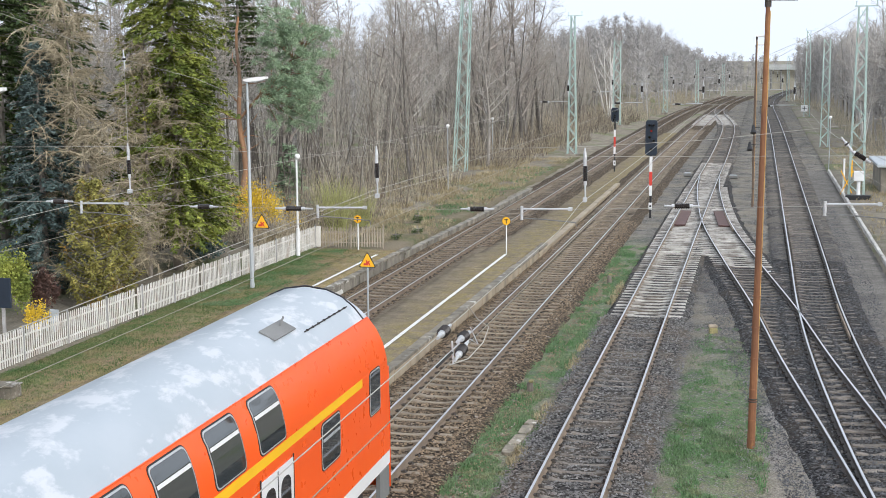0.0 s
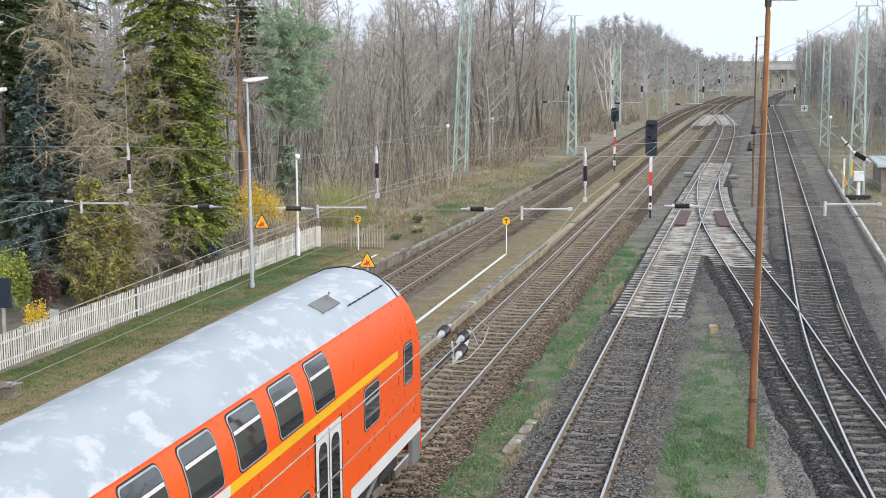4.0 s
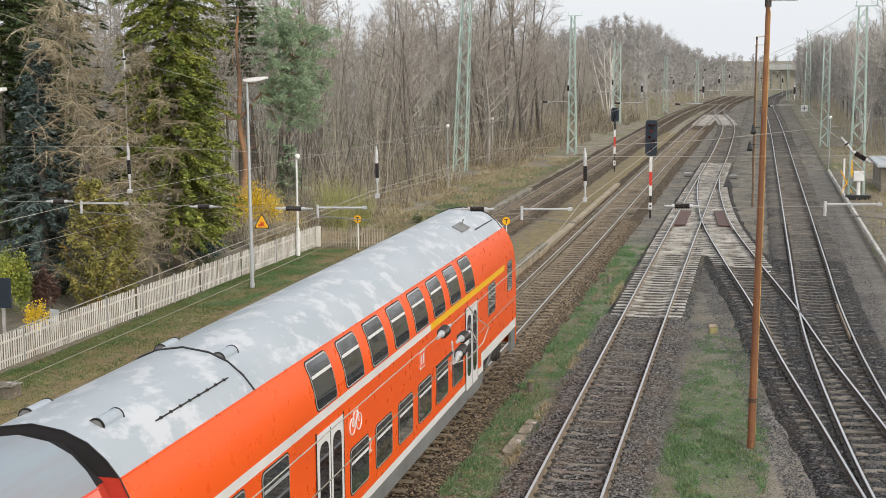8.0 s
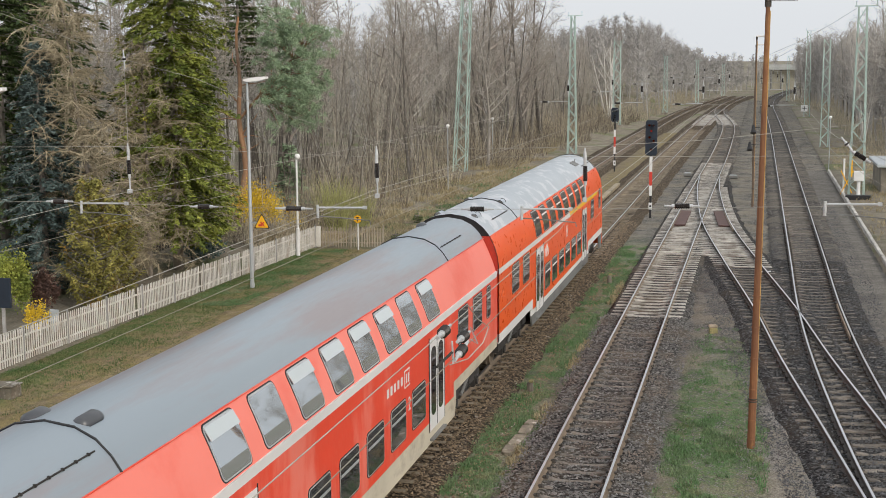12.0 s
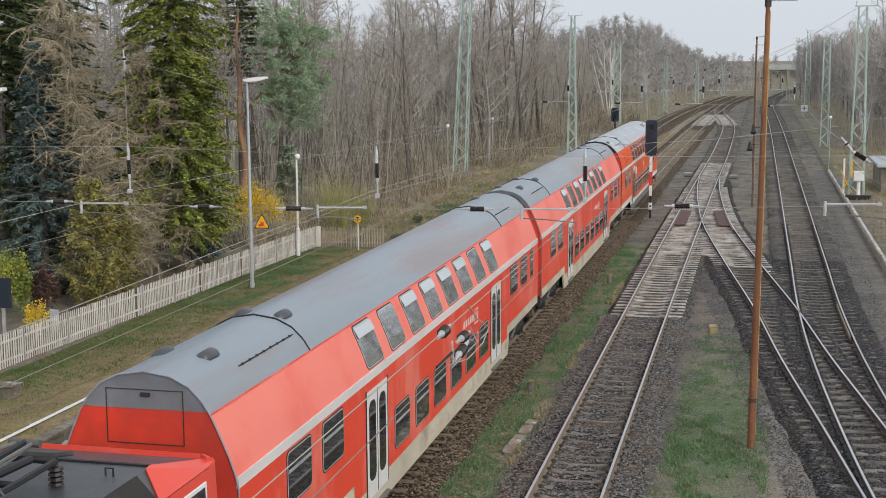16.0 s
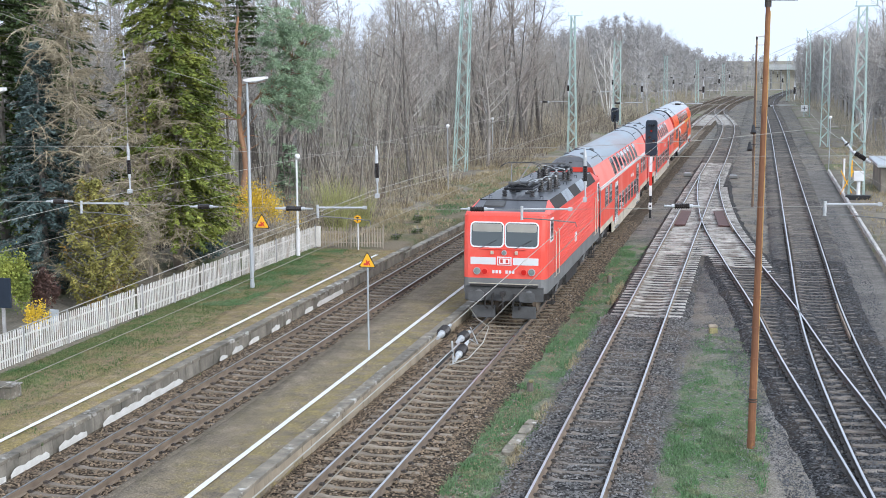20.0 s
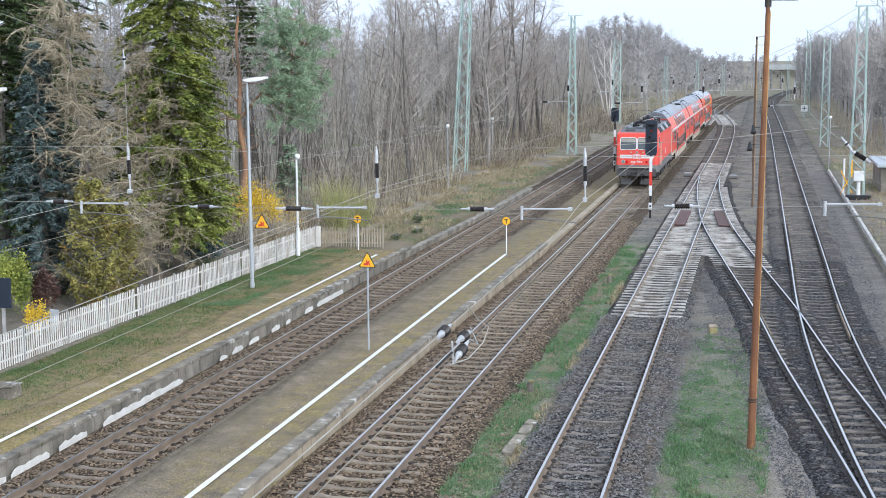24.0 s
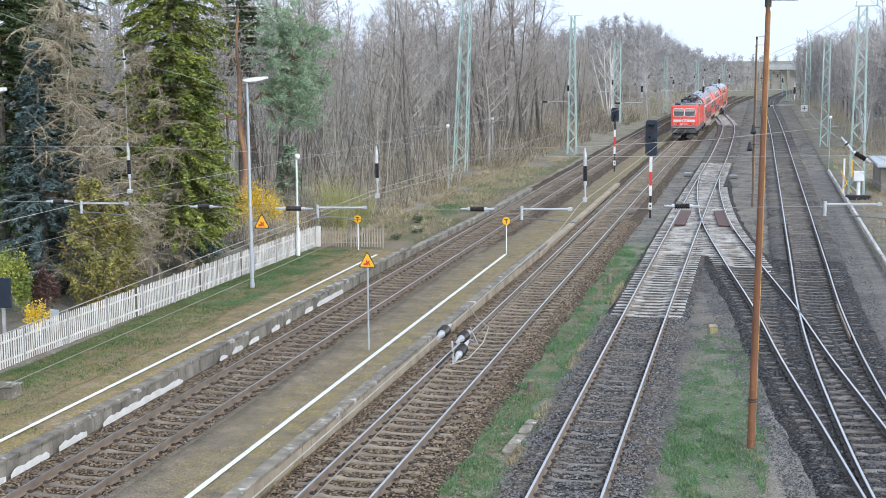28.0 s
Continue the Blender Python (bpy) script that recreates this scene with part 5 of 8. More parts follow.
        e = part("front_emblem", slab(-0.25, 0.25, -0.012, 0.01, 1.97, 2.27, 0.004), WHITE, car, "plain white square emblem with red bars")
        part("emblem_bars", slab(-0.215, 0.215, -0.016, 0.0, 2.0, 2.24, 0.002), RED, e)
        part("emblem_bars", slab(-0.185, 0.185, -0.020, 0.0, 2.03, 2.21, 0.002), WHITE, e)
        for x0, x1 in ((-0.14, -0.05), (0.05, 0.14)):
            part("emblem_bars", slab(x0, x1, -0.024, 0.0, 2.06, 2.18, 0.002), RED, e)
        for i in range(7):
            if i != 3:
                part("number_bar", slab(-0.42 + i * 0.115, -0.34 + i * 0.115, -0.01, 0.01, 1.69, 1.80), T_WHITE, car, "plain pale bar")
        for x in (-0.95, 0.95):
            h = part("headlamp", Geo().tube([(x, yy - d * 0.045, 1.76), (x, yy + d * 0.02, 1.76)], 0.125, 18), FRAME_ALU, car)
            part("lens", Geo().tube([(x, yy - d * 0.055, 1.76), (x, yy - d * 0.045, 1.76)], 0.10, 16), LAMP_CLEAR, h)
        for x in (-0.68, 0.68):
            h = part("tail_lamp", Geo().tube([(x, yy - d * 0.045, 1.75), (x, yy + d * 0.02, 1.75)], 0.115, 18), RED_LOCO, car)
            part("lens", Geo().tube([(x, yy - d * 0.055, 1.75), (x, yy - d * 0.045, 1.75)], 0.09, 16), LAMP_RED, h, "red tail-lamp glass")
        h = part("top_lamp", Geo().tube([(0, yy - d * 0.05, 2.41), (0, yy + d * 0.02, 2.41)], 0.09, 14), FRAME_ALU, car)
        part("lens", Geo().tube([(0, yy - d * 0.06, 2.41), (0, yy - d * 0.05, 2.41)], 0.07, 14), LAMP_CLEAR, h)
        for x in (-0.42, 0.42):
            part("cable_socket", slab(x - 0.05, x + 0.05, -0.06, 0.01, 2.35, 2.47, 0.01), T_CREAM, car)
        part("front_rail", Geo().tube([(-0.85, yy - d * 0.04, 2.535), (0.75, yy - d * 0.04, 2.535)], 0.014, 5), RED_LOCO, car)
        part("shelf", slab(-1.18, 1.18, -0.16, 0.0, 1.26, 1.31, 0.01), T_DARK, car)
        part("buffer_beam", slab(-1.36, 1.36, -0.06, 0.05, 0.74, 1.24, 0.02), T_SOOT, car, "sooty grey buffer beam")
        part("front_handrail", Geo().tube([(-1.2, yy - d * 0.16, 1.36), (1.2, yy - d * 0.16, 1.36)], 0.016, 6), T_CREAM, car)
        for x in (-0.875, 0.875):
            b = part("buffer", Geo().tube([(x, yy - d * 0.05, 1.02), (x, yy - d * 0.5, 1.02)], 0.12, 12), T_GREY, car)
            part("buffer_plate", Geo().plate([(x + 0.27 * cx, yy - d * 0.5, 0.98 + 0.17 * cz) for cx, cz in ((-1, -0.6), (-0.75, -1), (0.75, -1), (1, -0.6), (1, 0.6), (0.75, 1), (-0.75, 1), (-1, 0.6))], (0, -d * 0.05, 0)), T_SOOT, b, "broad sooty buffer plate")
        hk = part("coupling_hook", slab(-0.07, 0.07, -0.45, 0.0, 0.95, 1.1, 0.02), T_DARK, car)
        part("screw_coupling", Geo().tube([(0, yy - d * 0.4, 1.0), (0.03, yy - d * 0.45, 0.7), (0, yy - d * 0.35, 0.45)], 0.035, 6), T_DARK, hk)
        for x in (-0.6, -0.36, 0.36, 0.6):
            part("brake_hose", Geo().tube([(x, yy - d * 0.1, 1.0), (x * 1.02, yy - d * 0.3, 0.85), (x * 1.0, yy - d * 0.33, 0.6), (x * 0.9, yy - d * 0.22, 0.5)], 0.03, 6), T_DARK, car)
        for x0, x1 in ((-1.1, -0.3), (0.3, 1.1)):
            part("rail_guard", slab(x0, x1, -0.12, 0.02, 0.16, 0.58, 0.02), T_SOOT, car, "dark snow plough plate")
        part("hatch", Geo().plate([(-0.92, yy + d * 1.0, 3.865), (-0.22, yy + d * 1.0, 3.865), (-0.22, yy + d * 1.5, 3.985), (-0.92, yy + d * 1.5, 3.985)], (0, 0, 0.05)), T_SOOT, car, "thin grey hatch on the cab roof")
        brow = Geo().loft([[(x, yy + d * (y + back), z) for y, z in ((0.13, 3.50), (0.115, 3.60), (0.15, 3.68), (0.23, 3.745), (0.36, 3.785), (0.36, 3.70), (0.2, 3.5))] for x, back in ((-1.40, 0.10), (-1.27, 0.0), (1.27, 0.0), (1.40, 0.10))])
        part("brow", brow, RED_LOCO, car, "rounded red brow over the windscreen")
        part("roof_lip", slab(-1.22, 1.22, 1.72, 1.77, 4.02, 4.055), BLACK, car)
        # pantograph on four insulators: the one over the near cab raised to the wire, the other folded
        cy = yy + d * 3.6
        near_cab = yy < 1
        zb = 4.34
        base = Geo()
        for x in (-0.5, 0.5):
            base.tube([(x, cy - 0.9, zb), (x * 1.1, cy, zb + 0.02), (x, cy + 0.9, zb)], 0.04, 6)
        for q in (-0.9, 0.0, 0.9):
            base.tube([(-0.52, cy + q, zb), (0.52, cy + q, zb)], 0.045, 6)
        pan = part("pantograph", base, BLACK, car, "raised black pantograph touching the wire" if near_cab else "folded black pantograph")
        for x in (-0.5, 0.5):
            for q in (-0.9, 0.9):
                rings = [(4.05, 0.05)]
                for k in range(4):
                    rings += [(4.06 + k * 0.06, 0.095), (4.095 + k * 0.06, 0.085), (4.105 + k * 0.06, 0.05)]
                part("insulator", Geo().tube([(x, cy + q, z) for z, _ in rings], [r for _, r in rings], 10), INSUL, pan)
        knee = (cy - d * 1.75, 4.62) if near_cab else (cy - d * 1.1, 4.47)
        head = (yy + d * 3.2, 5.20) if near_cab else (cy + d * 0.75, 4.56)
        part("lower_arm", Geo().tube([(0, cy + d * 0.7, zb + 0.06), (0, *knee)], 0.07, 8, 0.05), BLACK, pan)
        part("guide_rod", Geo().tube([(0.16, cy + d * 0.3, zb), (0.10, *knee)], 0.02, 6), T_GREY, pan)
        for x in (-0.3, 0.3):
            part("lifting_spring", Geo().tube([(x, cy - d * 0.7, zb + 0.07), (x * 0.8, cy + d * 0.6, zb + 0.10)], 0.055, 8), BLACK, pan)
        part("pivot", Geo().tube([(-0.34, cy + d * 0.7, zb + 0.06), (0.34, cy + d * 0.7, zb + 0.06)], 0.06, 8), T_SOOT, pan)
        part("knee_joint", Geo().tube([(-0.2, *knee), (0.2, *knee)], 0.05, 8), T_SOOT, pan)
        for x in (-0.10, 0.10):
            part("upper_arm", Geo().tube([(x, *knee), (x * 3.4, *head)], 0.026, 6, 0.018), T_GREY, pan)
        for q in (-0.17, 0.17):
            strip_pts = [(x, head[0] + q, head[1] + 0.05 - 0.20 * max(0, (abs(x) - 0.5) / 0.26) ** 1.6) for x in (-0.76, -0.7, -0.62, -0.45, -0.2, 0.2, 0.45, 0.62, 0.7, 0.76)]
            part("collector_strip", Geo().tube(strip_pts, 0.013, 6), T_SOOT, pan, "horned contact strip")
    # roof gear between the pantographs
    for y0, y1, x0, x1, h in ((4.75, 6.3, -0.72, -0.30, 0.10), (6.35, 9.6, -0.70, -0.30, 0.07), (3.95, 5.15, 0.02, 0.26, 0.08), (7.0, 8.1, -0.2, 0.25, 0.12), (10.2, 11.3, -0.1, 0.5, 0.08)):
        cover = part("roof_cover", Geo().box(x0, x1, y0, y1, 4.030, 4.030 + h, bevel=0.02), T_SOOT, car, "low dark roof cover")
        for x in (x0 + 0.015, x1 - 0.015):
            part("cover_rim", Geo().box(x - 0.012, x + 0.012, y0 + 0.03, y1 - 0.03, 4.030 + h, 4.040 + h), FRAME_ALU, cover, "worn pale edge strip")
    for x, y, n, r in ((0.48, 4.92, 5, 0.09), (0.73, 5.12, 5, 0.09), (0.62, 6.12, 5, 0.09), (0.82, 6.22, 5, 0.09), (0.05, 8.5, 8, 0.17), (0.66, 7.45, 6, 0.10), (0.52, 8.25, 6, 0.10), (0.66, 9.5, 5, 0.09), (0.82, 9.66, 5, 0.09), (-0.45, 10.0, 5, 0.09)):
        foot = part("insulator_foot", Geo().box(x - r * 1.5, x + r * 1.5, y - r * 1.5, y + r * 1.5, 4.030, 4.075, bevel=0.008), T_SOOT, car)
        rings = [(4.075, r * 0.5)]
        for k in range(n):
            rings += [(4.08 + k * 0.07, r), (4.115 + k * 0.07, r * 0.92), (4.13 + k * 0.07, r * 0.52)]
        rings += [(4.10 + n * 0.07, r * 0.4), (4.15 + n * 0.07, r * 0.4)]
        part("roof_insulator", Geo().tube([(x, y, z) for z, _ in rings], [q for _, q in rings], 12), INSUL, car, "ribbed brown roof insulator")
        part("insulator_cap", Geo().tube([(x, y, 4.13 + n * 0.07), (x, y, 4.18 + n * 0.07)], 0.045, 8), FRAME_ALU, car, "pale metal insulator cap")
    for a, b in (((0.0, 4.3, 4.40), (0.48, 4.92, 4.51)), ((0.48, 4.92, 4.51), (0.62, 6.12, 4.51)), ((0.62, 6.12, 4.51), (0.66, 7.45, 4.58)), ((0.66, 7.45, 4.58), (0.52, 8.25, 4.58)), ((0.52, 8.25, 4.58), (0.66, 9.5, 4.51)), ((0.66, 9.5, 4.51), (0.0, 11.1, 4.42)), ((0.05, 8.5, 4.72), (0.52, 8.25, 4.58)), ((0.05, 8.5, 4.72), (-0.45, 10.0, 4.51))):
        part("bus_bar", Geo().tube([a, ((a[0] + b[0]) / 2, (a[1] + b[1]) / 2, (a[2] + b[2]) / 2 + 0.04), b], 0.013, 6), FRAME_ALU, car, "bare pale roof conductor")
    for y in (2.2, 5.0, 8.0, 11.0, 13.2):
        for s in (-1, 1):
            part("lifting_eye", Geo().tube([(s * 0.92 - 0.05, y, 4.030), (s * 0.92 - 0.05, y, 4.130), (s * 0.92 + 0.05, y, 4.130), (s * 0.92 + 0.05, y, 4.030)], 0.014, 5), BLACK, car)
    part("underframe", Geo().box(-1.1, 1.1, 0.4, L - 0.4, 0.75, 1.05).box(-1.25, 1.25, 6.2, 9.2, 0.3, 1.0, bevel=0.05), T_DARK, car)
    for y in (3.9, L - 3.9):
        bogie(car, y, 3.3, 0.60, 1.16)
    return car


C1, C2, C3 = 24.85, 25.9, 25.9
cab_car = coach("double_deck_cab_coach", "glossy orange-red double-deck cab coach with reflection dapples painted on its pale roof", PROF_NEW, C1, RED_NEW, RED_NEW, ROOF_PALE, ROOF_PLAIN, T_WHITE, True)
coach_2 = coach("double_deck_coach", "faded red double-deck coach with tilted open windows", PROF_OLD, C2, RED_OLD, RED_FADED, ROOF_OLD, ROOF_OLD, T_CREAM, False)
coach_3 = copy_thing(coach_2, Matrix.Identity(4))
part("joint_cover", shell(PROF_OLD, 4.0, PROF_OLD[-1][1], -0.42, 0.05, None, 0.3, push=-0.10), RUBBER, cab_car, "black rubber cover over the coach joint")
# red end wall in shade between the coaches, given by the darker colour
part("joint_side", shell(PROF_OLD, 1.3, 4.0, -0.42, 0.05, None, 0.3, push=-0.12), RED_SOOT_SHADE, cab_car, "red side of the coach joint, darkened in colour as in shade")
part("joint_cover", shell(PROF_OLD, 4.0, PROF_OLD[-1][1], -0.42, 0.05, None, 0.3, push=-0.10), RUBBER, coach_2, "black rubber cover over the coach joint")
part("joint_side", shell(PROF_OLD, 1.3, 4.0, -0.42, 0.05, None, 0.3, push=-0.12), RED_SOOT_SHADE, coach_2, "red side of the coach joint, darkened in colour as in shade")
engine = loco()
CARS = [(cab_car, C1), (coach_2, C2), (coach_3, C3), (engine, 15.4)]

# ---- wheels of the copied coach ----
for o in [o for o in coach_3.children if o.name.startswith("wheelset")]:
    WHEELS.append((coach_3, o, o.matrix_basis.translation.y, 0.46))


# ---- fences ----
FENCEPOST = mat("grey_painted_post", (0.40, 0.39, 0.38), (0.25, 0.24, 0.23), rough=0.7, scale=2, fine=30, bump=0.2)
def picket_fence(name, label, a, b, height, pitch, material, panel_len, post_mat, z=PH, post_h=1.1):
    """Pickets with pointed tops on two rails between posts, from a to b."""
    f = thing(name, label, "fence")
    a, b = Vector((*a, z)), Vector((*b, z))
    d = (b - a).normalized()
    ang = math.degrees(math.atan2(d.y, d.x))
    L = (b - a).length
    w, k = 0.024, 0.008
    me = Geo().loft([[(-a_, -k, z_), (a_, -k, z_), (a_, k, z_), (-a_, k, z_)] for a_, z_ in ((w, 0.05), (w, height - 0.04), (0.008, height))]).mesh("picket", material)
    rng = random.Random(int(L * 10))
    s = 0.0
    while s < L:
        if rng.random() > 0.015:
            q = part("picket", me, None, f)
            q.matrix_basis = pose(*(a + d * s), 0, rng.uniform(-1.2, 1.2), ang) @ Matrix.Translation((0, 0, rng.uniform(-0.015, 0.012)))
        s += pitch
    s = 0.0
    post = Geo().box(-0.022, 0.022, -0.03, 0.03, -0.2, post_h, bevel=0.008).mesh("post", post_mat)
    n = max(1, round(L / panel_len))
    for i in range(n + 1):
        q = part("post", post, None, f)
        q.matrix_basis = pose(*(a + d * (L * i / n)), 0, 0, ang)
    for i in range(n):
        for hz in (0.25, height - 0.25):
            q = part("rail", Geo().box(0, L / n, 0.012, 0.034, hz - 0.03, hz + 0.03, bevel=0.006), material, f)
            q.matrix_basis = pose(*(a + d * (L * i / n)), 0, 0, ang)
    return f


picket_fence("white_picket_fence", "white picket fence with flaking paint along the platform", (-21.1, 27.0), (-20.25, 58.9), 1.04, 0.118, PICKET, 2.43, FENCEPOST)
picket_fence("wooden_picket_fence", "weathered bare wooden picket fence across the platform end", (-20.2, 59.1), (-17.05, 59.35), 0.98, 0.125, PICKET_BARE, 1.5, PICKET_BARE)
part("gate_board", Geo().box(-20.32, -20.0, 58.93, 58.97, 0.25, 1.22, bevel=0.01), PICKET, None, "white painted board at the fence corner", category="board")


# ---- lamps and signs ----
def street_lamp(x, y, z, h, reach, label, r=0.06):
    t = thing("street_lamp", label, "street lamp", "platform lamps", at=pose(x, y, z))
    part("pole", Geo().tube([(0, 0, -0.3), (0, 0, 1.2), (0, 0, h)], [r * 1.3, r * 1.25, r * 0.7], 12), GALV, t)
    part("base_sleeve", Geo().tube([(0, 0, -0.1), (0, 0, 0.18)], r * 1.6, 12), GALV, t)
    s = 1 if reach > 0 else -1
    L = abs(reach)
    sec = ((-0.12, 0.09, 0.03, 0.10), (0.10, 0.13, 0.0, 0.14), (0.72 * L, 0.14, 0.06, 0.20), (0.97 * L, 0.09, 0.12, 0.20))
    g = Geo().loft([[(s * x, -w, h + lo), (s * x, w, h + lo), (s * x, w * 0.8, h + hi), (s * x, -w * 0.8, h + hi)] for x, w, lo, hi in sec])
    hd = part("lamp_head", g, T_WHITE, t, "flat pale lamp head")
    part("diffuser", Geo().plate([(s * 0.14, -0.10, h + 0.0), (s * 0.14, 0.10, h + 0.0), (s * 0.7 * L, 0.11, h + 0.055), (s * 0.7 * L, -0.11, h + 0.055)], (0, 0, -0.02)), WHITE, hd, "pale lamp glass")
    part("service_door", Geo().box(-0.035, 0.035, -r * 1.3 - 0.006, -r * 1.2, 0.5, 0.85, bevel=0.004), GALV, t)
    return t


street_lamp(-19.1, 47.92, PH, 7.95, 0.85, "tall grey steel platform lamp with flat head")
street_lamp(-19.75, 31.0, PH, 7.9, 0.75, "tall grey steel platform lamp with flat head")

t = thing("post_lamp", "white post with a small round lamp", "lamp post", "platform lamps", at=pose(-20.15, 56.2, PH))
part("pole", Geo().tube([(0, 0, -0.2), (0, 0, 1.25), (0, 0, 1.27), (0, 0, 4.4)], [0.085, 0.085, 0.05, 0.045], 12), WHITE, t)
ball = Geo()
ball.loft([[(0.05 + 0.13 * math.sin(a) * math.cos(b), 0.13 * math.sin(a) * math.sin(b), 4.5 + 0.13 * math.cos(a)) for b in [j * math.pi / 6 for j in range(12)]] for a in [0.05 + i * 0.435 for i in range(8)]])
part("lamp_globe", ball, WHITE, t, "round white lamp globe", smooth=True)
part("lamp_cap", Geo().tube([(0, 0, 4.38), (0, 0, 4.44)], 0.07, 10), GALV, t)


def tri_sign(x, y, z0, zc, size, label, on_pole=True):
    t = thing("warning_sign", label, "warning sign", "warning signs", at=pose(x, y, z0))
    c = zc - z0
    if on_pole:
        part("pole", Geo().tube([(0, 0.03, -0.3), (0, 0.03, c + size * 0.45)], 0.028, 10), GALV, t)
    else:
        part("bracket", Geo().box(-size * 0.75, 0.0, 0.01, 0.04, c - 0.03, c + 0.03), GALV, t)
    def tri(k, yy):
        return [(size * 0.5 * k * sx, yy, c + size * 0.866 * k * sz) for sx, sz in ((-1, -0.34), (-0.93, -0.40), (0.93, -0.40), (1, -0.34), (0.08, 0.62), (-0.08, 0.62))]
    b = part("border", Geo().plate(tri(1.0, 0.0), (0, 0.02, 0)), BLACK, t, "black rimmed triangle")
    part("face", Geo().plate(tri(0.86, -0.006), (0, 0.01, 0)), SIGNY, b, "yellow sign face")
    k = size
    pic = [(-0.22, -0.22), (0.05, -0.22), (0.05, -0.10), (0.12, -0.22), (0.2, -0.22), (0.1, -0.02), (0.18, 0.03), (0.12, 0.07), (0.02, 0.0), (-0.03, 0.09), (-0.1, 0.07), (-0.06, -0.08), (-0.22, -0.10)]
    part("pictogram", Geo().plate([(px * k, -0.010, c + pz * k) for px, pz in pic], (0, 0.006, 0)), RED, b, "plain dark red pictogram")
    return t


tri_sign(-11.44, 38.03, PH, 2.92, 0.52, "yellow triangular warning sign on a thin steel pole")
tri_sign(-18.62, 47.86, PH, 2.75, 0.62, "yellow triangular warning sign fixed to the lamp pole", False)


def t_sign(x, y, z0, h, label, white=True):
    t = thing("round_sign", label, "round sign", "round platform signs", at=pose(x, y, z0))
    part("pole", Geo().tube([(0, 0.03, -0.2), (0, 0.03, h)], 0.03, 10), WHITE if white else GALV, t)
    d = part("disc", Geo().tube([(0, -0.012, h - 0.05), (0, 0.012, h - 0.05)], 0.185, 28), SIGNY, t, "orange round disc")
    part("rim", Geo().tube([(0.185 * math.cos(a), 0, h - 0.05 + 0.185 * math.sin(a)) for a in [i * math.pi / 14 for i in range(29)]], 0.012, 5), BLACK, d)
    part("letter", Geo().box(-0.085, 0.085, -0.018, -0.010, h + 0.01, h + 0.045).box(-0.02, 0.02, -0.018, -0.010, h - 0.16, h + 0.012), BLACK, d, "black letter T")
    return t


t_sign(-11.15, 59.1, 0.15, 1.55, "orange round sign with a black T on a white post")
t_sign(-18.05, 58.55, PH, 1.5, "orange round sign with a black T before the fence")


# ---- masts ----
def lattice_mast(x, y, h, w0, w1, label, arms=True, z=-0.45, lean=0.0):
    """Four corner angles with zigzag bracing on every face, tapering upwards."""
    t = thing("lattice_mast", label, "catenary mast", "lattice masts", at=pose(x, y, z, 0, lean, 0))
    part("footing", Geo().box(-w0 * 0.8, w0 * 0.8, -w0 * 0.8, w0 * 0.8, -0.2, 0.35, bevel=0.04), CONCRETE, t, "concrete footing")
    def c(u, sx, sy):
        w = (w0 + (w1 - w0) * u) / 2
        return (sx * w, sy * w, 0.3 + u * (h - 0.3))
    for sx in (-1, 1):
        for sy in (-1, 1):
            part("corner_post", Geo().bar(c(0, sx, sy), c(1, sx, sy), 0.085 if y < 120 else 0.10), MASTGREEN, t)
    n = max(8, int(h / 0.85))
    for face in range(4):
        g = Geo()
        for i in range(n):
            u0, u1 = i / n, (i + 1) / n
            s = 1 if i % 2 else -1
            if face == 0:
                a, b = c(u0, -s, -1), c(u1, s, -1)
            elif face == 1:
                a, b = c(u0, -s, 1), c(u1, s, 1)
            elif face == 2:
                a, b = c(u0, -1, -s), c(u1, -1, s)
            else:
                a, b = c(u0, 1, -s), c(u1, 1, s)
            g.bar(a, b, 0.045 if y < 120 else 0.06)
        part("bracing", g, MASTGREEN, t)
    if arms:
        part("top_arm", Geo().bar((-0.5, 0, h + 0.05), (0.9, 0, h + 0.05), 0.07).bar((0.85, 0, h + 0.05), (0.85, 0, h + 0.45), 0.05).bar((-0.4, 0, h + 0.05), (-0.4, 0, h + 0.4), 0.05), MASTGREEN, t)
    return t


lattice_mast(-23.36, 103.75, 14.6, 0.98, 0.66, "tall pale green lattice mast leaning at the wood's edge", lean=2.4)
lattice_mast(-17.6, 127.3, 13.4, 0.82, 0.34, "pale green lattice mast beside the track")
lattice_mast(6.2, 90.4, 12.6, 0.95, 0.50, "pale green lattice mast beside the yard road")
lattice_mast(6.35, 141.0, 11.2, 0.75, 0.60, "pale green lattice mast without an arm", False)
lattice_mast(6.9, 214.0, 13.4, 0.85, 0.5, "pale green lattice mast beyond the yard")
lattice_mast(-15.75, 227.7, 9.7, 0.7, 0.4, "slim lattice mast beside the curve")
lattice_mast(-12.55, 272.0, 8.9, 0.6, 0.42, "slim lattice mast beside the curve")
lattice_mast(-9.05, 330.0, 7.9, 0.6, 0.42, "slim lattice mast far along the line")
lattice_mast(5.4, 290.0, 9.8, 0.6, 0.4, "slim lattice mast far along the line", False)
lattice_mast(0.6, 262.0, 9.0, 0.6, 0.4, "slim lattice mast far along the line")
lattice_mast(-19.3, 184.0, 11.7, 1.0, 0.85, "pale green lattice mast standing before a birch")

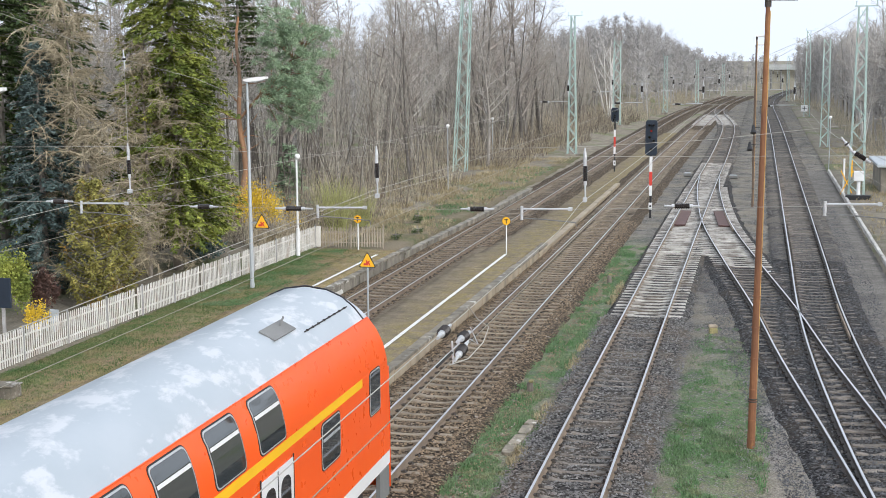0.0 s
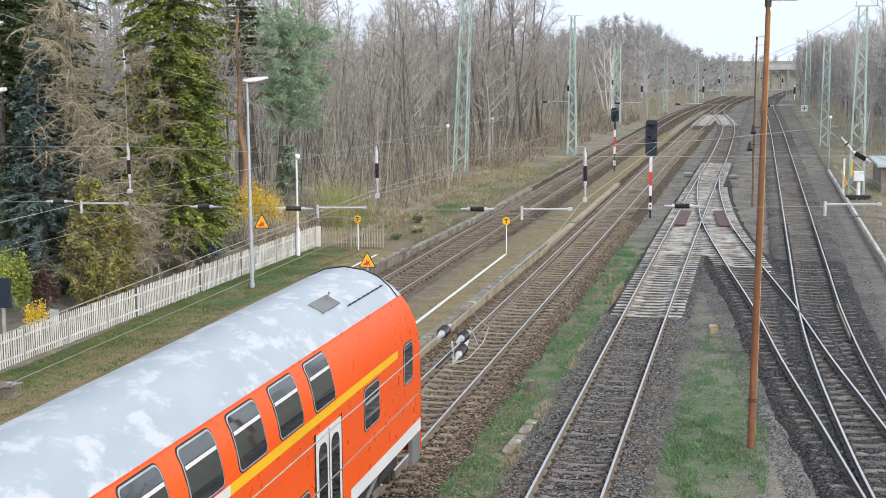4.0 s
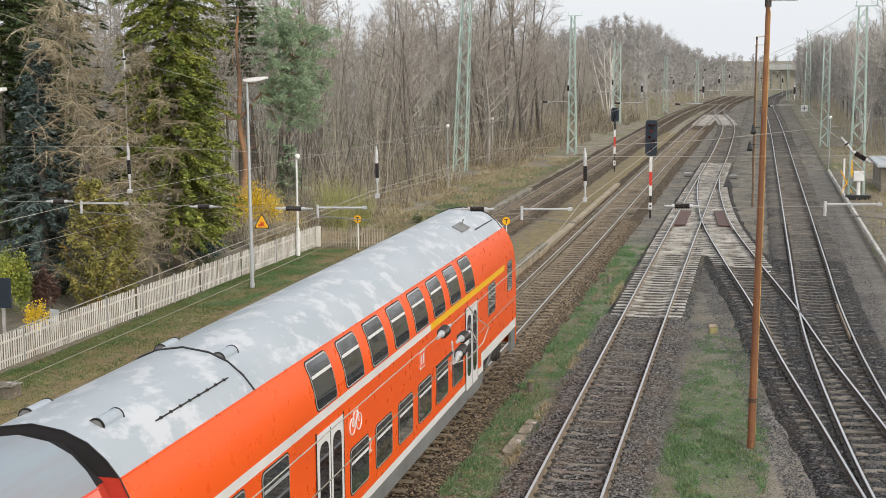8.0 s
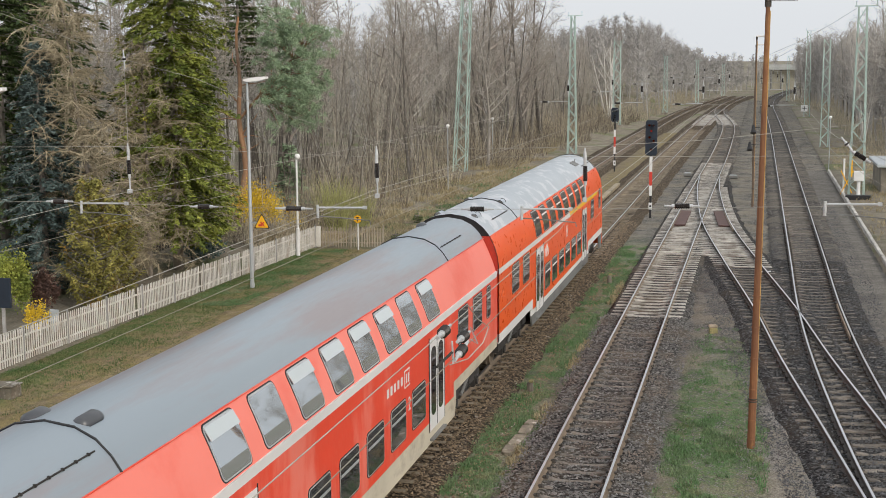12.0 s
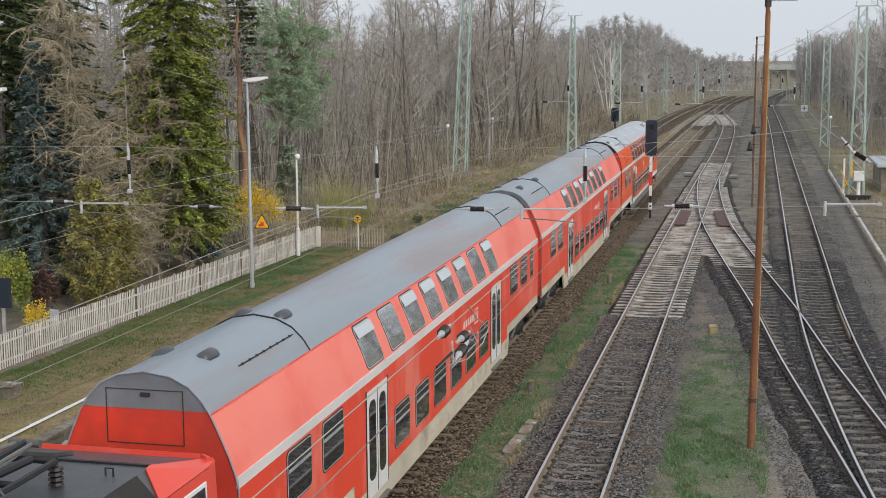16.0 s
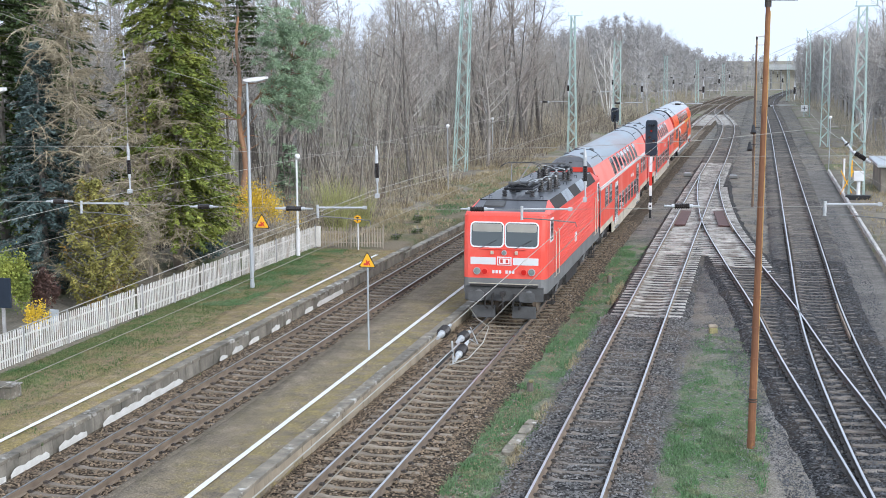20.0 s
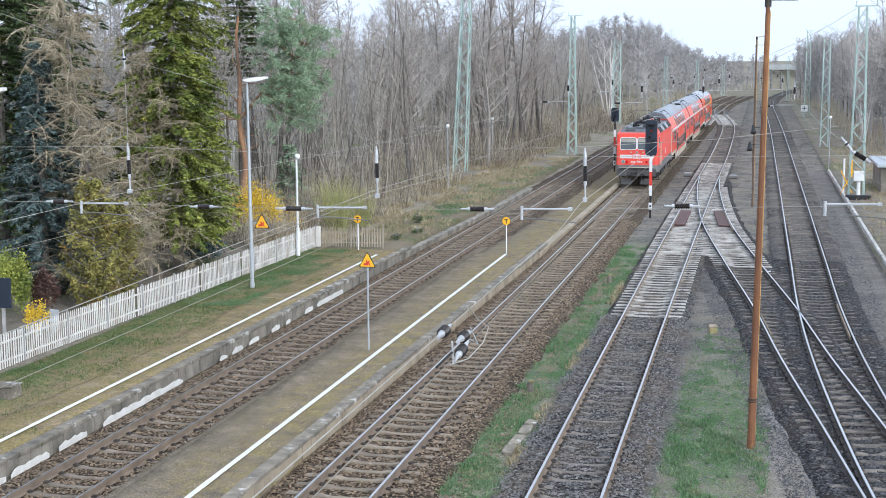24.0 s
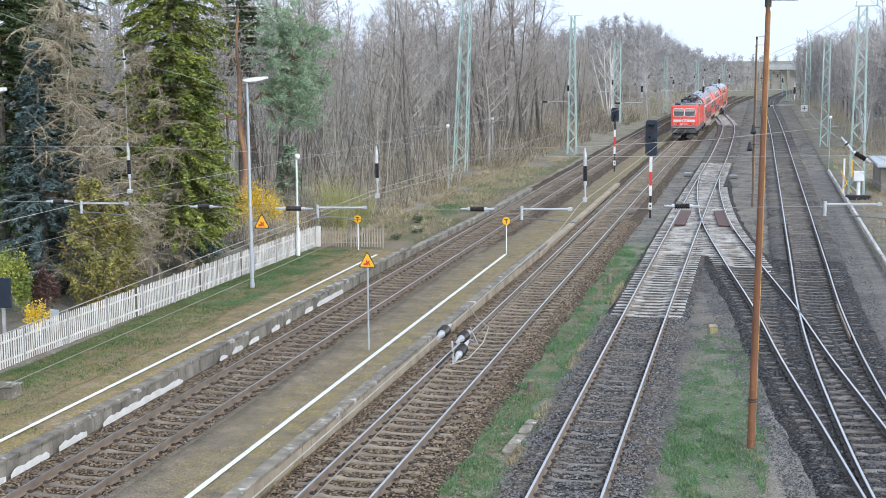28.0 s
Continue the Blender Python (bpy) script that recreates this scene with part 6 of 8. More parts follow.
for x, y, h in ((-20.65, 88.0, 4.6), (-22.5, 112.8, 4.0), (5.45, 111.4, 4.3), (4.9, 330.0, 5.0)):
    t = thing("slim_lamp_post", "slim pale post with a small lamp", "lamp post", "slim posts", at=pose(x, y, -0.2))
    part("pole", Geo().tube([(0, 0, -0.3), (0, 0, h)], 0.032, 8), GALV, t)
    part("lamp_globe", Geo().tube([(0, 0, h - 0.02), (0, 0, h + 0.1), (0, 0, h + 0.2)], [0.08, 0.14, 0.06], 10), WHITE, t)


def rust_pole(x, y, h, lean, r, label, rust=RUSTPOLE, head=True, z=-0.42):
    t = thing("rusty_pole", label, "pole", "rusty poles", at=pose(x, y, z, *lean))
    part("pole", Geo().tube([(0, 0, -0.2), (0, 0, 0.35), (0, 0, 0.36), (0, 0, h * 0.35), (0, 0, h)], [r * 1.2, r * 1.2, r * 1.1, r * 0.9, r * 0.62], 12), rust, t)
    for zc in (1.25, 1.31):
        part("clamp_band", Geo().tube([(0, 0, zc), (0, 0, zc + 0.03)], r * 1.35, 12), IRON, t)
    for k in range(5):
        part("collar", Geo().tube([(0, 0, 0.8 + k * 0.75), (0, 0, 0.825 + k * 0.75)], r * 1.16, 12), rust, t)
    part("cable_tube", Geo().tube([(r * 0.95, -0.01, 0.3), (r * 0.85, -0.01, h * 0.5), (r * 0.6, -0.01, h * 0.98)], 0.016, 6), T_YELLOWISH, t, "ochre painted cable tube")
    if head:
        part("lamp_head", Geo().box(-0.05, 0.68, -0.12, 0.12, h + 0.02, h + 0.13, bevel=0.03), T_WHITE, t, "flat pale lamp head")
        part("lamp_neck", Geo().tube([(0, 0, h - 0.12), (0, 0, h + 0.06)], r * 0.9, 10), IRON, t)
    return t


T_YELLOWISH = mat("ochre_painted_tube", (0.52, 0.33, 0.10), (0.36, 0.20, 0.08), rough=0.7, scale=2, fine=30, bump=0.1, spread=0.1)
rust_pole(-0.02, 31.68, 10.64, (0, 0.62, 0), 0.085, "rusted steel lamp pole rising from the grass")
rust_pole(-0.36, 84.7, 10.6, (0, 0, 0), 0.066, "dark rusted steel lamp pole beside the tracks", RUSTDARK)
rust_pole(-0.55, 118.0, 10.4, (0, 0, 0), 0.07, "dark rusted steel lamp pole beside the tracks", RUSTDARK)
for x, y, z in ((-0.42, 84.5, 4.6), (-0.62, 84.5, 3.55)):
    t = thing("loudspeaker", "dark horn loudspeaker on a rusty pole", "loudspeaker", "loudspeakers", at=pose(x, y, z))
    part("horn", Geo().tube([(0, 0, 0.25), (0, -0.1, -0.05), (0, -0.18, -0.25)], [0.07, 0.13, 0.19], 12), BLACK, t)
    part("bracket", Geo().bar((0, 0, 0.1), (0.38, 0.05, 0.1), 0.04), BLACK, t)


# ---- signals ----
def emitter(name, colour, strength):
    m = bpy.data.materials.new(name)
    m.use_nodes = True
    p = m.node_tree.nodes["Principled BSDF"]
    p.inputs["Base Color"].default_value = (*colour, 1)
    p.inputs["Emission Color"].default_value = (*colour, 1)
    p.inputs["Emission Strength"].default_value = strength
    return m


GLOW_RED = emitter("lit_red_lens", (0.55, 0.03, 0.02), 0.25)


def light_signal(x, y, z0, h, hh, hw, label, lit, stripes):
    t = thing("railway_signal", label, "railway signal", "light signals", at=pose(x, y, z0))
    zt = h - hh
    part("mast", Geo().tube([(0, 0.05, -0.2), (0, 0.05, zt + 0.3)], 0.065, 10), BLACK, t)
    for i, (a, b, c) in enumerate(stripes):
        part("mast_plate", Geo().box(-0.085, 0.085, -0.04, -0.02, a, b, bevel=0.004), c, t, "red and white mast plate")
    n = 6
    k = hw / 2
    outl = [(-k * 0.75, zt), (k * 0.75, zt), (k, zt + 0.14), (k, h - 0.14), (k * 0.75, h), (-k * 0.75, h), (-k, h - 0.14), (-k, zt + 0.14)]
    hd = part("signal_head", Geo().plate([(px, -0.06, pz) for px, pz in outl], (0, 0.16, 0)), NAVY, t, "dark rounded signal screen")
    for px, pz in ((-0.12, h - 0.3), (0.14, h - 0.3), (0.0, h - 0.62), (-0.1, h - 1.0), (0.14, h - 1.2), (0.0, zt + 0.35)):
        if pz > zt + 0.1:
            hood = part("hood", Geo().tube([(px, -0.07, pz), (px, -0.2, pz + 0.02)], 0.09, 12, cap=False), BLACK, hd)
            part("lens", Geo().tube([(px, -0.075, pz), (px, -0.07, pz)], 0.06, 12), GLOW_RED if lit and abs(pz - (h - 0.62)) < 0.05 else GLASS_DOOR, hood)
    part("number_board", Geo().box(-0.1, 0.1, -0.05, -0.03, 0.55, 0.95, bevel=0.004), WHITE, t, "small white board with a dark bar")
    part("number_bar", Geo().box(-0.05, 0.05, -0.056, -0.048, 0.68, 0.80), BLACK, t)
    return t


light_signal(-6.15, 78.0, -0.35, 5.75, 2.05, 0.68, "tall dark main signal on a red and white post", True, [(1.35, 1.95, WHITE), (1.95, 2.75, RED), (2.75, 3.3, WHITE), (3.3, 3.65, WHITE)])
light_signal(-11.68, 110.1, -0.35, 5.3, 1.15, 0.62, "dark light signal on a red and white post", False, [(1.5, 2.1, WHITE), (2.1, 2.9, RED), (2.9, 3.5, WHITE)])
t = thing("speed_board", "small white board with dark figure on a post", "board", at=pose(6.45, 212.0, -0.3))
part("post", Geo().tube([(0, 0, -0.2), (0, 0, 1.5)], 0.05, 8), GALV, t)
part("plate", Geo().box(-0.5, 0.5, -0.05, -0.02, 1.05, 2.05), WHITE, t)
part("bar", Geo().box(-0.35, 0.35, -0.06, -0.05, 1.5, 1.6).box(-0.05, 0.05, -0.06, -0.05, 1.2, 1.9), BLACK, t)


# ---- overhead line ----
def insulator(name_parent, a, b, r=0.055, n=7, body=0.5):
    """A rod insulator from a to b: pale end caps and dark sheds."""
    a, b = Vector(a), Vector(b)
    d = b - a
    us = [(0, 0.35), (0.41 - body / 2, 0.4), (0.42 - body / 2, 0.7), (0.5 - body / 2, 0.7), (0.5 - body / 2 + 0.01, 0.5), (0.49 + body / 2, 0.5), (0.5 + body / 2, 0.7), (0.58 + body / 2, 0.7), (0.59 + body / 2, 0.4), (1, 0.35)]
    ob = part("insulator", Geo().tube([a + d * u for u, _ in us], [r * k for _, k in us], 10), CAP, name_parent, "rod insulator with pale metal fittings")
    g, rings = Geo(), []
    for i in range(n):
        u = 0.5 - body / 2 + body * i / n
        rings += [(a + d * u, r * 0.75), (a + d * (u + 0.45 * body / n), r * 1.15)]
    rings.append((a + d * (0.5 + body / 2), r * 0.75))
    g.tube([q for q, _ in rings], [k for _, k in rings], 10)
    part("sheds", g, INSUL, ob, "dark brown porcelain sheds")
    return ob


def headspan():
    """The rope span across the tracks with its hangers, insulators and steady arms."""
    Y = 28.5
    t = thing("catenary_headspan", "rope span across the tracks with hanging insulators", "overhead line")
    top = [(-22, 11.8), (-19, 10.6), (-16.5, 9.75), (-14.39, 9.0), (-12.6, 8.55), (-11.17, 7.98), (-9.7, 7.5), (-8.33, 7.15), (-6, 7.0), (-3.67, 7.08), (-1, 7.25), (2.0, 7.6), (5, 8.4), (9, 9.8)]
    part("span_rope", Geo().tube([(x, Y, z) for x, z in top], 0.0055, 5), WIREPALE, t)
    part("upper_rope", Geo().tube([(x, Y, z) for x, z in ((-22, 6.88), (-14.4, 6.98), (-8.4, 6.80), (-3.67, 6.86), (2.3, 6.95), (9, 7.0))], 0.005, 5), WIREPALE, t)
    part("lower_rope", Geo().tube([(x, Y, z) for x, z in ((-22, 5.62), (-16.5, 5.64), (-10, 5.60), (-3.9, 5.72), (2.3, 5.92), (9, 6.0))], 0.005, 5), WIREPALE, t)
    part("hanger", Geo().tube([(-14.38, Y, 8.9), (-14.36, Y, 7.0)], 0.007, 5), WIREPALE, t)
    part("hanger", Geo().tube([(-11.12, Y, 7.98), (-11.1, Y, 6.85), (-11.05, Y, 5.62)], 0.006, 5), WIREPALE, t)
    insulator(t, (-14.39, Y, 9.22), (-14.37, Y, 8.78), 0.05, 1, 0.1)
    for x in (-14.37, -8.33, -3.66):
        insulator(t, (x, Y, 7.05), (x + 0.02, Y, 5.95), 0.05, 8, 0.30)
        part("clamp", Geo().box(x - 0.03, x + 0.05, Y - 0.06, Y + 0.06, 5.88, 5.98, bevel=0.01).tube([(x, Y, 6.98), (x + 0.01, Y, 6.85), (x, Y, 6.72)], [0.03, 0.04, 0.03], 8), CAP, t)
    for xa, xb, z in ((-16.55, -15.85, 5.65), (-12.85, -12.15, 5.60), (-10.75, -9.85, 5.60), (-6.4, -5.65, 5.675), (-1.95, -1.2, 5.83)):
        insulator(t, (xa, Y, z), (xb, Y, z + 0.01), 0.058, 8, 0.42)
    for x0, x1, z in ((-15.63, -14.45, 5.62), (-9.73, -8.6, 5.64), (-5.03, -3.95, 5.70), (1.35, 2.45, 5.93)):
        arm = part("steady_arm", Geo().tube([(x0, Y, z), (x1, Y, z + 0.02)], 0.022, 8), CAP, t, "pale steady arm")
        part("drop_bracket", Geo().tube([(x0, Y, z + 0.06), (x0, Y, z - 0.24)], 0.032, 8), CAP, arm)
        part("registration_arm", Geo().tube([(x0, Y, z - 0.2), (x0 + 0.5, Y, z - 0.22), (x1 + 0.1, Y, z - 0.27), (x1 + 0.12, Y, z - 0.36)], 0.014, 6), T_GREY, arm)
        part("end_clamp", Geo().box(x1 - 0.06, x1 + 0.03, Y - 0.03, Y + 0.03, z - 0.02, z + 0.06, bevel=0.01), CAP, arm)
    insulator(t, (1.62, Y, 7.32), (1.85, Y, 7.05), 0.05, 1, 0.1)
    insulator(t, (1.80, Y, 7.06), (2.22, Y, 6.81), 0.055, 8, 0.5)


headspan()


def span_between(a, b, zu, zl, xs, label):
    """A far span of ropes between two masts with insulators over the tracks."""
    t = thing("catenary_headspan", label, "overhead line")
    a, b = Vector(a), Vector(b)
    def at(u, z):
        q = a.lerp(b, u)
        return (q.x, q.y, z)
    part("span_rope", Geo().tube([at(u, zu + 5.0 * (2 * u - 1) ** 2) for u in [i / 14 for i in range(15)]], 0.014, 4), WIREPALE, t)
    part("upper_rope", Geo().tube([at(0, zu), at(1, zu)], 0.012, 4), WIREPALE, t)
    part("lower_rope", Geo().tube([at(0, zl), at(1, zl)], 0.012, 4), WIREPALE, t)
    for x in xs:
        u = (x - a.x) / (b.x - a.x)
        q = Vector(at(u, zu + 0.1))
        insulator(t, q, q - Vector((0, 0, 1.25)), 0.085, 5, 0.35)
        q = Vector(at(u, zl))
        for s in (-1.75,):
            insulator(t, q + Vector((s - 0.4, 0, 0)), q + Vector((s + 0.4, 0, 0)), 0.07, 5, 0.5)
        part("steady_arm", Geo().tube([q + Vector((-1.2, 0, 0.05)), q + Vector((0, 0, 0.05))], 0.03, 6), CAP, t)


span_between((-23.0, 103.75, 0), (6.2, 90.4, 0), 7.3, 5.75, (-14.1, -8.39, -3.95, 2.15), "distant rope span between two lattice masts")
span_between((-17.6, 127.3, 0), (6.35, 141.0, 0), 7.2, 5.75, (-14.0, -8.39, -4.1, 2.05), "distant rope span between two lattice masts")
span_between((-22.6, 166.0, 0), (6.6, 178.0, 0), 7.2, 5.75, (-13.8, -8.3, -4.0, 1.95), "distant rope span between two lattice masts")
span_between((-16.0, 227.7, 0), (6.9, 214.0, 0), 7.2, 5.75, (-12.9, -7.6, 1.7), "distant rope span between two lattice masts")
span_between((-12.9, 272.0, 0), (0.6, 262.0, 0), 7.2, 5.75, (-11.1, -6.5), "distant rope span between two lattice masts")


def catenary(line, supports, label, y0=2.0, low=5.28, high=5.78, r=0.006):
    """Contact wire and sagging messenger wire with droppers along one track."""
    t = thing("catenary_wires", label, "overhead line", "wires along the tracks")
    ends = [y0] + supports
    cw, mw = [], []
    for a, b in zip(ends, ends[1:]):
        n = 8
        for i in range(n):
            u = i / n
            y = a + (b - a) * u
            cw.append((line(y), y, low + 0.03 * (2 * u - 1) ** 2))
            sag = 1.0 if a == y0 else 4 * u * (1 - u)
            mw.append((line(y), y, high + (0.0 if a == y0 else 0.55 * (1 - sag)) * (1 if a > 40 else 0.35)))
            if a > 20 and i % 2 == 1:
                part("dropper", Geo().tube([cw[-1], mw[-1]], r * 0.5, 3), WIRE, t)
    part("contact_wire", Geo().tube(cw, r, 5), WIRE, t)
    part("messenger_wire", Geo().tube(mw, r, 5), WIREPALE, t)
    return t


ys = [28.5, 97.0, 133.0, 171.0, 222.0, 268.0, 330.0]
catenary(line1, ys, "bronze contact wire and messenger over the platform track", y0=-90.0, low=5.26, high=5.74)
catenary(line2, ys, "bronze contact wire and messenger over the main track", y0=-90.0, low=5.24, high=5.86)
w3 = catenary(line3, [28.5, 94.0, 136.0, 175.0, 218.0, 240.0], "contact wire with strain insulators over the middle track", low=5.2, high=5.66)
catenary(line4, [28.5, 91.0, 141.0, 177.0, 214.0, 250.0, 300.0], "contact wire over the outer track", y0=26, low=5.9, high=6.4)
part("stitch_rope", Geo().tube([(line2(20), 20, 5.86), (line2(28.5), 28.5, 5.95), (line2(37), 37, 5.74)], 0.006, 4), WIREPALE, bpy.data.objects["catenary_wires.001"])
insulator(w3, (line3(15), 15.15, 5.645), (line3(16), 15.85, 5.665), 0.062, 5, 0.30)
insulator(w3, (line3(16) + 0.03, 16.1, 5.40), (line3(17) + 0.03, 16.85, 5.38), 0.062, 5, 0.30)
insulator(w3, (line3(16) + 0.01, 16.05, 5.17), (line3(17) + 0.02, 16.8, 5.26), 0.062, 5, 0.30)
part("yoke", Geo().tube([(line3(16), 16.0, 5.14), (line3(16), 15.95, 5.44)], 0.014, 6), CAP, w3, "pale steel yoke plate")
part("yoke", Geo().tube([(line3(17), 17.05, 5.40), (line3(17) + 0.05, 17.3, 5.12), (line3(17), 17.0, 5.25)], 0.009, 5), CAP, w3, "pale steel yoke plate")
part("jumper_loop", Geo().tube([(line3(16), 16.9, 5.72), (line3(17) + 0.02, 17.4, 5.45), (line3(17) + 0.14, 17.6, 5.3), (line3(17) + 0.10, 17.4, 5.12), (line3(17) - 0.02, 17.0, 4.98), (line3(17) - 0.16, 16.5, 5.0)], 0.008, 5), WIREPALE, w3, "curved jumper cable")
part("tension_rod", Geo().tube([(line3(15) - 0.12, 15.6, 5.18), (line3(16), 16.0, 5.30)], 0.02, 6), T_DARK, w3)

# ---- small things beside the tracks ----
def stump(x, y, h, label):
    t = thing("marker_stump", label, "marker post", "marker stumps", at=pose(x, y, -0.32))
    part("stump", Geo().loft([[(k * 0.10 * math.cos(a), k * 0.08 * math.sin(a), z) for a in [i * math.pi / 4 for i in range(8)]] for z, k in ((-0.1, 1.1), (0.15, 0.95), (h - 0.03, 0.9), (h, 0.7))]), SLEEPER_OLD, t)
    part("cap", Geo().box(-0.03, 0.10, -0.07, 0.05, h, h + 0.07, bevel=0.015), MOSSY, t, "mossy yellow top")


MOSSY = mat("yellow_moss", (0.33, 0.29, 0.13), (0.20, 0.18, 0.09), scale=8, fine=40, bump=0.6, spread=0.2)
stump(-6.09, 35.9, 0.30, "short grey marker post with yellow top in the grass")
stump(-5.95, 54.7, 0.34, "short grey marker post with yellow top in the gravel")
t = thing("stone_block", "yellowish stone block lying on the gravel", "block", at=pose(-1.38, 45.2, -0.32, 0, 0, 12))
part("block", Geo().box(-0.13, 0.13, -0.12, 0.12, -0.05, 0.2, bevel=0.03), MOSSY, t)
part("cap_stone", Geo().box(-0.15, 0.14, -0.13, 0.13, 0.2, 0.30, bevel=0.03), CONCRETE_WARM, t)
rng = random.Random(9)
for x, y, ln in ((-5.62, 30.2, 0.62), (-5.58, 31.0, 0.85), (-5.53, 31.95, 0.7), (-5.50, 32.6, 0.45)):
    ring = []
    for sy in (-1, 1):
        for k in range(4):
            u = -1 + 2 * k / 3
            ring.append((-sy * u * 0.13 + rng.uniform(-0.025, 0.025), sy * ln * 0.48 + rng.uniform(-0.06, 0.06)) if abs(u) < 1 else (-sy * u * 0.14, sy * ln * 0.42 + rng.uniform(-0.03, 0.03)))
    ring = ring[::-1]
    g = Geo().loft([[(px, py, -0.08) for px, py in ring], [(px, py, 0.025) for px, py in ring], [(px * 0.93, py * 0.97, 0.035) for px, py in ring]])
    ob = part("broken_slab", g, COPING, None, "broken length of old concrete kerb sunk in the grass", category="rubble", group="broken slabs")
    ob.matrix_basis = pose(x, y, -0.265, rng.uniform(-3, 3), rng.uniform(-3, 3), rng.uniform(-5, 1))
t = thing("concrete_block", "grey concrete block at the platform's grass edge", "block", at=pose(-19.05, 30.5, PH))
part("block", Geo().box(-0.42, 0.20, -0.25, 0.25, -0.1, 0.32, bevel=0.03), COPING, t)
part("lid", Geo().box(-0.45, 0.23, -0.28, 0.28, 0.32, 0.37, bevel=0.012), COPING, t)
for x, y in ((-5.5, 106.5), (-1.95, 105.0)):
    t = thing("point_machine", "pale grey point machine box beside the turnout", "point machine", "point machines", at=pose(x, y, -0.3))
    part("box", Geo().box(-0.33, 0.33, -0.2, 0.2, 0, 0.24, bevel=0.04), T_GREY, t)
    part("lid", Geo().box(-0.26, 0.26, -0.19, 0.19, 0.24, 0.29, bevel=0.02), GALV, t)
    part("rod", Geo().tube([(0, 0.1, 0.1), (1.2 if x < -4 else -1.0, 0.1, 0.12)], 0.025, 6), IRON, t)
part("white_board", Geo().box(0.0, 0.62, 58.0, 58.35, -0.19, -0.15, bevel=0.01), WHITE, None, "white board lying between the rails", category="board")
t = thing("signal_lamp_box", "white switch box on a post with dark footing", "switch box", at=pose(6.25, 89.2, -0.15))
part("post", Geo().tube([(0, 0, -0.1), (0, 0, 1.25)], 0.12, 10), WHITE, t)
part("box", Geo().box(-0.3, 0.3, -0.2, 0.2, 1.2, 1.85, bevel=0.03), WHITE, t)
part("footing", Geo().box(-0.8, 0.8, -0.3, 0.3, -0.1, 0.30, bevel=0.05), BLACK, t, "dark footing")
t = thing("lever_frame", "yellow painted lever frame beside the mast", "lever frame", at=pose(5.75, 93.0, -0.2))
part("frame", Geo().bar((-0.4, 0, 0), (0.4, 0, 1.6), 0.06).bar((0.4, 0, 0), (-0.4, 0, 1.6), 0.06).bar((0.25, 0, 1.2), (0.25, 0, 2.3), 0.18), SIGNY, t)
part("pipe", Geo().tube([(-0.2, 0.1, 0), (-0.2, 0.1, 2.4)], 0.07, 8), WHITE, t)
t = thing("service_hut", "low hut with a grey flat roof beyond the yard", "hut", at=pose(9.6, 96.0, -0.1))
part("walls", Geo().box(-1.6, 5.5, -2.5, 4.5, -0.2, 1.7), CONCRETE, t)
part("roof", Geo().box(-1.9, 5.8, -2.8, 4.8, 1.7, 1.95, bevel=0.05), GALV, t)
part("door", Geo().box(0, 0.9, -2.54, -2.5, -0.1, 1.6), T_GREY, t)
t = thing("dark_panel", "dark blue panel behind the picket fence", "panel", at=pose(-22.85, 36.5, PH))
part("panel", Geo().box(-0.35, 0.28, -0.04, 0.04, 1.15, 2.1, bevel=0.01), NAVY, t)
part("leg", Geo().box(-0.05, 0.05, -0.03, 0.03, -0.1, 1.2), FENCEPOST, t)
t = thing("garden_table", "small pale garden seat among the shrubs", "garden seat", at=pose(-22.4, 38.6, PH))
part("seat", Geo().box(-0.16, 0.16, -0.16, 0.16, 0.34, 0.39, bevel=0.015), GALV, t)
part("backrest", Geo().box(-0.16, 0.16, 0.12, 0.16, 0.39, 0.70, bevel=0.015), GALV, t)
for x in (-0.13, 0.13):
    for y in (-0.13, 0.13):
        part("leg", Geo().box(x - 0.02, x + 0.02, y - 0.02, y + 0.02, -0.05, 0.34), GALV, t)
t = thing("distant_bridge", "pale grey road bridge on slender piers far along the line", "bridge", at=pose(7.0, 402.0, -0.3))
BRIDGE = mat("pale_bridge_concrete", (0.46, 0.47, 0.46), (0.36, 0.37, 0.365), scale=0.3, fine=4, bump=0.1)
part("deck", Geo().box(-5.0, 16.0, 0, 9, 5.7, 6.6, bevel=0.08), BRIDGE, t, "thin concrete bridge deck")
part("parapet", Geo().box(-5.0, 16.0, 0.1, 0.3, 6.6, 7.3, bevel=0.03), BRIDGE, t, "pale steel parapet")
for x in (-4.4, -1.6, 0.2, 2.6, 5.2):
    part("pier", Geo().tube([(x, 0.8, 0), (x, 0.8, 5.7)], 0.25, 10), T_GREY, t, "slender grey pier")
part("abutment", Geo().box(-5.0, 16.0, 3.2, 4.2, 0, 5.7), mat("ochre_abutment_plaster", (0.50, 0.47, 0.37), (0.40, 0.375, 0.30), scale=0.3, fine=4, bump=0.1), t, "pale ochre wall behind the piers")

# ---- plants ----
BARK = mat("grey_brown_bark", (0.34, 0.315, 0.28), (0.16, 0.142, 0.125), scale=2.5, fine=20, bump=0.5, spread=0.28, axis=(1, 1, 0.3))
TWIG = mat("bare_twigs", (0.46, 0.43, 0.395), (0.29, 0.268, 0.243), scale=0.5, fine=8, bump=0, spread=0.32, island=True)
BIRCH = mat("white_birch_bark", (0.68, 0.66, 0.62), (0.52, 0.50, 0.47), scale=3, fine=12, bump=0.2, spread=0.1, c=(0.06, 0.055, 0.05), cscale=5, cmix=(0.6, 0.66))
PINEBARK = mat("orange_pine_bark", (0.36, 0.19, 0.095), (0.17, 0.115, 0.085), scale=1.4, fine=15, bump=0.6, spread=0.15, axis=(1, 1, 0.4))
